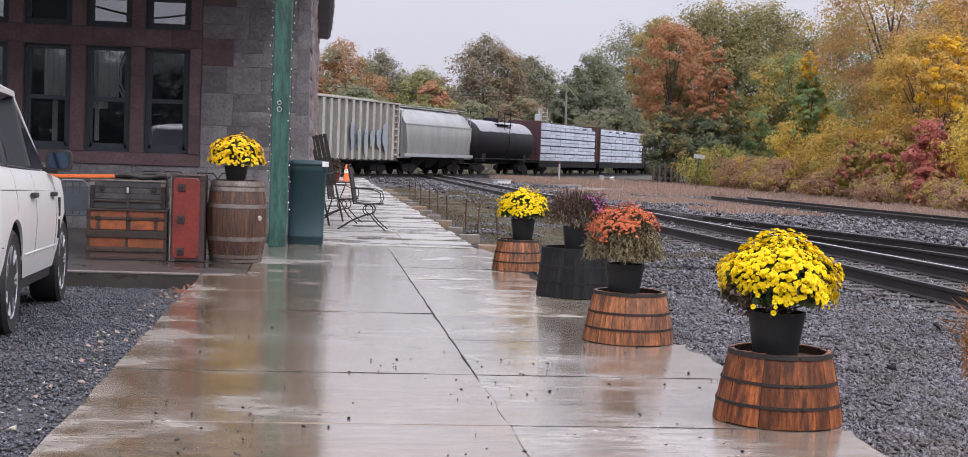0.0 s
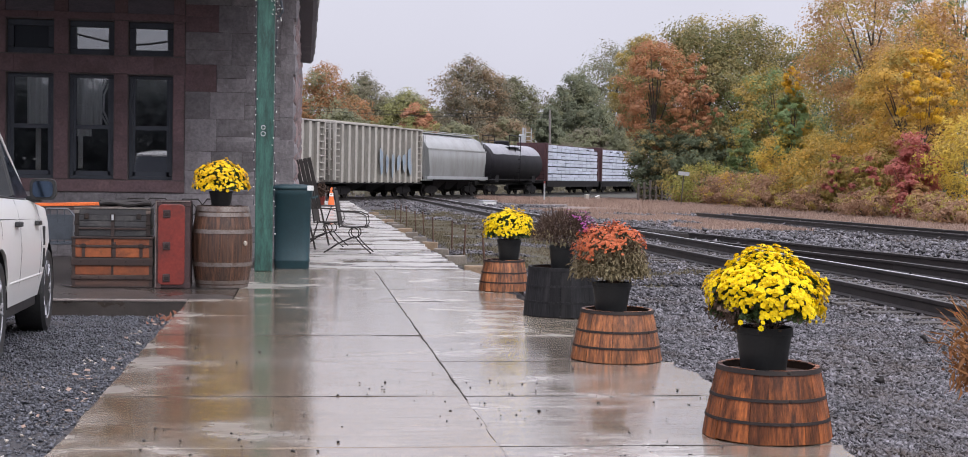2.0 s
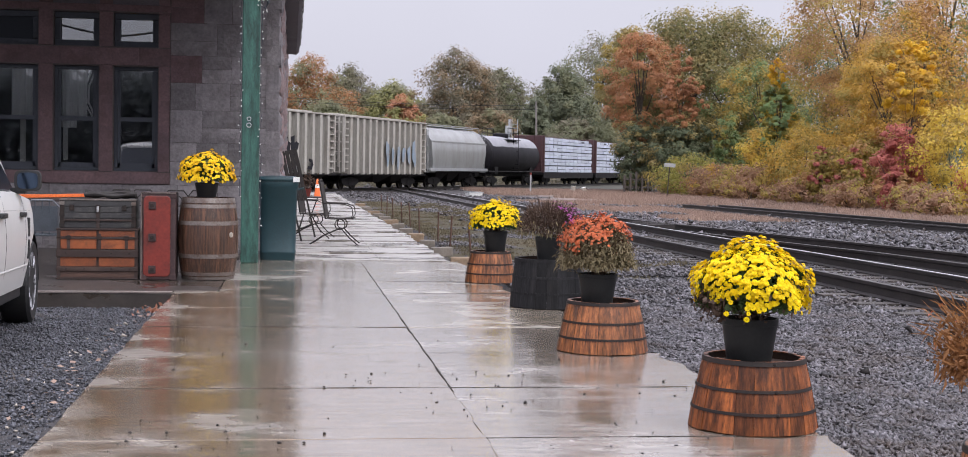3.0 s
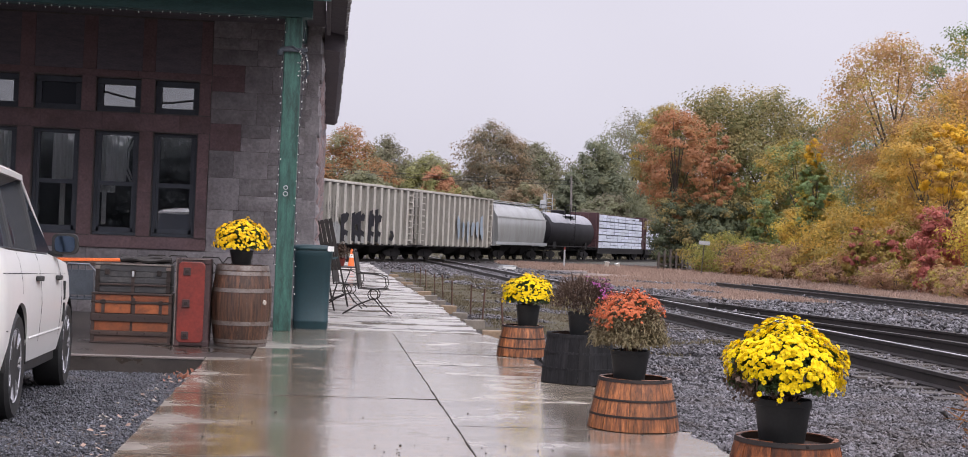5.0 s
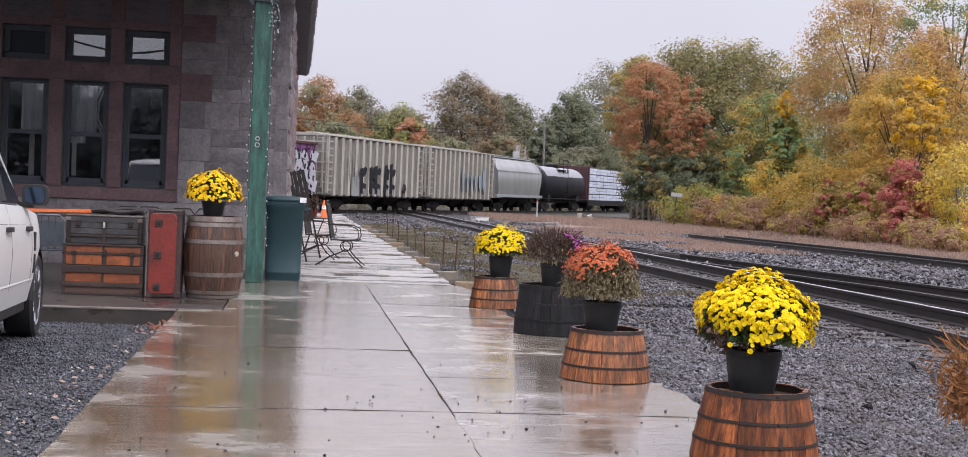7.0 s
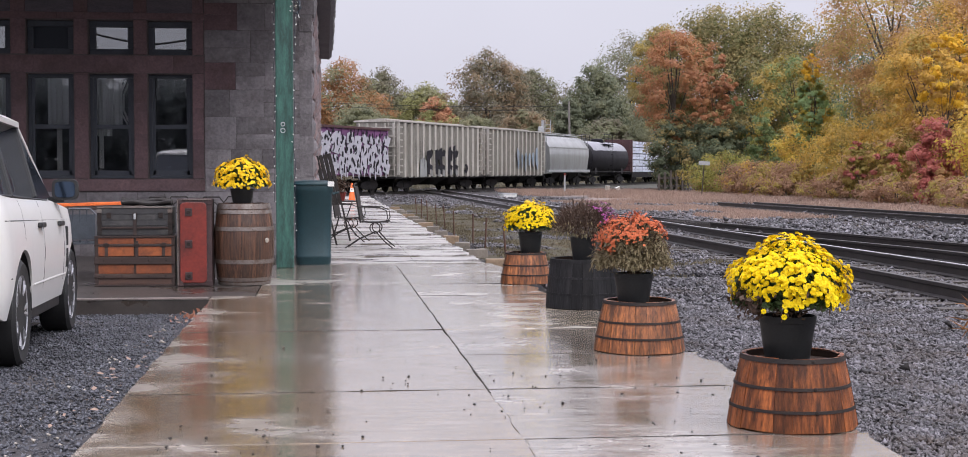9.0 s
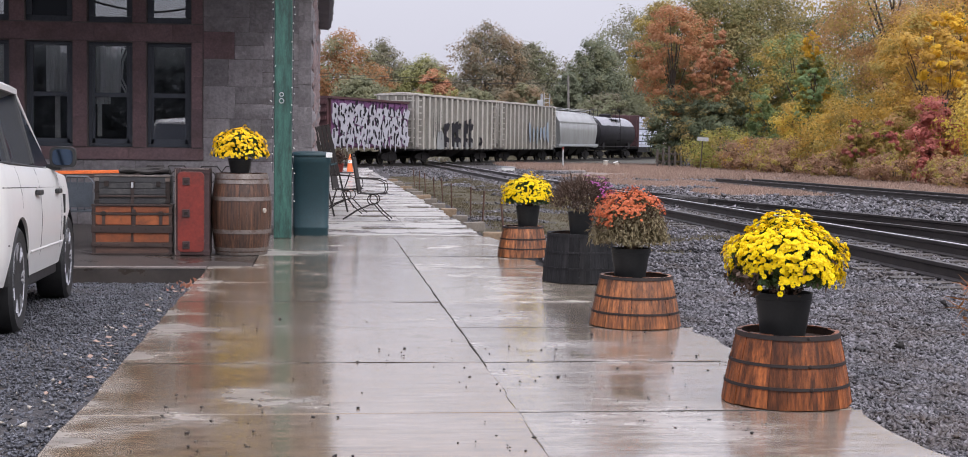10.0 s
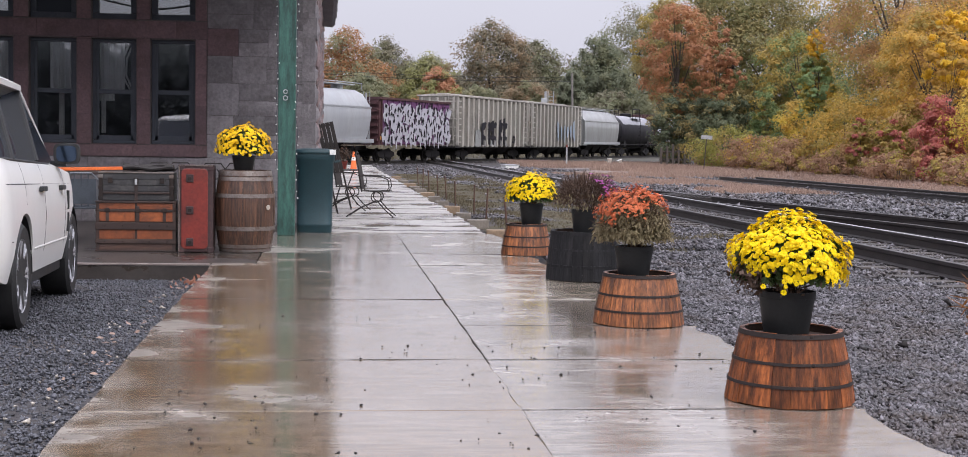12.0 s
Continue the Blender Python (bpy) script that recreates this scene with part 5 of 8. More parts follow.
def centerbeam(s0, s1, seed):
    car, half = car_base("centerbeam_flatcar", "oxide red flatcar stacked with white-wrapped lumber", s0, s1, "flatcar")
    part("deck", Geo().box(-half + 0.2, -1.45, 0.95, half - 0.2, 1.45, 1.15), M_UNDER, car)
    for y in (-1.42, 1.3):
        part("side_sill", Geo().box(-half + 0.25, y, 0.62, half - 0.25, y + 0.12, 0.95), M_UNDER, car)
    part("centre_wall", Geo().box(-half + 0.4, -0.12, 1.15, half - 0.4, 0.12, 4.5), M_REDCAR, car)
    for s in (-1, 1):
        part("bulkhead", Geo().box(min(s * (half - 0.45), s * (half - 0.2)), -1.45, 1.15, max(s * (half - 0.45), s * (half - 0.2)), 1.45, 4.5), M_REDCAR, car, bevel=0.03)
        for y in (-1.2, -0.4, 0.4, 1.2):
            part("bulkhead_post", Geo().box(min(s * (half - 0.2), s * (half - 0.08)), y - 0.06, 1.15, max(s * (half - 0.2), s * (half - 0.08)), y + 0.06, 4.42), M_REDCAR, car)
    rng = random.Random(seed)
    for side in (-1, 1):
        n, count = (12, 10) if side < 0 else (5, 10)
        span = (2 * half - 1.2) / n
        # dark core behind the lumber packs puts the shade of their gaps into colour
        part("dunnage", Geo().box(-half + 0.6, min(side * 0.2, side * 1.28), 1.16, half - 0.6, max(side * 0.2, side * 1.28), 4.2), M_GAPSHADE, car)
        for i in range(n):
            rows = count if rng.random() < 0.7 else count - 1
            for k in range(count):
                if k >= rows:
                    continue
                x = -half + 0.6 + i * span
                z = 1.18 + 0.325 * k - (0.03 if k % 2 else 0.0) + rng.uniform(-0.008, 0.008)
                y0, y1 = side * 0.25, side * (1.38 + rng.uniform(-0.03, 0.05))
                part("lumber_pack", Geo().box(x + 0.04, min(y0, y1), z, x + span - rng.uniform(0.03, 0.07), max(y0, y1), z + (0.25 if k % 2 else 0.27) + rng.uniform(-0.02, 0.015)), M_WRAP, car, bevel=0.02)
    return car, half


def tag_shapes(car, rng, x0, x1, z0, z1, y, mt, count, ext=0.6, name="spray_mark", z_jit=0.2):
    """Broad strokes of spray paint that spell nothing."""
    step = (x1 - x0) / count
    for i in range(count):
        cx = x0 + (i + 0.5) * step
        w = step * rng.uniform(0.55, 1.0) * ext
        cz, h = (z0 + z1) / 2 + rng.uniform(-z_jit, z_jit), (z1 - z0) * rng.uniform(0.6, 1.05)
        part(name, decal(blob(rng, cx, cz, w, h), y), mt, car)


def build_train():
    rng = random.Random(21)
    round_hopper(-52.0, -36.7, "off-white rounded covered hopper car", M_WHITECAR, top=4.75)
    # purple gondola
    car, half = car_base("painted_gondola_car", "oxide red gondola covered in purple and silver spray paint", -35.7, -23.7, "gondola car")
    e = half - 0.2
    top = 3.95
    part("body", Geo().box(-e, -1.45, 1.05, e, 1.45, top), M_REDCAR, car)
    part("painted_side", Geo().box(-e + 0.5, -1.47, 1.15, e - 0.02, -1.454, top - 0.1), M_PURPLE, car)
    for k in range(13):
        x = -e + 0.3 + (2 * e - 0.6) * k / 12
        part("side_post", Geo().box(x - 0.05, -1.53, 1.1, x + 0.05, -1.474, top - 0.06), M_PURPLE if k else M_REDCAR, car)
    part("top_rail", Geo().box(-e - 0.02, -1.56, top - 0.08, e + 0.02, 1.56, top + 0.06), M_REDCAR, car)
    for k in range(6):
        part("end_rib", Geo().box(e, -1.4, 1.3 + 0.45 * k, e + 0.14, 1.4, 1.5 + 0.45 * k), M_UNDER, car)
        part("end_rib", Geo().box(-e - 0.14, -1.4, 1.3 + 0.45 * k, -e, 1.4, 1.5 + 0.45 * k), M_REDCAR, car)
    for i in range(11):       # angular silver forms that fill the side, unreadable
        cx = -e + 0.9 + (2 * e - 1.5) * i / 10
        for k in range(4):
            lean = rng.uniform(-0.3, 0.3)
            w, h, z = rng.uniform(0.7, 1.25), rng.uniform(0.5, 0.8), 1.22 + 0.56 * k + rng.uniform(-0.1, 0.1)
            pts = [(cx - w / 2, z + rng.uniform(0, 0.15)), (cx + w / 2 * rng.uniform(0.6, 1.1), z - 0.1), (cx + w / 2 + lean, z + h * rng.uniform(0.7, 1.0)), (cx + lean * 0.4, z + h), (cx - w / 2 + lean, z + h * rng.uniform(0.6, 0.95))]
            part("silver_shape", decal(pts, -1.535 - 0.0006 * (i * 4 + k)), M_PAINTW, car)
    for i in range(120):      # black outlines between them, bent like brush strokes
        cx = -e + 0.5 + (2 * e - 1.0) * ((i % 24) + rng.uniform(0, 1)) / 24
        cz = 1.2 + 0.5 * (i // 24) + rng.uniform(0, 0.5)
        a, n, r = rng.uniform(0, 6.28), 6, rng.uniform(0.16, 0.42)
        bend, wd = rng.uniform(-1.6, 1.6), rng.uniform(0.05, 0.12)
        mid = [(cx + r * (k / n - 0.5) * math.cos(a + bend * (k / n - 0.5)), cz + r * (k / n - 0.5) * 1.5 * math.sin(a + bend * (k / n - 0.5))) for k in range(n + 1)]
        nx, nz = -math.sin(a) * wd, math.cos(a) * wd
        part("black_stroke", decal([(x + nx, z + nz) for x, z in mid] + [(x - nx, z - nz) for x, z in reversed(mid)], -1.566), M_PAINTK, car)
    for i in range(14):       # paint runs below the shapes
        x = -e + 0.8 + (2 * e - 1.4) * i / 13
        part("paint_run", decal([(x, 1.0), (x + 0.12, 1.0 - 0.1 * (i % 3)), (x + 0.2, 1.35), (x - 0.05, 1.35)], -1.537), M_PAINTW, car)
    part("reflector", decal([(-e + 0.1, 1.4), (-e + 0.9, 1.4), (-e + 0.9, 1.6), (-e + 0.1, 1.6)], -1.5), M_YELLOWDECAL, car)
    # the two ribbed hoppers
    car, half = ribbed_hopper(-22.7, -6.9, "faded grey-green ribbed hopper car with black spray tag")
    part("primer_patch", decal([(-4.35, 0.98), (-3.1, 0.98), (-3.15, 2.0), (-3.6, 2.25), (-4.3, 2.1)], -1.604), M_GREYCAR, car, "pale grey paint patch")
    for i in range(5):        # broad black strokes that spell nothing, silver between them
        x = -2.9 + 1.2 * i + rng.uniform(-0.2, 0.2)
        tilt = rng.uniform(-0.3, 0.35)
        part("black_stroke", decal([(x - 0.08, 1.15), (x + 0.36, 1.1), (x + 0.42 + tilt, 2.75 + 0.1 * i), (x - 0.05 + tilt, 2.65 + 0.1 * i)], -1.606), M_PAINTK, car)
        part("black_stroke", decal([(x + 0.15, 2.05 + 0.15 * (i % 3)), (x + 0.75, 2.35 - 0.3 * (i % 2)), (x + 0.9, 2.7), (x + 0.55, 2.82), (x + 0.15, 2.6)], -1.607), M_PAINTK, car)
        part("black_stroke", decal([(x + 0.2, 1.5 + 0.1 * (i % 2)), (x + 0.75, 1.35), (x + 0.82, 1.7), (x + 0.3, 1.82)], -1.608), M_PAINTK, car)
        part("silver_stroke", decal([(x + 0.38, 1.02), (x + 0.8, 1.0), (x + 0.76, 1.38), (x + 0.48, 1.5)], -1.609), M_GREYCAR, car)
    part("black_stroke", decal([(3.75, 1.25), (4.3, 1.2), (4.55, 1.5), (4.4, 1.8), (3.9, 1.85), (3.95, 1.7), (4.25, 1.6), (4.2, 1.4), (3.8, 1.42)], -1.606), M_PAINTK, car)
    tag_shapes(car, rng, -5.2, -3.4, 1.5, 3.6, -1.606, M_PAINTK, 5, 0.16, "thin_stroke")
    car, half = ribbed_hopper(-6.1, 8.2, "faded grey-green ribbed hopper car with pale blue spray tag", 4.62)
    tag_shapes(car, rng, -0.6, 5.0, 1.5, 3.0, -1.606, M_PAINTB, 6, 0.8, "blue_stroke")
    round_hopper(8.7, 21.3, "light grey rounded covered hopper car", M_GREYCAR)
    tank_car(22.0, 36.9)
    centerbeam(37.6, 55.8, 3)
    centerbeam(56.5, 74.8, 4)
    centerbeam(75.5, 93.8, 5)


# ---------------------------------------------------------------- trees and shrubs
L_ORANGE = leaf_mat("leaves_rust_orange", [(0.27, 0.150, 0.085), (0.40, 0.195, 0.105), (0.49, 0.25, 0.135), (0.26, 0.195, 0.095)])
L_DULL = leaf_mat("leaves_dull_olive", [(0.225, 0.205, 0.10), (0.31, 0.265, 0.12), (0.385, 0.295, 0.13), (0.25, 0.235, 0.11)])
L_GREEN = leaf_mat("leaves_green", [(0.115, 0.17, 0.078), (0.165, 0.225, 0.095), (0.22, 0.27, 0.11), (0.29, 0.285, 0.11)])
L_DARK = leaf_mat("leaves_dark_green", [(0.105, 0.125, 0.085), (0.15, 0.175, 0.105), (0.20, 0.205, 0.118)])
L_WOOD = leaf_mat("leaves_deep_green", [(0.13, 0.138, 0.064), (0.175, 0.175, 0.078), (0.235, 0.205, 0.086), (0.18, 0.155, 0.08)])
L_RUST = leaf_mat("leaves_brown_red", [(0.29, 0.16, 0.095), (0.38, 0.19, 0.10), (0.44, 0.225, 0.105), (0.27, 0.19, 0.105)])
L_EMERALD = leaf_mat("leaves_fresh_green", [(0.27, 0.38, 0.20), (0.34, 0.46, 0.22), (0.41, 0.50, 0.23)])
L_OLIVE = leaf_mat("leaves_olive", [(0.24, 0.205, 0.068), (0.35, 0.275, 0.082), (0.45, 0.325, 0.095), (0.29, 0.195, 0.07)])
L_GOLD = leaf_mat("leaves_gold", [(0.38, 0.225, 0.07), (0.51, 0.32, 0.08), (0.60, 0.39, 0.082), (0.43, 0.28, 0.085)])
L_YELLOW = leaf_mat("leaves_yellow", [(0.403, 0.325, 0.078), (0.605, 0.470, 0.095), (0.694, 0.504, 0.101), (0.347, 0.325, 0.095)])
L_LIME = leaf_mat("leaves_yellow_green", [(0.22, 0.23, 0.07), (0.32, 0.30, 0.085), (0.38, 0.34, 0.10)])
L_BRUSH = leaf_mat("brush_rusty_brown", [(0.27, 0.165, 0.105), (0.34, 0.20, 0.125), (0.27, 0.20, 0.11)])
L_AMBER = leaf_mat("leaves_amber", [(0.62, 0.42, 0.04), (0.72, 0.47, 0.05), (0.78, 0.54, 0.07)])
L_BROWN = leaf_mat("leaves_bronze", [(0.29, 0.185, 0.095), (0.43, 0.265, 0.125), (0.50, 0.30, 0.135), (0.33, 0.235, 0.11)])
L_RED = leaf_mat("leaves_crimson", [(0.33, 0.10, 0.09), (0.45, 0.15, 0.125), (0.50, 0.22, 0.165)])
L_BLUE = leaf_mat("needles_blue_green", [(0.155, 0.168, 0.115), (0.185, 0.202, 0.136), (0.22, 0.230, 0.152)])
L_MAPLE = leaf_mat("leaves_dull_red", [(0.32, 0.15, 0.10), (0.42, 0.19, 0.125), (0.30, 0.20, 0.10)])
# far leaves are lighter copies with the distance haze put into their colour
F_GREEN = leaf_mat("far_leaves_green", [(0.19, 0.20, 0.128), (0.225, 0.232, 0.142), (0.265, 0.25, 0.152)])
F_DARK = leaf_mat("far_leaves_dark", [(0.185, 0.17, 0.125), (0.215, 0.195, 0.138), (0.25, 0.212, 0.148)])
F_OLIVE = leaf_mat("far_leaves_olive", [(0.186, 0.195, 0.117), (0.245, 0.245, 0.144), (0.311, 0.274, 0.164)])
F_ORANGE = leaf_mat("far_leaves_orange", [(0.30, 0.165, 0.08), (0.40, 0.21, 0.105), (0.27, 0.195, 0.095)])
F_BROWN = leaf_mat("far_leaves_bronze", [(0.235, 0.165, 0.106), (0.30, 0.215, 0.132), (0.20, 0.171, 0.112)])
F_PINK = leaf_mat("far_leaves_salmon", [(0.40, 0.205, 0.13), (0.50, 0.25, 0.15), (0.38, 0.24, 0.13)])
F_LIME = leaf_mat("far_leaves_yellow_green", [(0.25, 0.255, 0.115), (0.31, 0.305, 0.13), (0.37, 0.335, 0.14)])
F_STREET = leaf_mat("street_leaves_grey_green", [(0.13, 0.145, 0.15), (0.15, 0.165, 0.17), (0.17, 0.18, 0.18)])
L_HAZE = leaf_mat("far_leaves", [(0.140, 0.155, 0.105), (0.211, 0.211, 0.125), (0.265, 0.239, 0.140)])


def crown_leaves(rng, h, base, rx, clumps, per, leaf, spread, top=0.0, hollow=0.55):
    """Leaf clumps through an uneven crown between heights base and h."""
    c = rng.normal(size=(clumps, 3))
    c /= np.linalg.norm(c, axis=1, keepdims=True)
    rad = rng.uniform(hollow, 1.0, clumps) ** 0.6
    ph = rng.uniform(0, 6.28, 4)
    az = np.arctan2(c[:, 1], c[:, 0])
    lump = 1 + 0.16 * np.sin(3 * az + ph[0]) + 0.12 * np.sin(5 * az + ph[1] + 4 * c[:, 2]) + 0.12 * np.sin(7 * c[:, 2] + ph[2]) + rng.normal(0, 0.07, clumps)
    zc, rz = (h + base) / 2, (h - base) / 2
    wide = 1 - top * np.clip(c[:, 2] * rad, 0, 1)
    cc = np.stack([c[:, 0] * rx * rad * lump * wide, c[:, 1] * rx * rad * lump * wide, zc + c[:, 2] * rz * rad * (0.9 + 0.1 * lump)], 1)
    pts = np.repeat(cc, per, 0)
    size = np.repeat(rng.uniform(0.6, 1.25, clumps), per)
    d = rng.normal(size=pts.shape)
    d *= (rng.uniform(0, 1, (len(pts), 1)) ** 0.4 / np.linalg.norm(d, axis=1, keepdims=True)) * 1.75 * spread * size[:, None]
    d[:, 2] *= 0.65
    pts = pts + d
    # leaves face outwards and up from their clump and crown
    nrm = 0.9 * d / (np.linalg.norm(d, axis=1, keepdims=True) + 1e-6)
    out = pts - (0, 0, zc - 0.2 * rz)
    nrm += 0.55 * out / (np.linalg.norm(out, axis=1, keepdims=True) + 1e-6) + (0, 0, 0.45) + rng.normal(0, 0.28, pts.shape)
    v, f = facing(pts, nrm, SMALL_LEAVES, TRIANGLE, leaf * rng.uniform(0.6, 1.3, len(pts)), rng)
    return v, f, cc


def tree(name, label, x, y, h, rx, leafmat, base=0.22, clumps=150, per=46, leaf=0.3, spread=None, top=0.3, seed=1, second=None, trunk_r=None, category="tree", group="", z=None, hollow=0.5):
    rng = np.random.default_rng(seed)
    t = thing(name, label, category, Matrix.Translation((x, y, ground_z(x, y) if z is None else z)), group)
    t.rotation_euler[2] = seed * 1.7
    spread = spread or rx * 0.135
    v, f, cc = crown_leaves(rng, h, h * base, rx, clumps, per, leaf, spread, top, hollow)
    part("crown", np_mesh("crown", v, f, leafmat), None, t)
    if second:
        mt2, share = second
        v, f, _ = crown_leaves(rng, h * 0.98, h * base, rx * 1.03, int(clumps * share), per, leaf, spread, top, 0.7)
        part("turning_leaves", np_mesh("turning_leaves", v, f, mt2), None, t)
    tr = trunk_r or 0.02 * h + 0.04
    g = Geo()
    bend = rng.normal(0, 0.03 * h, (5, 2))
    pts = [(bend[i][0] * i / 4, bend[i][1] * i / 4, h * 0.82 * i / 4 - 0.2) for i in range(5)]
    g.tube(pts, [tr * 1.25, tr, tr * 0.75, tr * 0.45, tr * 0.15], 9)
    part("trunk", g, M_BARK, t, smooth=True)
    idx = rng.choice(len(cc), min(11, len(cc)), replace=False)
    for k in idx:
        e = cc[k]
        z0 = min(max(e[2] * 0.55, h * 0.12), h * 0.75)
        u = z0 / (h * 0.82) * 4
        i = min(int(u), 3)
        a = [pts[i][j] + (pts[i + 1][j] - pts[i][j]) * (u - i) for j in range(2)]
        mid = ((a[0] + e[0]) / 2, (a[1] + e[1]) / 2, (z0 + e[2]) / 2 + 0.06 * h * rng.uniform(-0.3, 1))
        part("limb", Geo().tube([(a[0], a[1], z0), mid, tuple(e)], [tr * 0.42, tr * 0.25, tr * 0.06], 6), M_BARK, t, smooth=True)
    return t


def shrub(label, x, y, h, rx, leafmat, seed, clumps=60, per=30, leaf=0.2, second=None):
    rng = np.random.default_rng(seed + 500)
    t = thing("shrub", label, "shrub", Matrix.Translation((x, y, ground_z(x, y))), "shrubs along the far siding")
    v, f, cc = crown_leaves(rng, h, 0.02, rx, clumps, per, leaf, rx * 0.17, 0.15, 0.35)
    part("foliage", np_mesh("foliage", v, f, leafmat), None, t)
    if second:
        v, f, _ = crown_leaves(rng, h, 0.1, rx * 1.04, int(clumps * second[1]), per, leaf, rx * 0.15, 0.15, 0.6)
        part("turning_leaves", np_mesh("turning_leaves", v, f, second[0]), None, t)
    for k in rng.choice(len(cc), 5, replace=False):
        e = cc[k]
        part("stem", Geo().tube([(rng.normal(0, 0.1), rng.normal(0, 0.1), -0.1), (e[0] * 0.55, e[1] * 0.55, e[2] * 0.6), tuple(e)], [0.035, 0.02, 0.006], 5), M_BARK, t)
    return t


def build_trees():
    # woods behind the train
    for k, (x, y, h, rx, lm, sec, lab) in enumerate((
            (2.0, 190, 16.2, 6.5, F_ORANGE, (F_OLIVE, 0.3), "rust-orange autumn maple behind the train"),
            (8.5, 205, 16.0, 5.5, F_DARK, (F_GREEN, 0.4), "dark green tree behind the train"),
            (14.0, 200, 13.6, 6.0, F_LIME, (F_OLIVE, 0.4), "yellow-green tree behind the train"),
            (13.6, 176, 10.4, 3.3, F_PINK, (F_LIME, 0.45), "small red-orange maple behind the train"),
            (22.5, 195, 18.0, 6.2, F_DARK, (F_BROWN, 0.5), "tall dark brown-green tree behind the train"),
            (30.0, 205, 16.4, 5.0, F_GREEN, (F_DARK, 0.5), "mid-green tree behind the train"),
            (32.0, 185, 11.0, 2.6, L_BLUE, None, "slim blue-green conifer behind the train"),
            (36.5, 190, 16.0, 4.6, L_BLUE, (F_GREEN, 0.5), "grey-green tree behind the train"),
            (45.0, 205, 21.5, 8.5, F_GREEN, (F_DARK, 0.4), "broad dark green tree behind the train"),
            (41.5, 172, 11.5, 4.5, F_OLIVE, (F_GREEN, 0.5), "olive tree behind the lumber cars"),
            (-7.0, 195, 15.0, 7.0, F_ORANGE, (F_OLIVE, 0.5), "orange tree beyond the station"),
            (4.5, 178, 10.0, 4.0, F_GREEN, (F_OLIVE, 0.5), "low green tree behind the train"),
            (25.5, 178, 9.0, 4.0, F_OLIVE, (F_BROWN, 0.6), "low bronze tree behind the train"),
            (19.0, 182, 8.5, 4.0, F_GREEN, (F_OLIVE, 0.6), "low yellow-green tree behind the train"),
            (35.0, 176, 8.0, 4.0, F_DARK, (F_GREEN, 0.4), "low dark green tree behind the train"))):
        tree("tree", lab, x, y, h, rx, lm, 0.03, 340, 66, 0.32, top=0.35, seed=40 + k, hollow=0.25, second=sec, group="trees behind the train")
    # woods beside the siding
    for k, (x, y, h, rx, lm, sec, base, cl, lab) in enumerate((
            (30.2, 107, 14.4, 5.4, L_WOOD, (L_DULL, 0.45), 0.02, 460, "large dark green tree above the lumber cars"),
            (25.6, 102.5, 12.4, 2.8, L_RUST, (L_ORANGE, 0.22), 0.30, 118, "rust-orange maple at the wood's edge"),
            (26.6, 111, 13.2, 2.7, L_DULL, (L_OLIVE, 0.5), 0.42, 130, "thin olive tree behind the rust-orange maple"),
            (27.3, 98, 9.9, 1.35, L_ORANGE, (L_RUST, 0.3), 0.42, 60, "rust-orange maple limb at the wood's edge"),
            (34.5, 108, 14.6, 5.2, L_DULL, (L_WOOD, 0.7), 0.05, 230, "olive-green tree at the wood's edge"),
            (33.0, 98, 10.0, 4.0, L_OLIVE, (L_GREEN, 0.6), 0.05, 150, "olive-green tree behind the shrubs"),
            (27.9, 79.5, 7.2, 1.0, L_EMERALD, (L_LIME, 0.5), 0.45, 80, "green sapling above the yellow shrubs"),
            (27.7, 79.0, 8.2, 0.6, L_AMBER, None, 0.8, 40, "bright yellow tree top"),
            (31.4, 77, 14.0, 4.3, L_BROWN, (L_OLIVE, 0.6), 0.34, 200, "tall bronze tree with thin drooping limbs"),
            (32.0, 74, 9.5, 3.4, L_GOLD, (L_BROWN, 0.5), 0.08, 150, "golden autumn tree beside the siding"),
            (28.8, 66, 8.4, 2.8, L_GOLD, (L_OLIVE, 0.6), 0.05, 130, "golden yellow tree beside the siding"),
            (27.9, 61.5, 7.9, 1.1, L_AMBER, (L_GOLD, 0.6), 0.5, 42, "bright yellow slender tree beside the siding"),
            (31.8, 69, 11.0, 3.6, L_BROWN, (L_GOLD, 0.6), 0.2, 130, "bronze tree beside the siding"),
            (34.6, 73, 15.0, 3.0, L_GREEN, (L_OLIVE, 0.3), 0.5, 80, "tall green tree behind the golden ones"),
            (37.5, 72, 13.0, 4.5, L_GREEN, (L_GOLD, 0.4), 0.1, 130, "green tree behind the golden ones"),
            (33.5, 60, 9.5, 3.4, L_GOLD, (L_YELLOW, 0.5), 0.05, 120, "golden tree beside the siding"),
            (38.0, 88, 12.0, 5.5, L_DARK, (L_OLIVE, 0.6), 0.05, 170, "dark tree deep in the wood"),
            (41.0, 105, 14.0, 6.0, L_DARK, (L_GREEN, 0.6), 0.05, 150, "dark tree deep in the wood"))):
        tree("tree", lab, x, y, h, rx, lm, base, cl, 80, 0.15 if y < 95 else 0.2, top=0.3 if lm not in (L_ORANGE, L_RUST) else 0.05, seed=70 + k, second=sec, trunk_r=0.011 * h + 0.03 if rx > 1.4 else 0.035, group="autumn trees beside the siding")
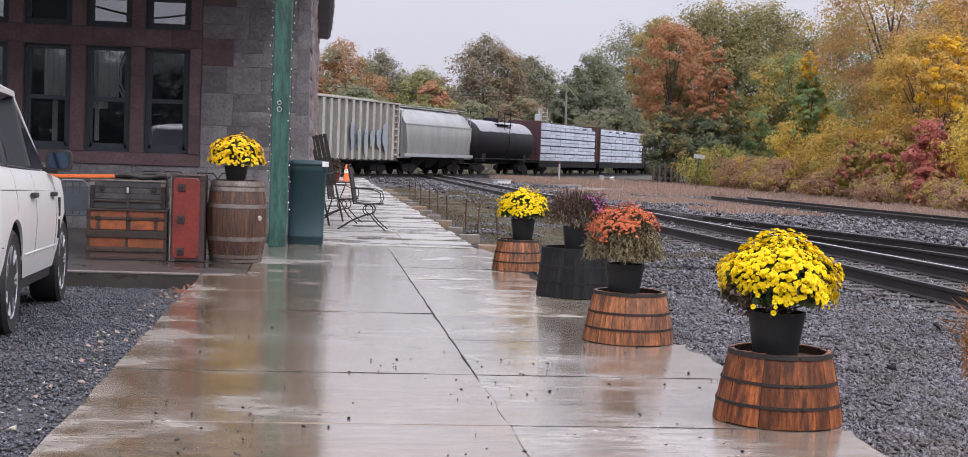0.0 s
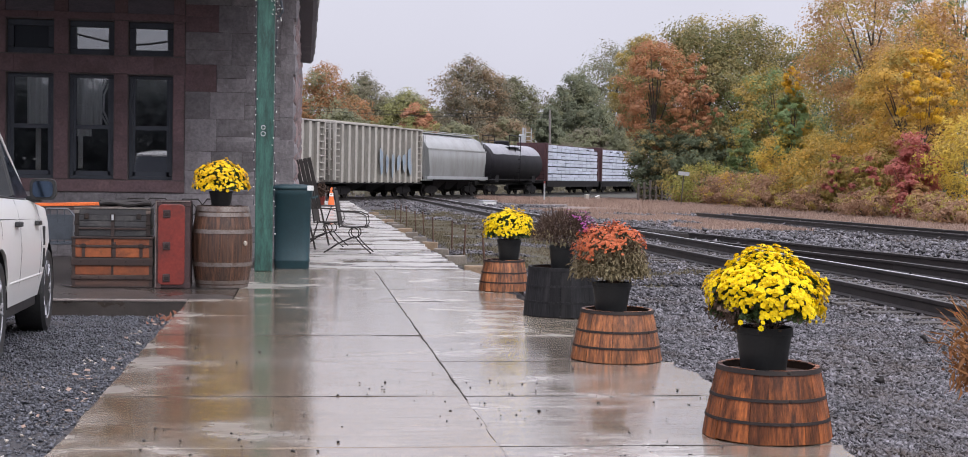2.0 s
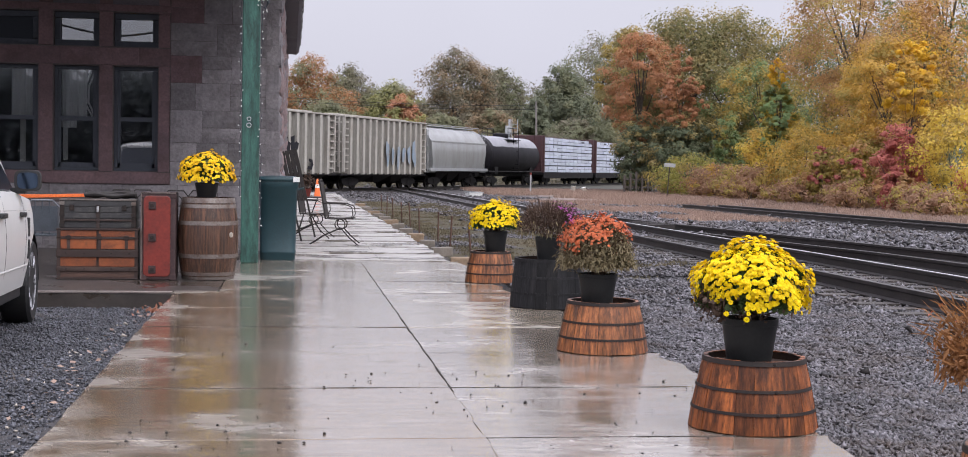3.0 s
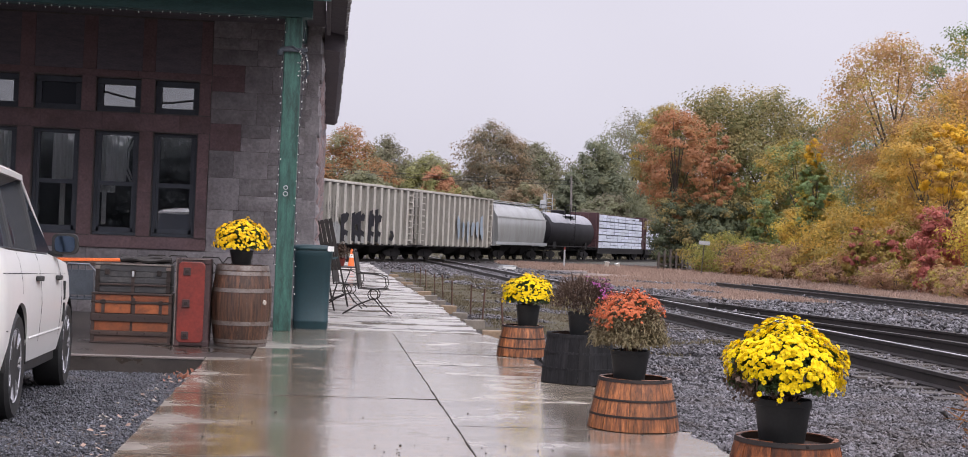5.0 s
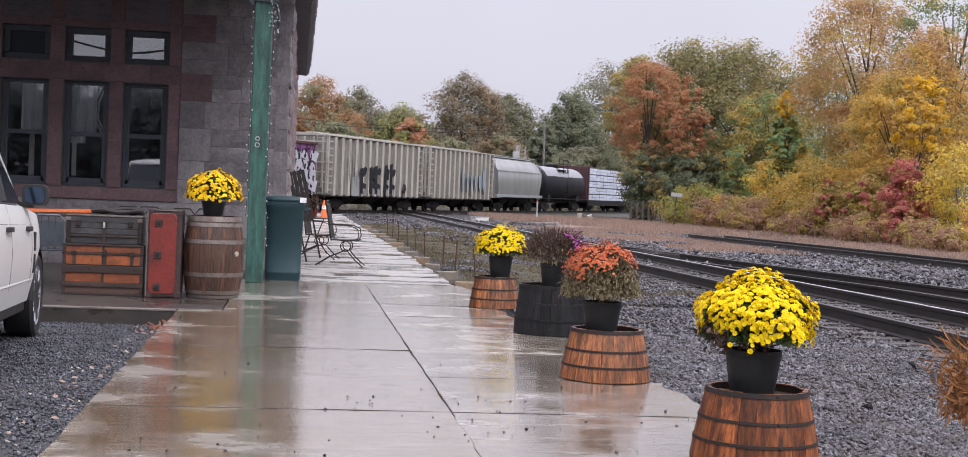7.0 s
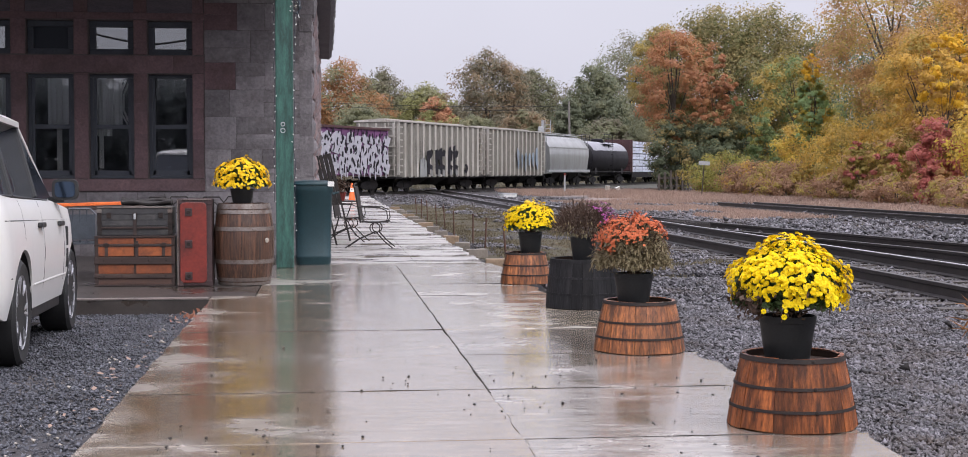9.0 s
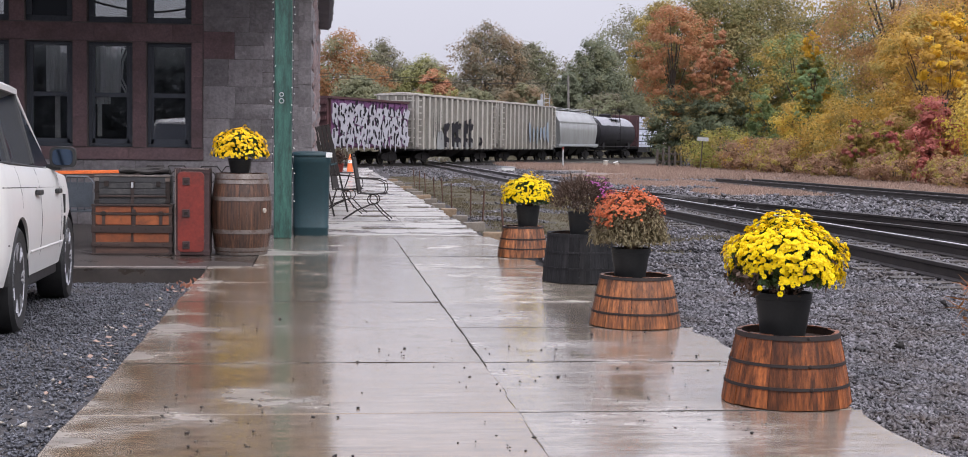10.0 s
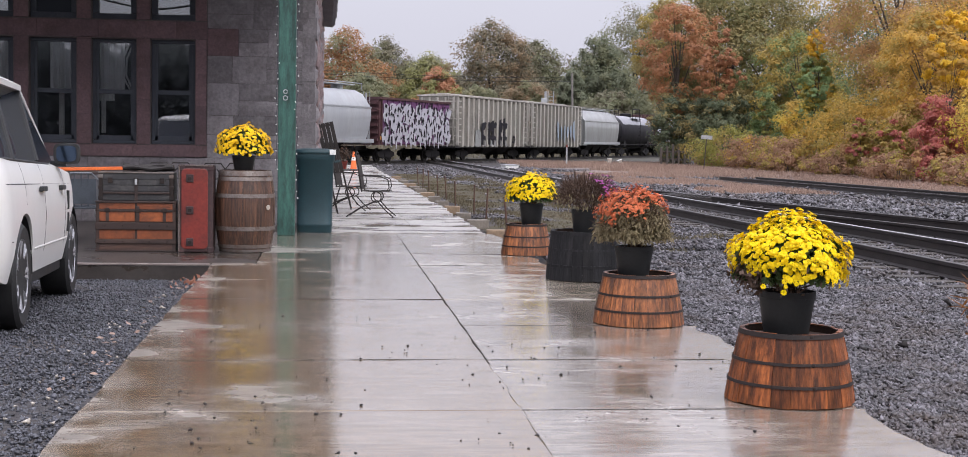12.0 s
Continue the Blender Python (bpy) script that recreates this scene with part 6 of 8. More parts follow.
    for k, (x, y, h, rx, lm, sec, lab) in enumerate((
            (25.0, 100.5, 5.8, 1.9, L_DARK, (L_DULL, 0.4), "dark green undergrowth below the maple"),
            (27.0, 98.2, 5.8, 1.9, L_DARK, (L_DULL, 0.4), "dark green undergrowth below the maple"),
            (29.3, 98.5, 6.2, 2.1, L_DARK, (L_DULL, 0.4), "dark green undergrowth below the maple"),
            (25.7, 90, 2.7, 2.4, L_LIME, (L_OLIVE, 0.4), "yellow-green shrub at the wood's edge"),
            (27.1, 86, 5.3, 0.95, L_GREEN, (L_LIME, 0.3), "upright green shrub at the wood's edge"),
            (25.6, 83, 2.1, 2.2, L_BRUSH, (L_GOLD, 0.3), "olive shrub with yellowing leaves"),
            (28.2, 80, 5.3, 2.25, L_YELLOW, (L_GOLD, 0.6), "tall golden yellow shrub"),
            (25.2, 76, 2.0, 2.1, L_BRUSH, (L_OLIVE, 0.5), "rusty brown shrub beside the siding"),
            (27.4, 73, 4.2, 2.4, L_OLIVE, (L_GOLD, 0.8), "golden olive shrub beside the siding"),
            (26.0, 66, 3.0, 1.6, L_BROWN, (L_OLIVE, 0.5), "bronze shrub with olive leaves"),
            (27.4, 64, 3.7, 1.9, L_OLIVE, (L_BROWN, 0.6), "olive brown shrub beside the siding"),
            (25.2, 56.5, 3.7, 1.05, L_RED, (L_RED, 0.4), "crimson shrub beside the siding"),
            (24.5, 55.2, 1.7, 0.8, L_RED, (L_BROWN, 0.4), "low crimson shrub beside the siding"),
            (25.5, 62.2, 2.7, 0.6, L_OLIVE, (L_RED, 0.5), "small olive shrub with crimson leaves"),
            (24.9, 64.6, 3.0, 0.5, L_OLIVE, (L_RED, 0.35), "small olive shrub with crimson leaves"),
            (26.9, 55, 4.6, 2.0, L_YELLOW, (L_OLIVE, 0.5), "bright yellow shrub beside the siding"),
            (26.0, 49.5, 2.4, 1.7, L_YELLOW, (L_RED, 0.4), "yellow and red shrub beside the siding"),
            (28.6, 50, 5.0, 2.4, L_YELLOW, (L_GOLD, 0.6), "bright yellow shrub beside the siding"))):
        shrub(lab, x, y, h, rx, lm, k, 150 if lm is L_DARK else 75, 62, 0.14 if lm is not L_DARK else 0.18, sec)
    for k in range(22):
        y = 48 + 2.1 * k + (k % 3) * 0.6
        x = 23.2 + 0.045 * (y - 48) + (k % 4) * 0.45
        shrub("low rusty brown brush at the wood's edge", x, y, 0.9 + 0.12 * (k % 5), 1.1, L_BRUSH, 60 + k, 40, 40, 0.12, (L_OLIVE, 0.3))
    # distant tree line to close the view
    rng = np.random.default_rng(9)
    n = 900
    c = np.stack([rng.uniform(-110, 190, n), rng.uniform(225, 300, n), rng.uniform(0.5, 13, n)], 1)
    pts = np.repeat(c, 30, 0) + rng.normal(size=(n * 30, 3)) * (2.2, 2.2, 1.5)
    v, f = scatter(pts, SMALL_LEAVES, TRIANGLE, 0.95 * rng.uniform(0.6, 1.3, len(pts)), rng)
    tagged(new("far_woods", np_mesh("far_woods", v, f, L_HAZE)), "hazy olive tree line in the distance", "woods", kind="stuff")
    n = 620
    c = np.stack([rng.uniform(-12, 62, n), rng.uniform(134, 162, n), rng.uniform(-0.3, 1.5, n)], 1)
    c[:, 1] = TRAIN_A[1] + (c[:, 0] - TRAIN_A[0]) * TRAIN_U[1] / TRAIN_U[0] + rng.uniform(9, 24, n)
    pts = np.repeat(c, 24, 0) + rng.normal(size=(n * 24, 3)) * (1.2, 1.0, 0.35)
    v, f = scatter(pts, SMALL_LEAVES, TRIANGLE, 0.45 * rng.uniform(0.6, 1.3, len(pts)), rng)
    tagged(new("far_scrub", np_mesh("far_scrub", v, f, F_DARK)), "low dark brush beyond the train's track", "brush", kind="stuff")
    n = 500
    c = np.stack([rng.uniform(36, 80, n), rng.uniform(55, 150, n), rng.uniform(0.3, 10, n)], 1)
    c = c[c[:, 0] > 34 + 0.02 * c[:, 1]]
    pts = np.repeat(c, 36, 0) + rng.normal(size=(len(c) * 36, 3)) * (1.3, 1.3, 1.0)
    v, f = scatter(pts, SMALL_LEAVES, TRIANGLE, 0.45 * rng.uniform(0.6, 1.3, len(pts)), rng)
    tagged(new("wood_interior", np_mesh("wood_interior", v, f, L_DARK)), "dense dark foliage deep in the wood", "woods", kind="stuff")


# ---------------------------------------------------------------- planters on the walk
M_OAK = mat("oak_stave_stained", (0.34, 0.119, 0.0357), (0.1275, 0.0425, 0.017), rough=0.36, scale=5, bump=0.004, bscale=26, stretch=(5, 5, 0.5), rnd=0.5, dirt=(0.04, 0.018, 0.012), dscale=1.7, damt=0.9, grain=(6, (6, 6, 0.3), 0.3, 1.35))
M_OAKWET = mat("oak_stave_soaked", (0.31, 0.092, 0.024), (0.095, 0.028, 0.011), rough=0.42, spec=0.3, scale=5, bump=0.004, bscale=26, stretch=(5, 5, 0.5), rnd=0.5, dirt=(0.03, 0.014, 0.01), dscale=1.7, damt=0.9, grain=(6, (6, 6, 0.3), 0.3, 1.35))
M_OAKOLD = mat("oak_stave_weathered", (0.122, 0.054, 0.029), (0.038, 0.021, 0.0155), rough=0.42, scale=4, bump=0.004, bscale=26, stretch=(5, 5, 0.5), rnd=0.5, dirt=(0.05, 0.032, 0.025), dscale=2.4, damt=0.7, grain=(9, (6, 6, 0.35), 0.4, 1.25))
M_HOOP = mat("hoop_iron_black", (0.016, 0.013, 0.012), (0.032, 0.02, 0.016), rough=0.55, metal=0.1, spec=0.3, scale=8, bscale=60, bump=0.001)
M_HOOPGREY = mat("hoop_galvanised", (0.2295, 0.1997, 0.1827), (0.136, 0.1105, 0.09775), rough=0.45, metal=0.5, scale=6, bscale=60, dirt=(0.12, 0.065, 0.04), dscale=6, damt=0.6)
M_BLACKTUB = mat("black_painted_stave", (0.017, 0.0162, 0.018), (0.009, 0.0088, 0.0098), spec=0.22, rough=0.6, scale=5, bump=0.003, bscale=26, stretch=(5, 5, 0.6), rnd=0.35, dirt=(0.03, 0.027, 0.027), dscale=2.2, damt=0.5, grain=(9, (6, 6, 0.4), 0.5, 1.3))
M_POT = mat("black_nursery_plastic", (0.018, 0.019, 0.02), (0.013, 0.0135, 0.014), spec=0.3, rough=0.42, scale=5, bscale=60)
M_PEAT = mat("potting_soil", (0.035, 0.025, 0.018), (0.02, 0.015, 0.012), rough=0.95, scale=20, bump=0.01)
L_MUM = leaf_mat("mum_leaves", [(0.035, 0.055, 0.02), (0.055, 0.085, 0.03), (0.09, 0.11, 0.04)], 0.25)
L_MUMDRY = leaf_mat("mum_leaves_withered", [(0.156, 0.124, 0.072), (0.208, 0.169, 0.098), (0.130, 0.140, 0.068)], 0.2)
L_MUMRUST = leaf_mat("mum_rusty_growth", [(0.15, 0.075, 0.032), (0.25, 0.115, 0.045), (0.32, 0.15, 0.06), (0.11, 0.085, 0.04)], 0.2)
L_MUMBROWN = leaf_mat("mum_dead_growth", [(0.060, 0.041, 0.032), (0.094, 0.061, 0.045), (0.056, 0.051, 0.032)], 0.2)
P_YELLOW = leaf_mat("petals_yellow", [(0.78, 0.54, 0.004), (0.88, 0.66, 0.006), (0.92, 0.74, 0.012)], 0.2)
P_GOLD = leaf_mat("petals_golden", [(0.78, 0.48, 0.01), (0.86, 0.58, 0.015), (0.88, 0.66, 0.03)], 0.2)
P_ORANGE = leaf_mat("petals_burnt_orange", [(0.40, 0.095, 0.04), (0.57, 0.155, 0.065), (0.64, 0.205, 0.09), (0.35, 0.12, 0.055)], 0.2)
P_PURPLE = leaf_mat("petals_purple", [(0.22, 0.05, 0.17), (0.36, 0.08, 0.28), (0.45, 0.16, 0.36)], 0.2)


def staves(t, prof, n, mt, thick=0.022, seed=1):
    """A ring of staves following profile (z -> radius), each a part."""
    a = 2 * math.pi / n
    g = Geo()
    half = a / 2 * 0.985
    rings = []
    for r, z in prof:
        ring = []
        for k in range(3):
            th = -half + half * k
            ring.append((r * math.cos(th), r * math.sin(th), z))
        for k in range(3):
            th = half - half * k
            ring.append(((r - thick) * math.cos(th), (r - thick) * math.sin(th), z))
        rings.append(ring)
    me = g.loft(rings).mesh("stave", mt)
    rng = random.Random(seed)
    for i in range(n):
        part("stave", me, mt, t, at=pose(0, 0, rng.uniform(-0.003, 0.002), 0, 0, math.degrees(a * i) + rng.uniform(-0.3, 0.3)) @ Matrix.Translation((rng.uniform(-0.002, 0.002), 0, 0)))


def hoop(t, r0, r1, z0, z1, mt):
    part("hoop", Geo().lathe([(r0 + 0.001, z0), (r0 + 0.006, z0), (r1 + 0.006, z1), (r1 + 0.001, z1)], 40, close=False), mt, t, smooth=True)
    # rivet at the lap
    part("rivet", Geo().lathe([(0.0, 0.0), (0.012, 0.001), (0.008, 0.005), (0.0, 0.006)], 8, pose(0, -(r0 + r1) / 2 - 0.004, (z0 + z1) / 2, 90)), mt, t)


def half_barrel(x, y, d=0.68, h=0.37, mt=M_OAK, turn=0, label="half whiskey barrel of stained oak staves and black hoops"):
    """An upside-down half barrel, wide at its foot."""
    t = thing("half_barrel", label, "barrel", pose(x, y, 0.006, 0, 0, turn), "half barrels along the walk")
    R = d / 2
    r = lambda z: R * (1 - (0.13 if mt is M_BLACKTUB else 0.22) * (z / h) ** 1.2)
    prof = [(r(z), z) for z in (0, h * 0.25, h * 0.5, h * 0.75, h)]
    staves(t, prof, 21, mt, seed=int(x * 100))
    iron = M_HOOP
    for z0, z1 in ((0.26 * h, 0.302 * h), (0.57 * h, 0.612 * h), (0.935 * h, 1.0 * h)) if mt is not M_BLACKTUB else ():
        hoop(t, r(z0), r(z1), z0, z1, iron)
    if mt is M_BLACKTUB:
        for z0, z1 in ((0.27 * h, 0.315 * h), (0.60 * h, 0.645 * h), (0.93 * h, 1.0 * h)):
            hoop(t, r(z0), r(z1), z0, z1, mt)
    # thin liner and head, coloured dark for the shade inside the rim
    part("lining", Geo().lathe([(r(h) - 0.026, h - 0.055), (r(h) - 0.0225, h - 0.055), (r(h) - 0.0225, h - 0.004), (r(h) - 0.026, h - 0.004)], 40, close=False), M_OAKDARK, t, "inside of the rim coloured dark for shade", smooth=True)
    part("head", Geo().lathe([(0.0, h - 0.06), (r(h) - 0.023, h - 0.06), (r(h) - 0.023, h - 0.04), (0.0, h - 0.038)], 32), M_BLACKTUB if mt is M_BLACKTUB else M_OAKDARK, t, "barrel head coloured dark for shade, set below the rim")
    return t


M_OAKDARK = mat("oak_inside_shaded", (0.04, 0.022, 0.015), (0.025, 0.015, 0.011), rough=0.7, spec=0.2, scale=6, bump=0.002, stretch=(1, 8, 1))

def bloom_shape():
    """A daisy-like head: two rings of petals round a raised centre, as triangles."""
    v, f = [], []
    for ring, (n, r0, r1, z0, z1, w) in enumerate(((9, 0.12, 0.52, 0.02, -0.02, 0.36), (7, 0.08, 0.36, 0.08, 0.16, 0.32))):
        for i in range(n):
            a = 2 * math.pi * (i + 0.5 * ring) / n
            c, s = math.cos(a), math.sin(a)
            k = len(v)
            tip, mid = r1, (r0 + r1) * 0.55
            v += [(r0 * c, r0 * s, z0), (mid * c + w * 0.42 * s, mid * s - w * 0.42 * c, (z0 + z1) / 2 + 0.05), (tip * c, tip * s, z1), (mid * c - w * 0.42 * s, mid * s + w * 0.42 * c, (z0 + z1) / 2 + 0.05)]
            f.append((k, k + 1, k + 2, k + 3))
    k = len(v)
    v += [(0.1, 0, 0.12), (0, 0.1, 0.12), (-0.1, 0, 0.12), (0, -0.1, 0.12)]
    f.append((k, k + 1, k + 2, k + 3))
    return np.array(v), f


BLOOM_V, BLOOM_F = bloom_shape()


def blooms_on(rng, pts, normals, size):
    """Flower heads at pts that face along normals."""
    n = len(pts)
    z = normals / np.linalg.norm(normals, axis=1, keepdims=True)
    ref = np.where(np.abs(z[:, 2:3]) < 0.9, np.array([[0, 0, 1.0]]), np.array([[1.0, 0, 0]]))
    x = np.cross(ref, z)
    x /= np.linalg.norm(x, axis=1, keepdims=True)
    y = np.cross(z, x)
    a = rng.uniform(0, 2 * np.pi, n)[:, None]
    x, y = x * np.cos(a) + y * np.sin(a), -x * np.sin(a) + y * np.cos(a)
    s = size * rng.uniform(0.75, 1.2, n)[:, None, None]
    v = (BLOOM_V[None, :, 0:1] * x[:, None] + BLOOM_V[None, :, 1:2] * y[:, None] + BLOOM_V[None, :, 2:3] * z[:, None]) * s + pts[:, None]
    k = len(BLOOM_V)
    f = (np.array(BLOOM_F)[None] + (np.arange(n) * k)[:, None, None]).reshape(-1, 4)
    return v.reshape(-1, 3), f


def blades(points, ways, length, width, rng):
    """Narrow tapering leaves or twigs that start at points and run along ways: vertices and faces of one joined mesh."""
    n = len(points)
    d = ways / (np.linalg.norm(ways, axis=1, keepdims=True) + 1e-9)
    side = np.cross(d, rng.normal(size=(n, 3)))
    side /= np.linalg.norm(side, axis=1, keepdims=True) + 1e-9
    ln, w = np.asarray(length).reshape(n, 1), width * rng.uniform(0.6, 1.3, (n, 1))
    mid = points + d * ln * 0.45 + rng.normal(0, 0.08, (n, 3)) * ln
    v = np.stack([points, mid + side * w, points + d * ln, mid - side * w], 1).reshape(-1, 3)
    return v, np.arange(n * 4).reshape(-1, 4)


def potted_mum(label, x, y, z, pot_h, pot_r, r, h, petals, seed, sprays=110, heads=7, size=0.045, foliage=None, cover=(-0.1, 1.0), side=None, dense=2600,
               low=0.0, leaf=0.05, sprigs=0, around=(0, 2 * math.pi), skirt=-0.3, lean=0.0, twigs=0, droop=0, dry=None, gather=0.15):
    """A chrysanthemum in a nursery pot: uneven dome of foliage from the pot's rim, sprays of flower heads over it, twigs and hanging dead leaves."""
    rng = np.random.default_rng(seed)
    t = thing("potted_mum", label, "potted plant", pose(x, y, z, 0, 0, 0), "potted mums")
    pr = pot_r
    prof = [(pr * 0.74, 0.0), (pr * 0.76, 0.006), (pr * 0.965, pot_h * 0.86), (pr * 0.985, pot_h * 0.87), (pr * 1.0, pot_h * 0.985), (pr * 1.0, pot_h), (pr * 0.95, pot_h), (pr * 0.93, pot_h * 0.88)]
    part("pot", Geo().lathe(prof, 36, close=False), M_POT, t, "ribbed black plastic nursery pot", smooth=True)
    part("soil", Geo().lathe([(0.0, pot_h * 0.86), (pr * 0.93, pot_h * 0.86), (pr * 0.8, pot_h * 0.9), (0.0, pot_h * 0.92)], 20), M_PEAT, t)
    zc = pot_h + low
    ph = rng.uniform(0, 6.28, 5)

    def dome(d):
        az = np.arctan2(d[:, 1], d[:, 0])
        return 1 + 0.06 * np.sin(3 * az + ph[0]) + 0.05 * np.sin(5 * az + ph[1] + 3 * d[:, 2]) + 0.05 * np.sin(8 * d[:, 2] + ph[2])

    def sphere(count, zmin, zmax):
        u = rng.uniform(zmin, zmax, count)
        a = rng.uniform(0, 2 * np.pi, count)
        q = np.sqrt(np.maximum(0, 1 - u * u))
        return np.stack([q * np.cos(a), q * np.sin(a), u], 1)

    def place(d, rad):
        up = d[:, 2] * np.where(d[:, 2] < 0, 0.7, 1.0)
        return np.stack([d[:, 0] * r * rad + lean * np.clip(d[:, 2], 0, 1) * rad, d[:, 1] * r * rad, zc + up * h * rad], 1)

    # leaves through the dome
    d = sphere(dense, skirt, 1.0)
    pts = place(d, rng.uniform(0.2, 0.97, dense) ** 0.5 * dome(d) * 0.97)
    v, f = scatter(pts, LEAVES, QUAD, leaf * rng.uniform(0.6, 1.3, len(pts)), rng)
    part("foliage", np_mesh("foliage", v, f, foliage or L_MUM), None, t)
    loose = []
    for _ in range(sprigs):      # ragged sprigs that hang out of the dome's skirt
        a, q = rng.uniform(*around), r * rng.uniform(0.6, 0.98)
        c = np.array((q * math.cos(a), q * math.sin(a), zc + h * rng.uniform(-0.22, 0.12)))
        loose.append(c + rng.normal(size=(60, 3)) * (0.026, 0.026, 0.03))
    if loose:
        q = np.concatenate(loose)
        v, f = scatter(q, LEAVES, QUAD, leaf * rng.uniform(0.5, 1.2, len(q)), rng)
        part("withered_growth", np_mesh("withered_growth", v, f, dry or L_MUMDRY), None, t, "ragged brown-green withered growth", kind="stuff")
    if twigs:      # bare twigs standing out all round
        d = sphere(twigs, 0.0, 1.0)
        p = place(d, rng.uniform(0.55, 0.95, twigs) * dome(d))
        v, f = blades(p, d + (0, 0, 0.4) + rng.normal(0, 0.3, d.shape), r * rng.uniform(0.15, 0.42, twigs), 0.0035, rng)
        part("twig_mass", np_mesh("twig_mass", v, f, dry or L_MUMBROWN), None, t, "thin dry brown twigs", kind="stuff")
    if droop:      # dead leaves hanging from the lower half
        d = sphere(droop, -0.25, 0.45)
        p = place(d, rng.uniform(0.7, 1.03, droop) * dome(d))
        v, f = blades(p, d * (0.35, 0.35, 0.0) + (0, 0, -1.0) + rng.normal(0, 0.25, d.shape), rng.uniform(0.025, 0.07, droop), 0.006, rng)
        part("hanging_leaves", np_mesh("hanging_leaves", v, f, dry or L_MUMDRY), None, t, "limp hanging dead leaves", kind="stuff")
    g = Geo()
    for i in range(22):
        e = pts[rng.integers(0, dense)]
        g.tube([(rng.normal(0, 0.03), rng.normal(0, 0.03), pot_h * 0.9), (e[0] * 0.5, e[1] * 0.5, (pot_h + e[2]) / 2), tuple(e)], [0.005, 0.004, 0.002], 4)
    part("stem_mass", g, L_MUMBROWN, t, kind="stuff")
    # flower heads in sprays, each spray at a height of its own
    c = sphere(sprays * 6, *cover)
    if side is not None:
        c = c[[bool(np.dot(q, side[:3]) > side[3] + rng.normal(0, 0.1)) for q in c]]
    keep = []
    for i in range(len(c)):
        if len(keep) < sprays and all(np.dot(c[i], c[j]) < 1 - 0.5 * (gather * 1.05) ** 2 for j in keep):
            keep.append(i)
    c = c[keep]
    lift = np.repeat(rng.uniform(0.91, 1.11, len(c)), heads)
    d = np.repeat(c, heads, 0) + rng.normal(0, gather * 0.62, (len(c) * heads, 3))
    d /= np.linalg.norm(d, axis=1, keepdims=True)
    ok = rng.uniform(0, 1, len(d)) > 0.03 + 0.4 * np.clip(0.2 - d[:, 2], 0, 0.5) / 0.5
    d, lift = d[ok], lift[ok]
    pts = place(d, dome(d) * lift * rng.uniform(0.97, 1.03, len(d)))
    nrm = np.stack([d[:, 0] / r, d[:, 1] / r, d[:, 2] / h + 1.0], 1) + rng.normal(0, 0.7, (len(d), 3))
    v, f = blooms_on(rng, pts, nrm, size)
    part("bloom_mass", np_mesh("bloom_mass", v, f, petals), None, t, kind="stuff")
    return t


def build_planters():
    half_barrel(2.45, 7.25, mt=M_OAKWET, turn=4, label="rain-darkened half whiskey barrel with black hoops")
    potted_mum("bright yellow mum in full bloom in a black pot", 2.412, 7.22, 0.326, 0.255, 0.150, 0.29, 0.288, P_YELLOW, 3, 185, 18, 0.0285, cover=(-0.12, 1.0), side=(0.26, 0.05, 0.94, 0.0),
               low=0.105, dense=7500, leaf=0.034, sprigs=9, around=(2.6, 4.7), skirt=-0.28, lean=0.0, droop=160, dry=L_MUMBROWN, gather=0.165)
    half_barrel(2.32, 10.35, turn=37)
    potted_mum("fading burnt-orange mum, withered below, in a black pot", 2.27, 10.33, 0.336, 0.24, 0.146, 0.275, 0.31, P_ORANGE, 5, 130, 20, 0.021, L_MUMDRY, cover=(0.12, 1.0), side=(-0.16, 0.16, 0.97, 0.47),
               low=0.115, dense=5200, leaf=0.024, sprigs=20, skirt=-0.42, twigs=500, droop=900, gather=0.14)
    half_barrel(2.5, 13.65, 0.74, 0.47, M_BLACKTUB, 61, "half barrel painted matt black with black hoops")
    potted_mum("mostly withered mum with a few purple blooms", 2.495, 13.6, 0.425, 0.26, 0.135, 0.32, 0.25, P_PURPLE, 8, 24, 9, 0.025, L_MUMBROWN, cover=(0.05, 1.0), side=(0.8, -0.1, 0.55, 0.66),
               low=0.07, dense=2300, leaf=0.026, skirt=-0.2, twigs=1500, droop=260, gather=0.16)
    half_barrel(2.34, 16.55, 0.6, 0.36, turn=85)
    potted_mum("small bright yellow mum in a black pot", 2.39, 16.52, 0.33, 0.275, 0.143, 0.295, 0.27, P_YELLOW, 11, 120, 11, 0.031, cover=(0.0, 1.0), low=0.08, dense=3600, leaf=0.034, skirt=-0.3, gather=0.17)
    half_barrel(2.69, 4.75, turn=22)
    potted_mum("withered brown-orange mum in a black pot", 2.69, 4.75, 0.336, 0.24, 0.158, 0.37, 0.33, P_ORANGE, 13, 12, 4, 0.022, L_MUMRUST, cover=(0.0, 1.0), low=0.1, dense=11000, leaf=0.02, sprigs=24, twigs=900, droop=500, dry=L_MUMRUST)


# ---------------------------------------------------------------- porch things
M_REDCASE = mat("red_lacquer_case", (0.205, 0.0275, 0.0185), (0.125, 0.019, 0.0145), rough=0.4, scale=3, bump=0.002, bscale=30, dirt=(0.05, 0.018, 0.014), dscale=4, damt=0.6)
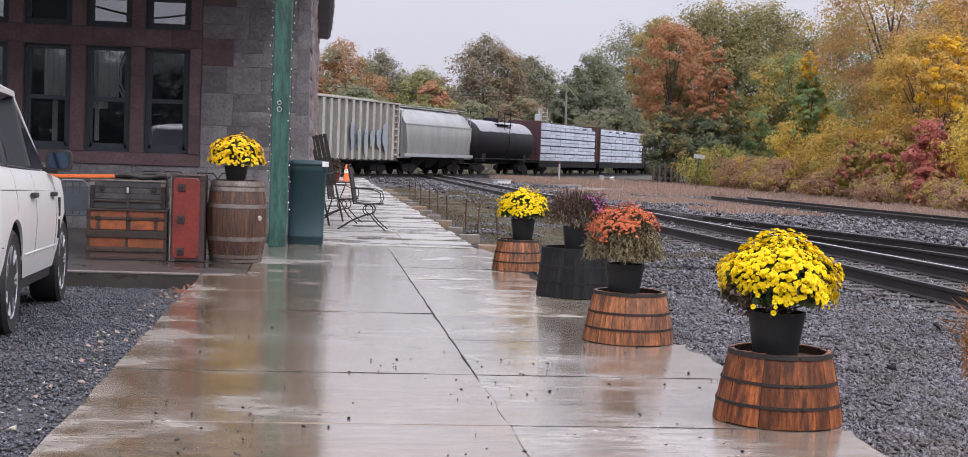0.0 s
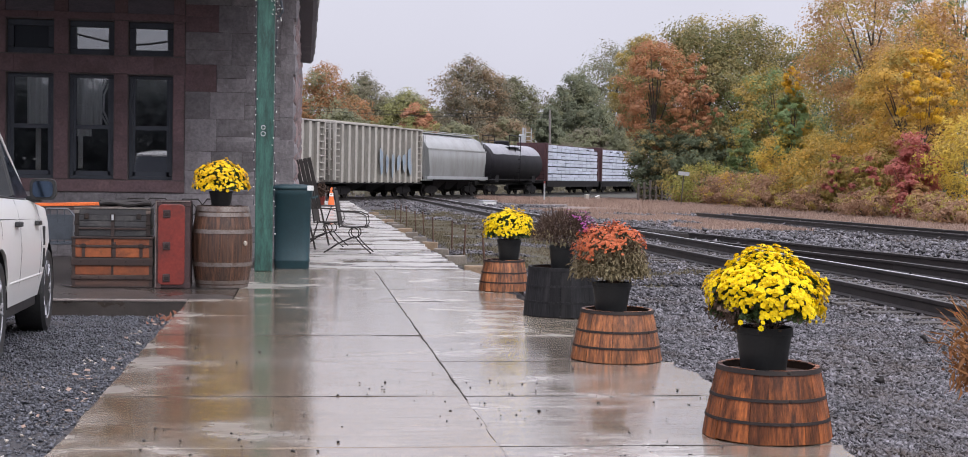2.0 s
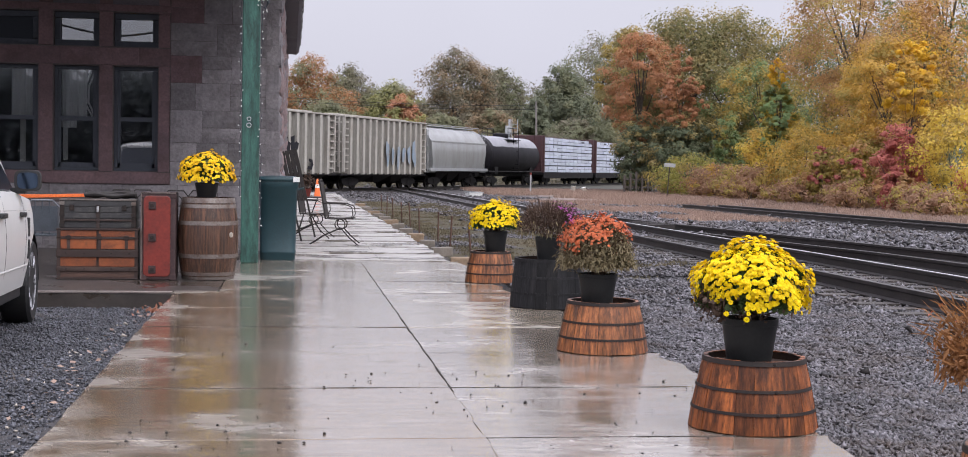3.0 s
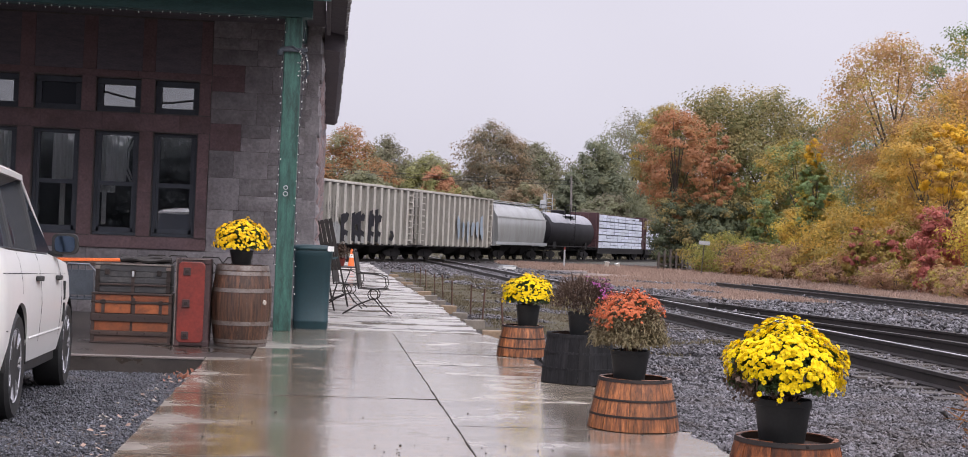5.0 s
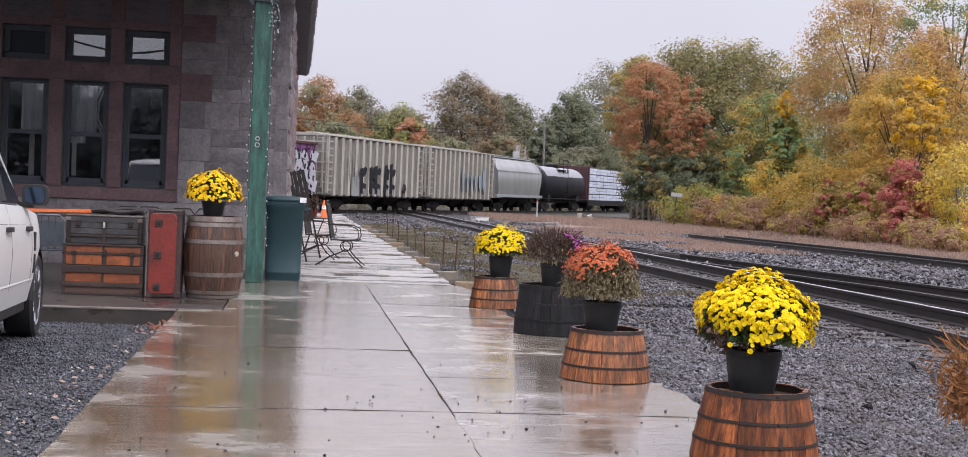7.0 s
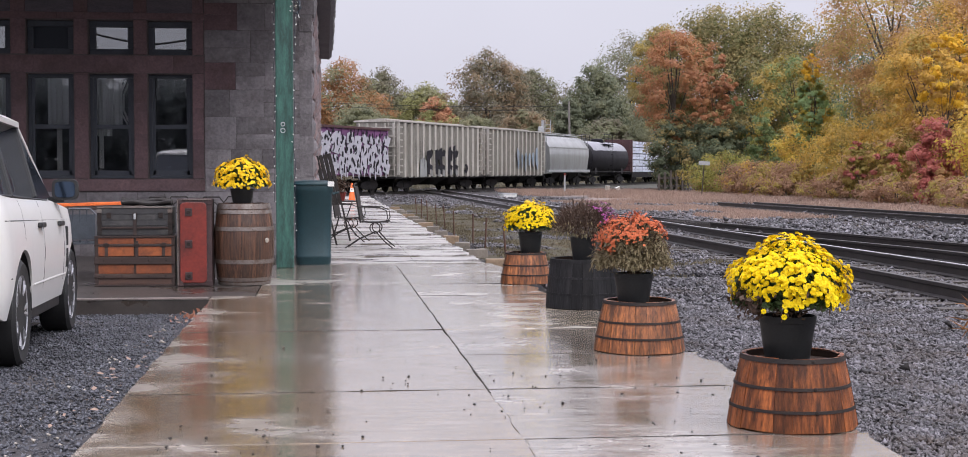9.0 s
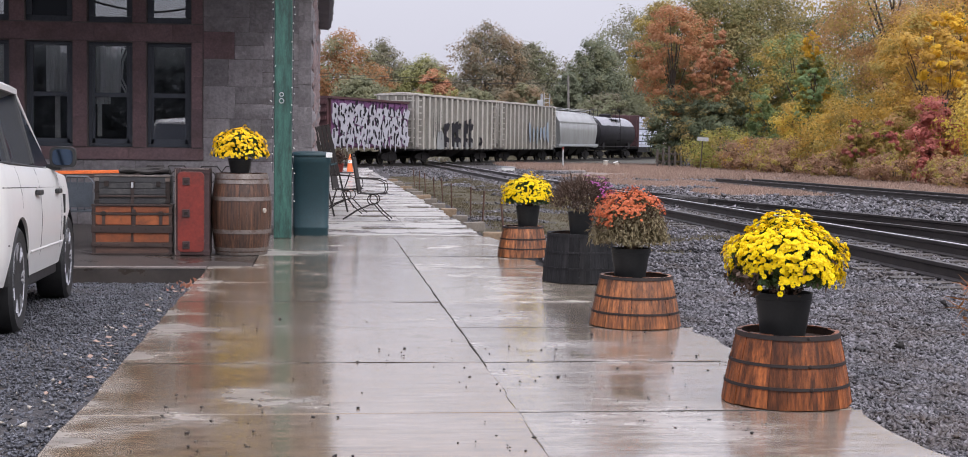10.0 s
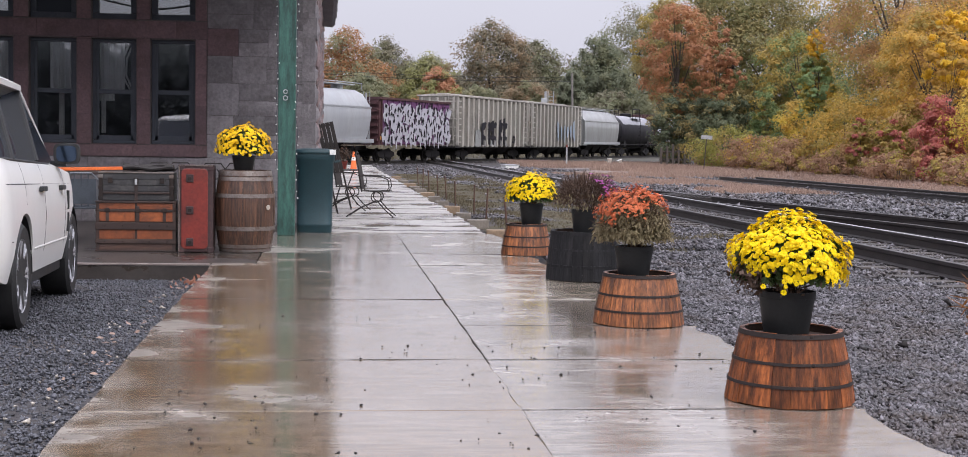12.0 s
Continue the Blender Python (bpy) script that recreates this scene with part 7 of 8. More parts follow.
M_TRUNKPANEL = mat("orange_trunk_panel", (0.276, 0.0782, 0.02576), (0.1288, 0.0368, 0.01656), rough=0.4, scale=4, bump=0.002, bscale=30, rnd=0.2, dirt=(0.06, 0.026, 0.018), dscale=5, damt=0.95)
M_TRUNKBASE = mat("brown_trunk_panel", (0.084, 0.042, 0.0294), (0.049, 0.0252, 0.0196), rough=0.5, scale=4, bump=0.002, bscale=30, stretch=(1, 4, 6), dirt=(0.05, 0.03, 0.025), dscale=5, damt=0.7)
M_CASEEDGE = mat("case_edge_leather", (0.0432, 0.0204, 0.0204), (0.0252, 0.0132, 0.0144), rough=0.55, scale=5, bump=0.003, bscale=40, dirt=(0.12, 0.06, 0.05), dscale=6, damt=0.4)
M_TRUNKDARK = mat("dark_trunk_wood", (0.0348, 0.018, 0.0138), (0.0198, 0.0114, 0.0096), rough=0.5, scale=4, bump=0.002, bscale=30, stretch=(1, 4, 4), dirt=(0.1, 0.06, 0.045))
M_TRUNKGREY = mat("grey_worn_trunk", (0.0345, 0.033, 0.0345), (0.01875, 0.018, 0.0195), rough=0.5, scale=4, bump=0.002, bscale=30, rnd=0.2, dirt=(0.16, 0.15, 0.14), dscale=4, damt=0.4)
M_BINGREEN = mat("green_bin_plastic", (0.006, 0.034, 0.044), (0.004, 0.026, 0.034), rough=0.48, scale=2, bscale=60, bump=0.0006)
M_WIRE = mat("black_wrought_iron", (0.022, 0.02, 0.02), (0.032, 0.026, 0.024), rough=0.55, spec=0.3, scale=9)
M_CONE = mat("traffic_cone_orange", (0.75, 0.16, 0.03), (0.62, 0.12, 0.025), rough=0.5, scale=5)
M_WHITE = mat("white_paint", (0.75, 0.75, 0.74), (0.62, 0.62, 0.6), rough=0.5, scale=5)


def build_keg():
    t = thing("wine_barrel", "upright old oak barrel with grey hoops", "barrel", pose(-0.95, 16.8, 0, 0, 0, 20))
    H = 0.945
    r = lambda z: 0.348 - 0.055 * ((z - H / 2) / (H / 2)) ** 2
    staves(t, [(r(z), z) for z in [H * i / 8 for i in range(9)]], 24, M_OAKOLD, 0.024, 4)
    for a, b in ((0.002, 0.034), (0.048, 0.088), (0.25, 0.298), (0.63, 0.676), (0.825, 0.868), (0.884, 0.94)):
        hoop(t, r(a), r(b), a, b, M_HOOPGREY)
    part("head", Geo().lathe([(0.0, H - 0.04), (r(H) - 0.022, H - 0.04), (r(H) - 0.022, H - 0.016), (0, H - 0.015)], 32), M_OAKOLD, t)
    part("bung", Geo().lathe([(0.0, 0.0), (0.03, 0.0), (0.027, 0.012), (0.0, 0.014)], 14, pose(0.178, -0.303, 0.52, 90, 0, 30.4)), M_KERB, t, "pale bung plug")
    potted_mum("golden yellow mum in a dark pot on the barrel", -0.97, 16.78, 0.945, 0.17, 0.14, 0.30, 0.27, P_GOLD, 17, 85, 9, 0.040, cover=(-0.2, 1.0), low=0.08, dense=3600, leaf=0.04, gather=0.2)


def rounded_panel(x0, z0, x1, z1, r, y0, y1, n=5):
    """A flat board with rounded corners that faces -y."""
    pts = []
    for cx, cz, a0 in ((x1 - r, z0 + r, -90), (x1 - r, z1 - r, 0), (x0 + r, z1 - r, 90), (x0 + r, z0 + r, 180)):
        pts += [(cx + r * math.cos(radians(a0 + 90 * k / n)), cz + r * math.sin(radians(a0 + 90 * k / n))) for k in range(n + 1)]
    inner = [(x + (0.006 if x < (x0 + x1) / 2 else -0.006), z + (0.006 if z < (z0 + z1) / 2 else -0.006)) for x, z in pts]
    return Geo().loft([[(x, y1, z) for x, z in reversed(pts)], [(x, y0 + 0.004, z) for x, z in reversed(pts)], [(x, y0, z) for x, z in reversed(inner)]])


def build_trunks():
    # orange-panelled steamer trunk: worn bands between dark battens, straps and hardware over them
    t = thing("steamer_trunk", "worn orange-brown steamer trunk with dark battens", "trunk", pose(-2.62, 16.55, 0), "stacked trunks")
    w, d, h = 0.90, 0.5, 0.575
    part("body", Geo().box(0.012, 0.014, 0.0, w - 0.012, d, h - 0.006), M_TRUNKDARK, t, bevel=0.01)
    for a, b in ((0.145, 0.25), (0.345, 0.455), (0.485, 0.555)):
        for u, v in ((0.035, 0.485), (0.515, 0.965)):
            part("panel", Geo().box(w * u, 0.004, a, w * v, 0.02, b), M_TRUNKPANEL, t, "scuffed orange panel", bevel=0.004)
    part("base_panel", Geo().box(0.03, 0.004, 0.02, w - 0.03, 0.02, 0.09), M_TRUNKBASE, t, "dull brown lower panel", bevel=0.004)
    for z0, z1, o in ((0.0, 0.018, -0.01), (0.092, 0.143, -0.012), (0.252, 0.334, -0.014), (0.458, 0.482, -0.006), (0.557, 0.58, -0.01)):
        part("batten", Geo().box(-0.006, o, z0, w + 0.006, 0.022, z1), M_TRUNKDARK, t, bevel=0.005)
    for x in (0.0, w - 0.04):
        part("edge_band", Geo().box(x, -0.006, 0.02, x + 0.04, 0.018, h - 0.02), M_TRUNKDARK, t, bevel=0.004)
    for x, z0, z1 in ((0.13, 0.34, 0.50), (0.47, 0.33, 0.52), (0.77, 0.34, 0.50)):
        part("strap", Geo().box(x - 0.018, -0.008, z0, x + 0.018, 0.003, z1), M_TRUNKDARK, t, bevel=0.003)
        part("clasp", Geo().box(x - 0.032, -0.016, 0.452, x + 0.032, -0.0085, 0.492), M_HOOP, t, "dark iron clasp", bevel=0.004)
    for x in (0.1, 0.3, 0.6, 0.8):
        for z in (0.117, 0.293):
            part("stud", Geo().lathe([(0.0, 0.0), (0.011, 0.001), (0.007, 0.006), (0.0, 0.007)], 8, pose(x, -0.0125, z, 90)), M_HOOP, t)
    part("handle", Geo().tube([(w + 0.01, d * 0.35, h * 0.45), (w + 0.04, d * 0.4, h * 0.5), (w + 0.04, d * 0.6, h * 0.5), (w + 0.01, d * 0.65, h * 0.45)], 0.009, 6), M_TRUNKDARK, t)
    # flat grey trunk on top of it: pale metal rim, lid seam, three latches, iron corners
    g = thing("grey_trunk", "worn grey trunk with metal corners atop another", "trunk", pose(-2.585, 16.57, 0.582), "stacked trunks")
    w, d, h = 0.83, 0.46, 0.325
    part("body", Geo().box(0.0, 0.012, 0.0, w, d, 0.086), M_TRUNKGREY, g, bevel=0.008)
    part("lid", Geo().box(0.0, 0.008, 0.09, w, d, h), M_TRUNKGREY, g, bevel=0.008)
    for k in range(3):
        part("board", Geo().box(0.04, 0.0, 0.112 + 0.066 * k, w - 0.04, 0.0085, 0.172 + 0.066 * k), M_TRUNKGREY, g, "grey weathered lid board", bevel=0.003)
    part("seam_band", Geo().box(-0.004, -0.006, 0.078, w + 0.004, 0.02, 0.1), M_TRUNKDARK, g, bevel=0.004)
    part("metal_rim", Geo().box(-0.01, -0.008, h - 0.012, w + 0.01, 0.03, h + 0.006), M_HOOPGREY, g, "worn pale metal rim", bevel=0.004)
    for x in (0.0, w - 0.036):
        part("corner_guard", Geo().box(x - 0.006, -0.01, 0.0, x + 0.042, 0.03, h - 0.014), M_HOOP, g, "black iron corner", bevel=0.005)
        for z in (0.03, 0.15, 0.28):
            part("rivet_plate", Geo().box(x - 0.01, -0.016, z - 0.02, x + 0.046, -0.0105, z + 0.02), M_HOOPGREY if z > 0.2 else M_HOOP, g, bevel=0.003)
    for x in (0.125, 0.415, 0.705):
        part("latch", Geo().box(x - 0.026, -0.016, 0.2, x + 0.026, -0.001, 0.262), M_HOOP, g, "black iron latch", bevel=0.006)
    part("strap", Geo().box(0.395, -0.012, 0.0, 0.435, -0.0065, 0.198), M_TRUNKDARK, g, bevel=0.003)
    part("hasp", Geo().box(0.402, -0.028, 0.185, 0.428, -0.0165, 0.25), M_LIGHTGREY, g, "pale metal hasp", bevel=0.004)
    # a limp dark bundle lying along the grey trunk's lid
    b = thing("cloth_bundle", "limp dark cloth bundle lying on the grey trunk", "bundle", pose(-2.36, 16.9, 0.915))
    for k in range(3):
        pts = [(0.064 * i, 0.05 * k - 0.05 + 0.02 * math.sin(i * 1.3 + k), 0.036 + 0.02 * (k == 1) + 0.012 * math.sin(i * 0.9 + 2 * k)) for i in range(10)]
        part("fold", Geo().tube(pts, [0.016 + 0.018 * abs(math.sin(i * 0.8 + 1.1 * k + 0.5)) for i in range(10)], 8), M_WIRE, b, smooth=True)
    # red case on its end: dark leather edges round a rounded red board, three latches
    t = thing("upright_case", "tall scuffed red case with dark edges standing on end", "case", pose(-1.685, 16.5, 0))
    w, d, h = 0.39, 0.36, 1.0
    part("body", Geo().box(0, 0, 0, w, d, h), M_CASEEDGE, t, "dark purple-brown leather edge", bevel=0.02)
    part("panel", rounded_panel(0.03, 0.04, w - 0.062, h - 0.04, 0.05, -0.012, 0.002), M_REDCASE, t, "scuffed red lacquered board")
    part("lip", Geo().tube([(0.004, -0.004, 0.01), (0.004, -0.004, h - 0.01), (w - 0.004, -0.004, h - 0.008)], 0.009, 6), M_HOOPGREY, t, "worn metal lip")
    for z in (0.12, 0.485, 0.85):
        k = part("latch", Geo().box(0.085, -0.026, z - 0.045, 0.168, -0.0125, z + 0.045), M_CASEEDGE, t, "dull brown latch", bevel=0.008)
        part("catch", Geo().box(0.105, -0.034, z - 0.018, 0.148, -0.0265, z + 0.018), M_HOOP, k, bevel=0.004)
    for x, z in ((0.0, 0.0), (w - 0.06, 0.0), (0.0, h - 0.06), (w - 0.06, h - 0.06)):
        part("corner_guard", Geo().box(x - 0.006, -0.008, z - 0.003, x + 0.066, 0.05, z + 0.064), M_CASEEDGE, t, bevel=0.008)


def build_bin():
    t = thing("trash_bin", "dark green plastic trash bin beside the post", "bin", pose(-0.175, 20.2, 0))
    t.scale = (1.08, 1.08, 0.99)
    def ring(half, z, n=28):
        """A rounded square."""
        pts = []
        for i in range(n):
            c, q = math.cos(2 * math.pi * i / n), math.sin(2 * math.pi * i / n)
            pts.append((half * math.copysign(abs(c) ** 0.42, c), half * math.copysign(abs(q) ** 0.42, q), z))
        return pts

    part("body", Geo().loft([ring(0.245 * k, z) for z, k in ((0.0, 0.9), (0.02, 0.93), (0.09, 0.935), (0.1, 0.955), (0.13, 0.955), (0.14, 0.935), (1.0, 1.0), (1.02, 1.05), (1.1, 1.06), (1.12, 1.05))]), M_BINGREEN, t, smooth=True)
    part("lid", Geo().loft([ring(0.245 * k, z) for z, k in ((1.121, 1.09), (1.13, 1.11), (1.15, 1.11), (1.172, 1.05), (1.186, 0.85), (1.192, 0.5))]), M_BINGREEN, t, smooth=True)
    part("liner_edge", Geo().box(0.19, -0.262, 1.11, 0.272, -0.255, 1.18), M_WHITE, t, "white scrap of liner at the rim")
    part("handle", Geo().tube([(0.25, -0.15, 1.0), (0.32, -0.14, 1.02), (0.32, 0.14, 1.02), (0.25, 0.15, 1.0)], 0.014, 6), M_BINGREEN, t)


def build_things():
    build_planters()
    build_keg()
    build_trunks()
    build_bin()


# ---------------------------------------------------------------- parked car
M_CARWHITE = mat("white_car_paint", (0.76, 0.75, 0.73), (0.72, 0.71, 0.69), rough=0.34, scale=1.2, bscale=20, coat=0.45, dirt=(0.6, 0.57, 0.5), dscale=1.5, damt=0.05, speck=(0.985, 1.01))
M_CARGLASS = glass_mat("tinted_car_glass", (0.026, 0.031, 0.043), 0.03, 0.0, 1.48, 0.2)
M_CARBLACK = mat("black_trim_plastic", (0.02, 0.02, 0.021), (0.014, 0.014, 0.015), rough=0.5, scale=9)
M_TYRE = mat("wet_tyre_rubber", (0.018, 0.018, 0.019), (0.012, 0.012, 0.013), rough=0.55, scale=9, bump=0.002, bscale=50)
M_ALLOY = mat("silver_alloy", (0.40, 0.40, 0.42), (0.30, 0.30, 0.32), rough=0.35, metal=0.45, scale=9)
M_TAIL = mat("clear_pink_lamp_lens", (0.30, 0.235, 0.24), (0.38, 0.33, 0.335), rough=0.12, scale=9, coat=0.6)
M_MIRROR = bpy.data.materials.new("mirror_glass")
M_MIRROR.use_nodes = True
_b = M_MIRROR.node_tree.nodes["Principled BSDF"]
_b.inputs["Base Color"].default_value, _b.inputs["Metallic"].default_value, _b.inputs["Roughness"].default_value = (0.15, 0.205, 0.29, 1), 1.0, 0.08

REAR_X, FRONT_X, WHEEL_R = -1.38, 1.5, 0.378


def car_half(x):
    w = 0.972
    if x < -1.9:
        w -= 0.17 * ((-1.9 - x) / 0.55) ** 2.2
    if x > 1.3:
        w -= 0.3 * ((x - 1.3) / 1.15) ** 1.9
    return w


def car_y(x, z):
    p = [(0.25, 0.9), (0.36, 0.945), (0.55, 0.985), (0.78, 1.0), (0.98, 0.985), (1.11, 0.955), (1.2, 0.915)]
    for (z0, a), (z1, b) in zip(p, p[1:]):
        if z <= z1:
            return car_half(x) * (a + (b - a) * max(0, (z - z0) / (z1 - z0)))
    return car_half(x) * p[-1][1]


def car_belt(x):
    return 1.21 - 0.012 * (x + 2.4) - 0.06 * min(1, max(0, x - 0.5) / 1.0) - 0.13 * max(0, (x - 1.3) / 1.15) ** 2


def build_car():
    p_rear, p_front = Vector((-2.13, 10.28, lot_z(10.28))), Vector((-2.29, 13.13, lot_z(13.13)))
    ax = (p_front - p_rear).normalized()
    left = Vector((0, 0, 1)).cross(ax).normalized()
    up = ax.cross(left)
    origin = p_rear - ax * REAR_X + left * 0.95
    m = Matrix(((ax.x, left.x, up.x, origin.x), (ax.y, left.y, up.y, origin.y), (ax.z, left.z, up.z, origin.z), (0, 0, 0, 1)))
    car = thing("parked_car", "white four-door off-road car parked on gravel", "car", m)
    rings = []
    n = 84
    for i in range(n + 1):
        x = -2.45 + 4.95 * i / n
        zb = 0.36
        for c in (REAR_X, FRONT_X):
            d = abs(x - c)
            if d < 0.46:
                zb = max(zb, 0.36 + math.sqrt(0.46 ** 2 - d * d))
        if x < -1.95:
            zb = 0.36 + 0.1 * (-1.95 - x) / 0.5
        bt = car_belt(x)
        zs = [zb + (bt - zb) * k for k in (0, 0.06, 0.2, 0.4, 0.6, 0.78, 0.9, 1.0)]
        right = [(x, -car_y(x, z), z) for z in zs]
        crown = [(x, -car_half(x) * 0.7, bt + 0.03), (x, 0, bt + 0.05), (x, car_half(x) * 0.7, bt + 0.03)]
        rings.append(right + crown + [(a, -b, c) for a, b, c in reversed(right)])
    part("body", Geo().loft(rings), M_CARWHITE, car, smooth=True)
    # cabin glass and roof
    rings = []
    for z, xr, xf, y in ((1.19, -2.34, 1.02, 0.885), (1.32, -2.3, 0.82, 0.85), (1.5, -2.24, 0.55, 0.795), (1.68, -2.17, 0.32, 0.74), (1.77, -2.13, 0.2, 0.71)):
        c = 0.16
        rings.append([(xr, -y + c, z), (xr + c, -y, z), (xf - 0.35, -y, z), (xf - 0.05, -y * 0.86, z), (xf, -y * 0.5, z), (xf, y * 0.5, z), (xf - 0.05, y * 0.86, z), (xf - 0.35, y, z), (xr + c, y, z), (xr, y - c, z)])
    part("cabin_glass", Geo().loft(rings), M_CARGLASS, car, "dark tinted window glass", smooth=True)
    rings = []
    for z, g in ((1.745, 0.035), (1.79, 0.03), (1.83, -0.05), (1.855, -0.22), (1.862, -0.5)):
        xr, xf, y, c = -2.16 - g, 0.21 + g * (1.0 if g > 0 else 2.4), 0.72 + g, 0.16
        rings.append([(xr, -y + c, z), (xr + c, -y, z), (xf - 0.4, -y, z), (xf - 0.1, -y * 0.9, z), (xf, -y * 0.5, z), (xf, y * 0.5, z), (xf - 0.1, y * 0.9, z), (xf - 0.4, y, z), (xr + c, y, z), (xr, y - c, z)])
    part("roof", Geo().loft(rings), M_CARWHITE, car, smooth=True)
    for x0, x1 in ((-1.45, -1.33), (-0.3, -0.2)):      # door pillars
        for s in (-1, 1):
            part("pillar", Geo().tube([(x0, s * 0.885, 1.2), (x0 + (x1 - x0) * 0.5, s * 0.803, 1.48), (x1, s * 0.722, 1.76)], 0.022, 6), M_CARBLACK, car)
    for s in (-1, 1):
        part("windscreen_pillar", Geo().tube([(0.9, s * 0.845, 1.17), (0.62, s * 0.785, 1.4), (0.14, s * 0.695, 1.76)], 0.013, 8), M_CARWHITE, car, smooth=True)
        for x in (REAR_X, FRONT_X):
            m = Matrix.Translation((x, s * 0.8, 0.36)) @ Matrix.Rotation(math.pi / 2, 4, "X")
            part("arch_liner", Geo().lathe([(0.447, -0.15), (0.452, -0.15), (0.452, 0.15), (0.447, 0.15)], 24, m, 0.0, math.pi, False), M_CARBLACK, car)
    part("window_trim", Geo().tube([(x, -car_y(x, 1.2) - 0.002, car_belt(x) - 0.002) for x in (-2.1, -1.4, -0.7, 0.0, 0.7)], 0.011, 6), M_CARBLACK, car)
    # seams, handles, vent, mouldings
    for x in (-0.34, 0.86, -1.28):
        z0 = 0.5 if x > -1 else 0.88
        part("door_seam", Geo().tube([(x, -car_y(x, z0 + (1.17 - z0) * k / 16) + 0.0005, z0 + (1.17 - z0) * k / 16) for k in range(17)], 0.0016, 5), M_CARBLACK, car)
    part("waist_line", Geo().tube([(-2.2 + 0.2 * i, -car_y(-2.2 + 0.2 * i, 1.03) + 0.0005, 1.03 - 0.001 * i) for i in range(20)], 0.004, 5), M_CARBLACK, car)
    for a, b in ((REAR_X + 0.5, FRONT_X - 0.5),):
        part("side_moulding", Geo().loft([[(x, -car_y(x, 0.55) - 0.001, 0.556), (x, -car_y(x, 0.55) - 0.006, 0.551), (x, -car_y(x, 0.55) - 0.006, 0.542), (x, -car_y(x, 0.55) + 0.003, 0.536)] for x in (a, a + 0.6, a + 1.2, b)]), M_CARWHITE, car)
    for x in (-0.52, 0.62):
        h = part("door_handle", Geo().box(x - 0.11, -car_y(x, 0.98) - 0.034, 0.965, x + 0.11, -car_y(x, 0.98) + 0.002, 1.005), M_CARBLACK, car, "dark grey door handle", bevel=0.01)
        part("handle_recess", Geo().lathe([(0.0, 0.0), (0.05, 0.001), (0.045, 0.003), (0.0, 0.004)], 14, pose(x, -car_y(x, 0.98) + 0.001, 0.985, 90)), M_CARWHITE, h)
    for k in range(2):
        part("wing_vent", Geo().box(1.0, -car_y(1.0, 0.8) - 0.01, 0.6 + 0.19 * k, 1.045, -car_y(1.0, 0.8) + 0.02, 0.765 + 0.19 * k), M_CARBLACK, car, bevel=0.006)
    part("sill", Geo().box(REAR_X + 0.46, -0.9, 0.27, FRONT_X - 0.46, 0.9, 0.362), M_CARBLACK, car, bevel=0.02)
    part("underbody", Geo().box(-2.2, -0.72, 0.3, 2.2, 0.72, 0.5), M_CARBLACK, car)
    for s in (-1, 1):
        part("wheel_well", Geo().box(REAR_X - 0.45, s * 0.72 - 0.06, 0.42, REAR_X + 0.45, s * 0.72 + 0.06, 0.9), M_CARBLACK, car)
        part("wheel_well", Geo().box(FRONT_X - 0.45, s * 0.72 - 0.06, 0.42, FRONT_X + 0.45, s * 0.72 + 0.06, 0.9), M_CARBLACK, car)
    rings = []
    for x in (-2.45, -2.42, -2.38, -2.33, -2.28):
        o = [(x, -car_y(x, z) - 0.008, z) for z in (0.78, 0.86, 0.96, 1.06)]
        rings.append(o + [(x, b + 0.05, c) for _, b, c in reversed(o)])
    t = part("tail_lamp", Geo().loft(rings), M_TAIL, car, "clear pinkish grey tail lamp", smooth=True)
    part("lamp_divider", Geo().tube([(x, -car_y(x, 0.92) - 0.009, 0.92) for x in (-2.44, -2.36, -2.28)], 0.006, 5), M_CARWHITE, t)
    part("bumper_seam", Geo().tube([(-2.47, -0.4, 0.66), (-2.42, -0.72, 0.66), (-2.3, -0.885, 0.66), (-1.9, -0.965, 0.64)], 0.005, 5), M_CARBLACK, car)
    def oval(k, x, w, h):
        """A rounded oblong across the car at x."""
        return [(x, -1.0 + w * math.copysign(abs(math.cos(a)) ** 0.5, math.cos(a)) * k, 1.27 + h * math.copysign(abs(math.sin(a)) ** 0.5, math.sin(a)) * k) for a in [2 * math.pi * i / 24 for i in range(24)]]

    mir = part("door_mirror", Geo().loft([oval(1.0, 0.66, 0.108, 0.088), oval(1.03, 0.70, 0.108, 0.088), oval(0.92, 0.78, 0.108, 0.088), oval(0.45, 0.83, 0.108, 0.088)]), M_CARBLACK, car, "black door mirror", smooth=True)
    part("mirror_glass", Geo().loft([oval(0.8, 0.652, 0.104, 0.085), oval(0.8, 0.6585, 0.104, 0.085)]), M_MIRROR, mir, "blue-tinted mirror glass")
    part("mirror_arm", Geo().box(0.68, -0.98, 1.16, 0.76, -0.86, 1.21), M_CARBLACK, mir)
    # wheels
    tyre = Geo().lathe([(0.25, -0.11), (0.345, -0.128), (WHEEL_R, -0.1), (WHEEL_R, 0.1), (0.345, 0.128), (0.25, 0.11)], 40).mesh("tyre", M_TYRE, True)
    g = Geo().lathe([(0.215, 0.02), (0.235, 0.06), (0.255, 0.112), (0.262, 0.118), (0.262, 0.1), (0.25, 0.0)], 40, close=False)
    g.lathe([(0.0, 0.085), (0.05, 0.09), (0.065, 0.08), (0.07, 0.05)], 20, close=False)
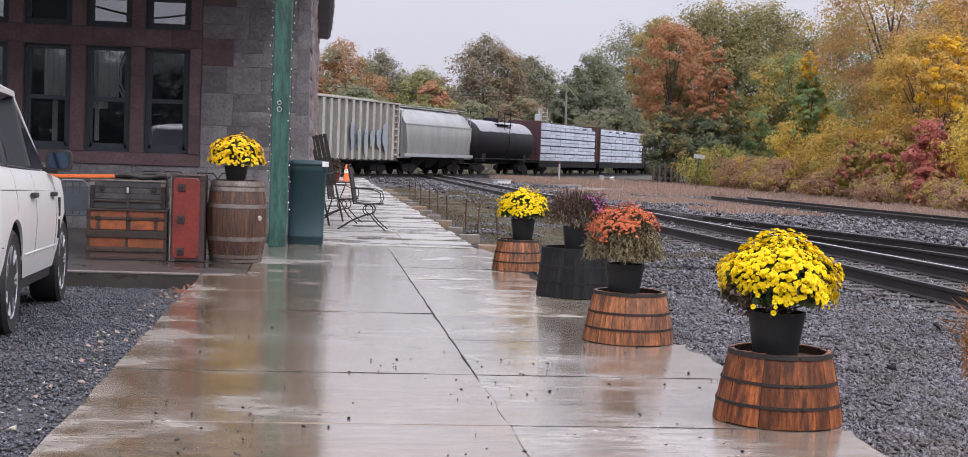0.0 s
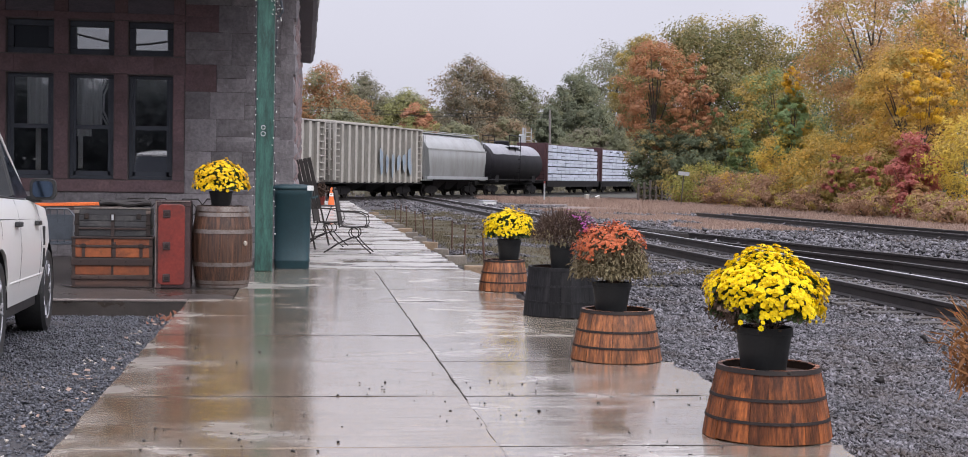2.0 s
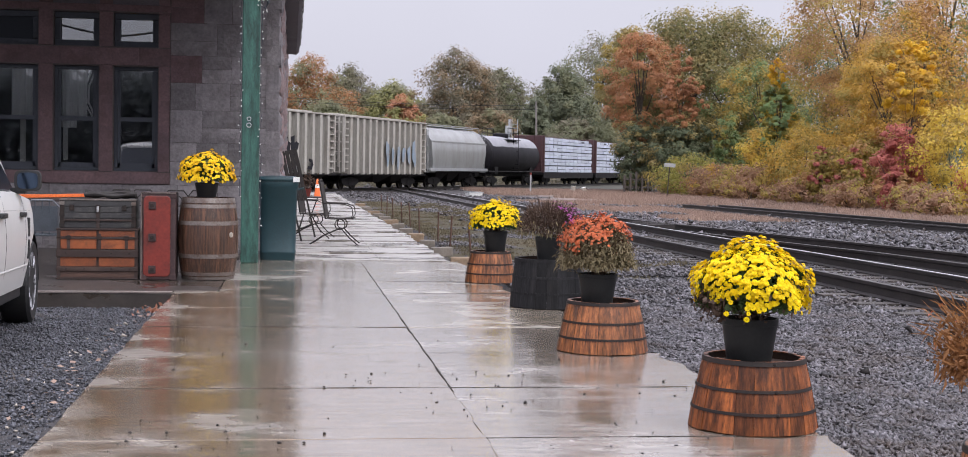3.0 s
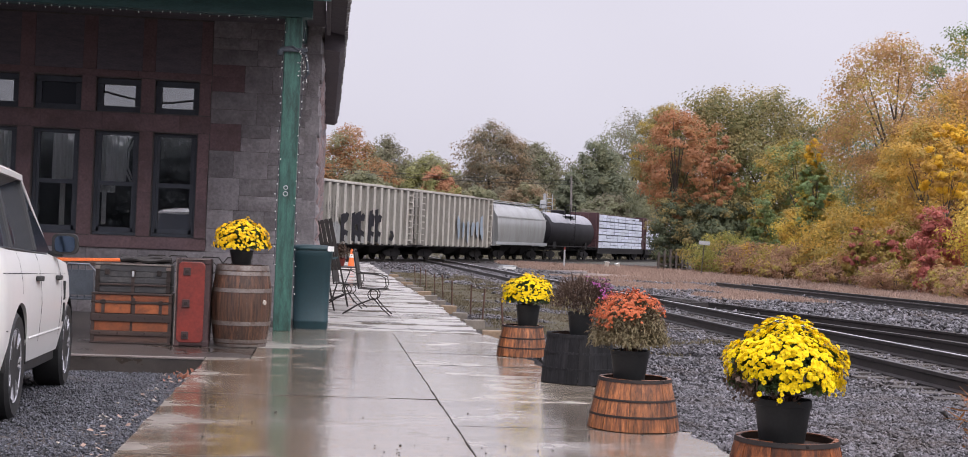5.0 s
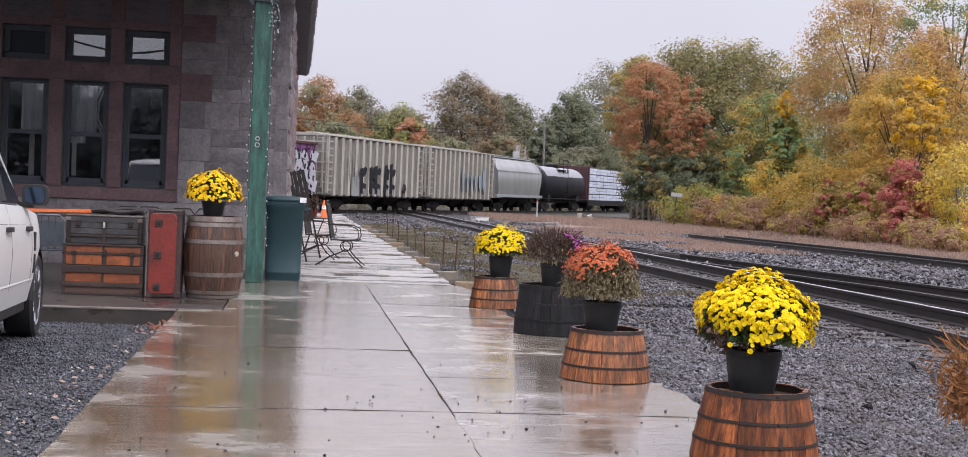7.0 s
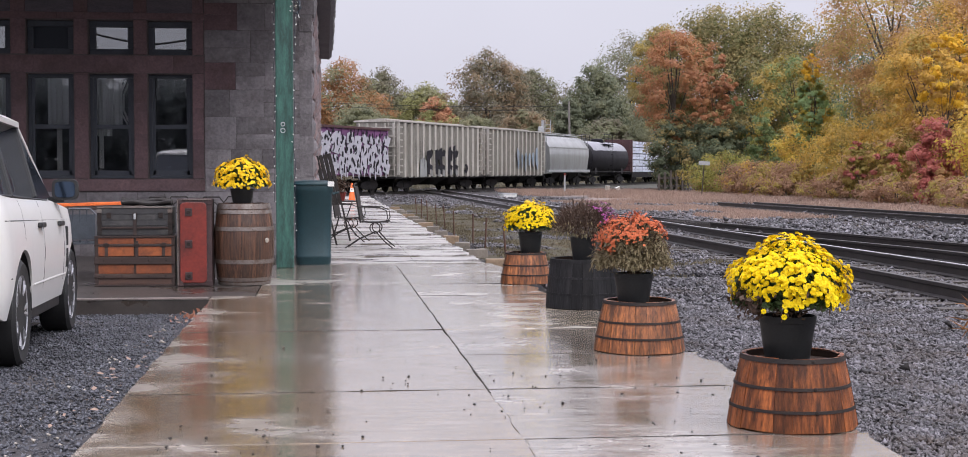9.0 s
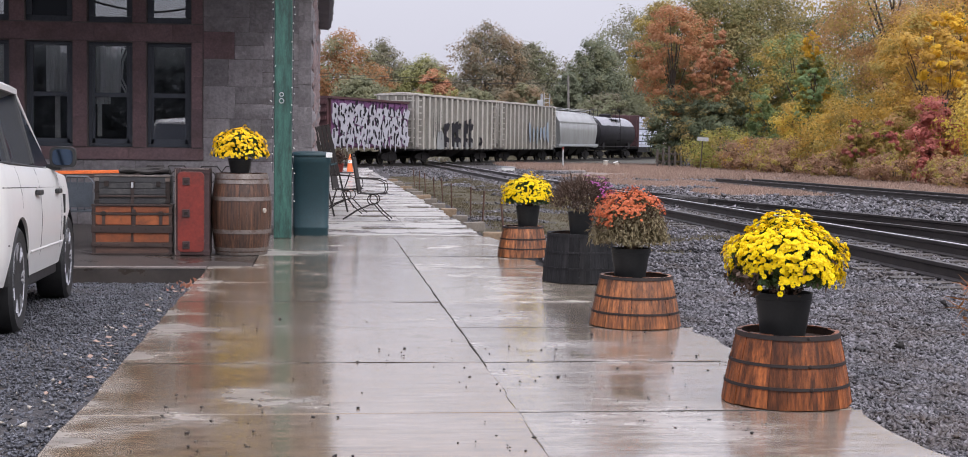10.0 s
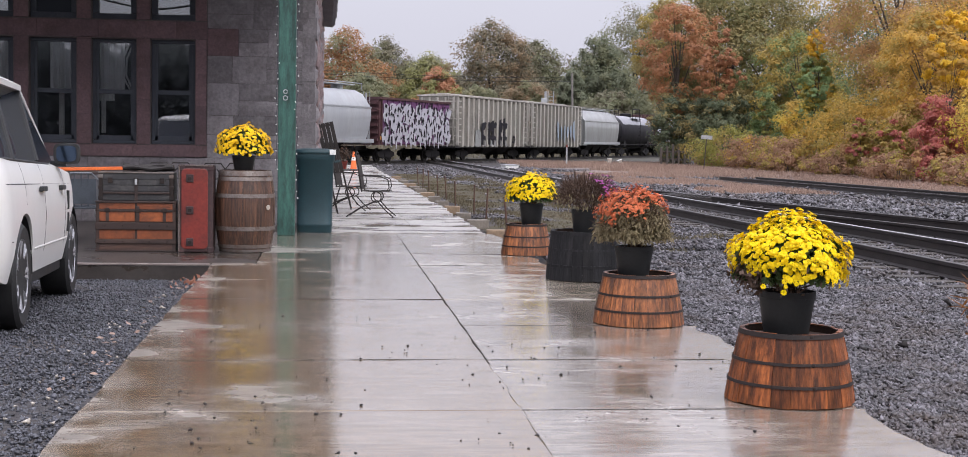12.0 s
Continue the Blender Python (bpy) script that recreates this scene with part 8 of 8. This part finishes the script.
    for k in range(7):
        a = 2 * math.pi * k / 7
        for off in (-0.13, 0.13):
            p0 = (0.05 * math.cos(a), 0.05 * math.sin(a), 0.075)
            p1 = (0.15 * math.cos(a + off * 0.6), 0.15 * math.sin(a + off * 0.6), 0.092)
            p2 = (0.25 * math.cos(a + off), 0.25 * math.sin(a + off), 0.1)
            g.tube([p0, p1, p2], [0.03, 0.02, 0.024], 6)
    rim = g.mesh("rim", M_ALLOY, True)
    disc = Geo().lathe([(0.0, 0.0), (0.24, 0.0), (0.24, 0.012), (0, 0.012)], 28).mesh("brake_disc", M_CARBLACK)
    for x in (REAR_X, FRONT_X):
        for s in (-1, 1):
            w = thing("wheel", "", "", pose(x, s * 0.83, WHEEL_R, 90 if s < 0 else -90, 0, 0))
            w.parent = car
            part("tyre", tyre, None, w, "wet black tyre")
            part("rim", rim, None, w, "silver alloy rim")
            part("brake_disc", disc, None, w)


# ---------------------------------------------------------------- terrace furniture and small things
def iron_chair(x, y, turn, label):
    """A spring rocker of bent iron: arched back, mesh seat, hoop arms, coil bases and splayed legs."""
    t = thing("iron_chair", label, "chair", pose(x, y, 0, 0, 0, turn), "iron terrace chairs")
    t.scale = (1.0, 1.0, 1.03)
    seat = Geo()
    for k in range(9):
        yy = -0.24 + 0.06 * k
        seat.tube([(-0.22, yy, 0.435), (0.0, yy, 0.425), (0.24, yy, 0.44)], 0.008, 5)
    seat.box(-0.23, -0.25, 0.425, 0.25, 0.25, 0.437)
    part("seat", seat, M_WIRE, t)
    back = Geo()
    back.box(-0.012, -0.235, 0.02, 0.012, 0.235, 0.6)
    part("backrest", back, M_WIRE, t, at=pose(-0.23, 0, 0.43, 0, -9, 0), bevel=0.01)
    part("back_frame", Geo().tube([(-0.22, -0.25, 0.42), (-0.32, -0.25, 1.0), (-0.335, -0.15, 1.06), (-0.335, 0.15, 1.06), (-0.32, 0.25, 1.0), (-0.22, 0.25, 0.42)], 0.013, 6), M_WIRE, t)
    for s in (-1, 1):
        part("armrest", Geo().tube([(-0.27, s * 0.26, 0.68), (0.1, s * 0.27, 0.67), (0.22, s * 0.27, 0.62), (0.24, s * 0.26, 0.5), (0.2, s * 0.25, 0.43)], 0.009, 6), M_WIRE, t)
        pts = [(0.02 + 0.085 * math.cos(a), s * 0.22, 0.335 + 0.085 * math.sin(a)) for a in [math.pi / 2 + 2 * math.pi * k / 14 for k in range(15)]]
        part("spring", Geo().tube(pts, 0.010, 6), M_WIRE, t)
        part("front_leg", Geo().tube([(0.05, s * 0.22, 0.26), (0.18, s * 0.24, 0.12), (0.32, s * 0.25, 0.008)], 0.012, 6), M_WIRE, t)
        part("rear_leg", Geo().tube([(0.0, s * 0.22, 0.26), (-0.26, s * 0.24, 0.15), (-0.48, s * 0.25, 0.008)], 0.012, 6), M_WIRE, t)
    return t


def build_terrace():
    iron_chair(0.83, 24.2, -7, "black wrought iron spring chair on the walk")
    iron_chair(0.44, 26.2, -12, "black wrought iron spring chair near the wall")
    t = thing("folded_panel", "dark slatted folding panel leaning behind the bin", "panel", pose(0.22, 25.2, 0.42, 0, -13, 6))
    for k in range(4):
        part("slat", Geo().box(-0.15 + 0.075 * k, -0.015, 0.3, -0.085 + 0.075 * k, 0.015, 1.2), M_WIRE, t, bevel=0.004)
    for z in (0.34, 0.75, 1.13):
        part("rail", Geo().box(-0.15, 0.016, z, 0.14, 0.03, z + 0.04), M_WIRE, t)
    for x in (-0.14, 0.11):
        part("leg", Geo().box(x, -0.012, -0.46 if x < 0 else -0.39, x + 0.03, 0.012, 0.3), M_WIRE, t)
    tb = thing("iron_table", "small round black iron table", "table", pose(0.3, 28.2, 0))
    part("tabletop", Geo().lathe([(0.0, 0.69), (0.36, 0.69), (0.37, 0.7), (0.36, 0.715), (0, 0.715)], 28), M_WIRE, tb)
    for k in range(3):
        a = 2.1 * k
        part("leg", Geo().tube([(0.22 * math.cos(a), 0.22 * math.sin(a), 0.69), (0.1 * math.cos(a), 0.1 * math.sin(a), 0.35), (0.3 * math.cos(a), 0.3 * math.sin(a), 0.008)], 0.012, 6), M_WIRE, tb)
    fl = thing("potted_flower", "small withered plant in a red pot on the table", "potted plant", pose(0.3, 28.1, 0.716))
    part("pot", Geo().lathe([(0.07, 0.0), (0.1, 0.16), (0.1, 0.17), (0.08, 0.17)], 18), M_REDCASE, fl)
    rng = np.random.default_rng(3)
    pts = rng.normal(0, 0.09, (260, 3)) * (1, 1, 0.8) + (0, 0, 0.28)
    v, f = scatter(pts, LEAVES, QUAD, 0.05 * rng.uniform(0.6, 1.3, 260), rng)
    part("foliage", np_mesh("foliage", v, f, L_MUMBROWN), None, fl)
    # traffic cone at the far end
    c = thing("traffic_cone", "orange traffic cone with a white band", "cone", pose(1.06, 58, 0))
    part("base", Geo().box(-0.18, -0.18, 0, 0.18, 0.18, 0.04), M_CONE, c, bevel=0.01)
    part("cone", Geo().lathe([(0.14, 0.04), (0.035, 0.75), (0.03, 0.76), (0, 0.76)], 24), M_CONE, c, smooth=True)
    part("band", Geo().lathe([(0.0885, 0.4), (0.0915, 0.4), (0.0715, 0.535), (0.0685, 0.535)], 24, close=False), M_WHITE, c)
    # rusty stakes along the far walk
    rng = random.Random(6)
    for i in range(9):
        y = 21.2 + 3.0 * i + rng.uniform(-0.6, 0.6)
        x = 2.72 + 0.02 * i + rng.uniform(-0.05, 0.05)
        h = rng.uniform(0.5, 0.62)
        s = thing("rusty_stake", "thin rusty iron stake beside the walk", "stake", pose(x, y, ground_z(x, y), rng.uniform(-4, 4), rng.uniform(-5, 5), 0), "stakes beside the walk")
        part("rod", Geo().tube([(0, 0, -0.1), (0, 0, h)], 0.016, 7), M_RUST, s)
        part("cap", Geo().lathe([(0.0, h), (0.022, h), (0.022, h + 0.014), (0, h + 0.016)], 8), M_RUST, s)
    # porch table, board and grey chair behind the car
    tb = thing("porch_table", "low slatted wooden table on the porch", "table", pose(-3.05, 18.2, 0))
    part("tabletop", Geo().box(-0.55, -0.4, 0.84, 0.75, 0.4, 0.88), M_TRUNKDARK, tb, bevel=0.006)
    for x in (-0.5, 0.7):
        for y in (-0.35, 0.35):
            part("leg", Geo().tube([(x, y, 0), (x, y, 0.84)], 0.014, 6), M_LIGHTGREY, tb)
    b = thing("orange_board", "bright orange painted board lying on the table", "board", pose(-2.75, 17.9, 0.882, 0, -1.5, 3))
    part("plank", Geo().loft([[(-0.6, -0.05, 0.012), (-0.6, 0.1, 0.012), (-0.6, 0.1, 0.05), (-0.6, -0.05, 0.05)], [(0.55, -0.05, 0.012), (0.55, 0.1, 0.012), (0.55, 0.1, 0.05), (0.55, -0.05, 0.05)], [(0.8, 0.0, 0.03), (0.8, 0.06, 0.03), (0.8, 0.06, 0.045), (0.8, 0.0, 0.045)]]), M_CONE, b, bevel=0.004)
    ch = thing("metal_chair", "grey metal cafe chair tucked at the table", "chair", pose(-2.95, 17.55, 0, 0, 0, 10))
    part("seat", Geo().box(-0.2, -0.2, 0.44, 0.2, 0.2, 0.465), M_STEELBLUE, ch, bevel=0.01)
    part("back_frame", Geo().tube([(0.19, -0.19, 0.45), (0.2, -0.21, 0.78), (0.12, -0.22, 0.87), (-0.12, -0.22, 0.87), (-0.2, -0.21, 0.78), (-0.19, -0.19, 0.45)], 0.011, 6), M_TUBE, ch, "dull grey tube frame")
    part("back_panel", Geo().box(-0.175, -0.212, 0.5, 0.175, -0.2, 0.8), M_STEELBLUE, ch, "slate grey back panel", bevel=0.004)
    for x in (-0.08, 0.0, 0.08):
        part("back_bar", Geo().tube([(x, -0.19, 0.46), (x, -0.218, 0.87)], 0.007, 6), M_STEELBLUE, ch)
    for x in (-0.17, 0.17):
        for y in (-0.17, 0.17):
            part("leg", Geo().tube([(x, y, 0.44), (x * 1.25, y * 1.25, 0)], 0.011, 6), M_LIGHTGREY, ch)
    for k, x in enumerate((-2.2, -1.95, -1.5, -1.2)):     # bistro chair backs showing over the trunks
        ch = thing("wire_chair", "black wire bistro chair against the wall", "chair", pose(x, 18.9 + 0.25 * (k % 2), 0), "wire chairs against the wall")
        part("back_frame", Geo().tube([(-0.19, 0.2, 0.0), (-0.19, 0.18, 0.85), (-0.1, 0.18, 0.97), (0.1, 0.18, 0.97), (0.19, 0.18, 0.85), (0.19, 0.2, 0.0)], 0.01, 6), M_WIRE, ch)
        part("scroll", Geo().tube([(0.08 * math.cos(a), 0.18, 0.83 + 0.08 * math.sin(a)) for a in [0.5 * j for j in range(14)]], 0.008, 5), M_WIRE, ch)
        part("seat", Geo().lathe([(0, 0.44), (0.19, 0.44), (0.195, 0.45), (0.19, 0.46), (0, 0.46)], 20), M_WIRE, ch)
        for s in (-1, 1):
            part("leg", Geo().tube([(s * 0.14, -0.12, 0.44), (s * 0.18, -0.19, 0)], 0.01, 6), M_WIRE, ch)
    # fallen leaves at the lot's corner
    rng = np.random.default_rng(12)
    n = 22
    pts = np.stack([rng.normal(-1.38, 0.07, n), rng.normal(14.3, 0.3, n), np.full(n, lot_z(14.6) + 0.03) + rng.uniform(0, 0.03, n)], 1)
    v, f = scatter(pts, LEAVES, QUAD, 0.06 * rng.uniform(0.6, 1.3, n), rng)
    tagged(new("fallen_leaves", np_mesh("fallen_leaves", v, f, L_MAPLE)), "small drift of fallen red-orange leaves in the gutter", "leaves", kind="stuff")
    n = 70
    y = rng.uniform(7.5, 14.5, n)
    pts = np.stack([-1.23 - np.abs(rng.normal(0, 0.12, n)), y, [lot_z(q) + 0.022 for q in y]], 1)
    v, f = scatter(pts, LEAVES, QUAD, 0.045 * rng.uniform(0.5, 1.3, n), rng, tilt=0.6)
    tagged(new("leaf_scraps", np_mesh("leaf_scraps", v, f, L_STRAW)), "pale wet leaf scraps along the walk's edge", "leaves", kind="stuff")


M_RUST = mat("rusty_iron", (0.12, 0.06, 0.04), (0.06, 0.035, 0.028), rough=0.8, scale=12, bump=0.001)
M_TUBE = mat("dull_grey_tube", (0.17, 0.18, 0.20), (0.12, 0.13, 0.145), rough=0.5, metal=0.2, scale=8)
M_STEELBLUE = mat("slate_grey_metal", (0.06, 0.07, 0.085), (0.042, 0.05, 0.062), rough=0.5, metal=0.2, scale=8)
M_WEATHERED = mat("weathered_timber", (0.085, 0.068, 0.058), (0.05, 0.042, 0.038), rough=0.9, scale=4, bump=0.004, stretch=(4, 4, 0.6))
M_POLE = mat("grey_pole_wood", (0.2, 0.18, 0.165), (0.13, 0.12, 0.11), rough=0.9, scale=4, stretch=(4, 4, 0.4))


def build_lineside():
    # marker post
    t = thing("marker_post", "white trackside marker post with a dull red top", "post", pose(16.6, 98.0, ground_z(16.6, 98)))
    part("shaft", Geo().tube([(0, 0, -0.2), (0, 0, 1.25)], 0.06, 10), M_LIGHTGREY, t)
    part("top", Geo().tube([(0, 0, 1.252), (0, 0, 1.42)], 0.062, 10), M_REDCASE, t, "dull red painted top")
    for k, (x, y, h, rx) in enumerate(((20.2, 101, 0.35, 6), (21.0, 100.5, 0.28, -20))):
        s = thing("trackside_box", "small pale trackside box in the grass", "box", pose(x, y, ground_z(x, y), 0, rx, 10))
        part("body", Geo().box(-0.14, -0.12, 0, 0.14, 0.12, h + 0.12), M_KERB, s, bevel=0.02)
        part("lid", Geo().box(-0.16, -0.14, h + 0.121, 0.16, 0.14, h + 0.16), M_WHITE, s, bevel=0.01)
    s = thing("cable_box", "white low cable box beside the rails", "box", pose(10.2, 79.3, ground_z(10.2, 79.3), 0, 0, 20))
    part("body", Geo().box(-0.42, -0.28, -0.05, 0.42, 0.28, 0.22), M_WHITE, s, bevel=0.03)
    part("lid", Geo().box(-0.46, -0.32, 0.221, 0.46, 0.32, 0.27), M_LIGHTGREY, s, bevel=0.02)
    # sign in front of the shrubs
    s = thing("trackside_sign", "small blank white sign on a thin post", "sign", pose(21.55, 80, ground_z(21.6, 80), 0, 4, -14))
    part("post", Geo().tube([(0, 0.03, -0.1), (0, 0.03, 2.1)], 0.03, 6), M_WEATHERED, s)
    part("board", Geo().box(-0.32, -0.01, 1.88, 0.32, 0.012, 2.1), M_LIGHTGREY, s, bevel=0.004)
    # timber fence where the train goes behind the trees
    f = thing("timber_fence", "weathered timber post fence beside the line", "fence", pose(23.2, 97.5, ground_z(23, 97), 0, 0, 0))
    for k in range(8):
        part("post", Geo().box(0.42 * k - 0.07, -0.07, -0.2, 0.42 * k + 0.07, 0.07, 1.35 + 0.12 * (k % 3)), M_WEATHERED, f, bevel=0.015)
    for z in (0.45, 1.0):
        part("rail", Geo().box(-0.1, 0.072, z, 3.1, 0.12, z + 0.12), M_WEATHERED, f, bevel=0.008)
    # signal mast, pole and wires behind the train
    t = thing("signal_mast", "grey steel signal mast with ladder behind the train", "signal", pose(23.0, 150, ground_z(25, 150)))
    part("mast", Geo().tube([(0, 0, -0.2), (0, 0, 6.9)], 0.13, 10), M_LIGHTGREY, t)
    for s in (-0.3, 0.3):
        part("ladder_rail", Geo().tube([(0.5 + s, -0.4, 0), (0.5 + s, -0.4, 6.9)], 0.045, 6), M_LIGHTGREY, t)
    for k in range(15):
        part("rung", Geo().tube([(0.2, -0.4, 0.5 + 0.42 * k), (0.8, -0.4, 0.5 + 0.42 * k)], 0.03, 5), M_LIGHTGREY, t)
    part("signal_head", Geo().box(-0.5, -0.35, 5.3, 0.12, -0.14, 6.2), M_LIGHTGREY, t, bevel=0.05)
    t = thing("utility_pole", "grey wooden utility pole behind the train", "pole", pose(26.4, 152, ground_z(26, 152), 0, -1.5, 0))
    part("shaft", Geo().tube([(0, 0, -0.5), (0, 0, 9.0)], [0.16, 0.11], 10), M_POLE, t)
    part("insulator_bracket", Geo().box(-0.2, -0.05, 8.3, 0.2, 0.05, 8.4), M_POLE, t)
    w = thing("overhead_wire", "thin overhead wires crossing behind the train", "wire", pose(0, 0, 0))
    for z, dx in ((8.4, -1.0), (8.0, 0.2)):
        pts = []
        for i in range(13):
            u = i / 12
            pts.append((26.4 + dx * 0.3 - 42 * u, 152 + 16 * u, z - 0.3 - 1.5 * u * (1 - u) * 1.6 + 2.0 * u))
        part("wire", Geo().tube(pts, 0.02, 4), M_CARBLACK, w)


def build_surroundings():
    """What closes the place behind the camera, added and unseen: a row of trees for the windows to reflect."""
    rng = np.random.default_rng(31)
    n = 6400
    c = np.stack([rng.uniform(-70, 60, n), rng.uniform(-70, -66, n), rng.uniform(0.3, 7.9, n)], 1)
    pts = np.repeat(c, 14, 0) + rng.normal(size=(n * 14, 3)) * (1.6, 1.6, 0.6)
    v, f = scatter(pts, SMALL_LEAVES, TRIANGLE, 0.62 * rng.uniform(0.6, 1.3, len(pts)), rng)
    tagged(new("reflected_hedge", np_mesh("reflected_hedge", v, f, F_STREET)), "added grey-green tree row behind the camera for reflections", "hedge", kind="stuff")


def build_service_cable():
    """The cable behind the camera that shows in the transom glass."""
    for x in (-16.0, 0.6):
        t = thing("street_pole", "grey wooden street pole behind the walk", "pole", pose(x, -20, ground_z(x, -20)))
        part("shaft", Geo().tube([(0, 0, -0.3), (0, 0, 10.2)], [0.15, 0.1], 10), M_POLE, t)
        part("bracket", Geo().box(-0.25, -0.05, 9.5, 0.25, 0.05, 9.6), M_POLE, t)
    c = thing("service_cable", "dark sagging service cable between street poles", "cable", pose(0, 0, 0))
    pts = [(-16.0 + 16.6 * i / 24, -20, 6.9 + 2.6 * abs(i / 12 - 1) ** 1.5) for i in range(25)]
    part("cable", Geo().tube(pts, 0.05, 6), M_CARBLACK, c)


def build_grass():
    patch("grass_strip", "patchy damp grass between walk and ballast", M_SOIL, (2.75, 5.4, 18.0, 62.0, 0.5), 0.06, 0.7)
    grass("grass_blade", "short patchy green and straw grass beside the walk", (2.75, 6.0, 18.2, 60), 6500, 0.045, L_GRASS, 3, lambda x, y: noise.noise((x * 0.8, y * 0.5, 2)) > -0.1)
    patch("dry_grass", "dry reddish tan grass beyond the siding", M_DRYSOIL, (13.5, 26.0, 64.0, 108.0, 0.9), 0.02, 4.5)
    patch("far_field", "dull olive scrub ground beyond the train", M_SCRUB, (-70.0, 90.0, 112.0, 235.0, 4.0), 0.03, 6)
    patch("dry_grass_verge", "dry tan grass verge below the shrubs", M_DRYSOIL, (18.4, 30.0, 30.0, 59.5, 0.8), 0.02, 0.8)
    patch("dry_grass_patch", "dry tan grass patch between the tracks", M_DRYSOIL, (10.9, 15.4, 42.0, 68.0, 0.4), 0.012, 1.2)
    grass("dry_grass_blade", "dry reddish tan grass stalks", (12, 26, 62, 108), 15000, 0.24, L_STRAW, 4, lambda x, y: noise.noise((x * 0.25, y * 0.12, 7)) > 0.35 - 0.05 * (x - 10))
    grass("dry_verge_blade", "dry tan grass stalks below the shrubs", (18.6, 27, 36, 60), 6000, 0.2, L_STRAW, 5)
    grass("dry_patch_blade", "dry tan grass between the tracks", (10.8, 15.6, 42, 68), 6500, 0.11, L_STRAW, 6, lambda x, y: noise.noise((x * 0.5, y * 0.16, 8)) > -0.15)


# ground colour lowered to stand for the shade beneath the cars
M_SCRUB = mat("scrub_ground", (0.06, 0.056, 0.042), (0.038, 0.035, 0.028), rough=0.9, scale=0.3, bump=0.05, bscale=2)
L_GRASS = leaf_mat("grass_mixed", [(0.105, 0.092, 0.055), (0.13, 0.11, 0.07), (0.17, 0.135, 0.09)], 0.2)
L_STRAW = leaf_mat("grass_straw", [(0.25, 0.17, 0.135), (0.33, 0.235, 0.185), (0.22, 0.145, 0.12)], 0.2)


# ---------------------------------------------------------------- what moves
SPEED = 3.3


def motions():
    """The train draws away along its straight line, its wheels turning."""
    ang = math.degrees(math.atan2(TRAIN_U[1], TRAIN_U[0]))

    def at(s, t):
        p = TRAIN_A + (s + SPEED * t) * TRAIN_U
        return pose(p[0], p[1], -0.176, 0, 0, ang)

    for car, s, sets in ROLLING:
        walk(car, [(t, at(s, t)) for t in (0, 3, 6, 9, 12)])
        for w, x in sets:
            step = 0.16
            rows = []
            for i in range(76):
                t = min(i * step, 12.0)
                rows.append((t, Matrix.Translation((x, 0, 0.42)) @ Matrix.Rotation(SPEED * t / 0.42, 4, "Y")))
            walk(w, rows)


build_ground()
build_walk()
build_tracks()
build_building()
build_train()
build_trees()
build_things()
build_car()
build_terrace()
build_lineside()
build_surroundings()
build_service_cable()
build_grass()
build_stones()
motions()
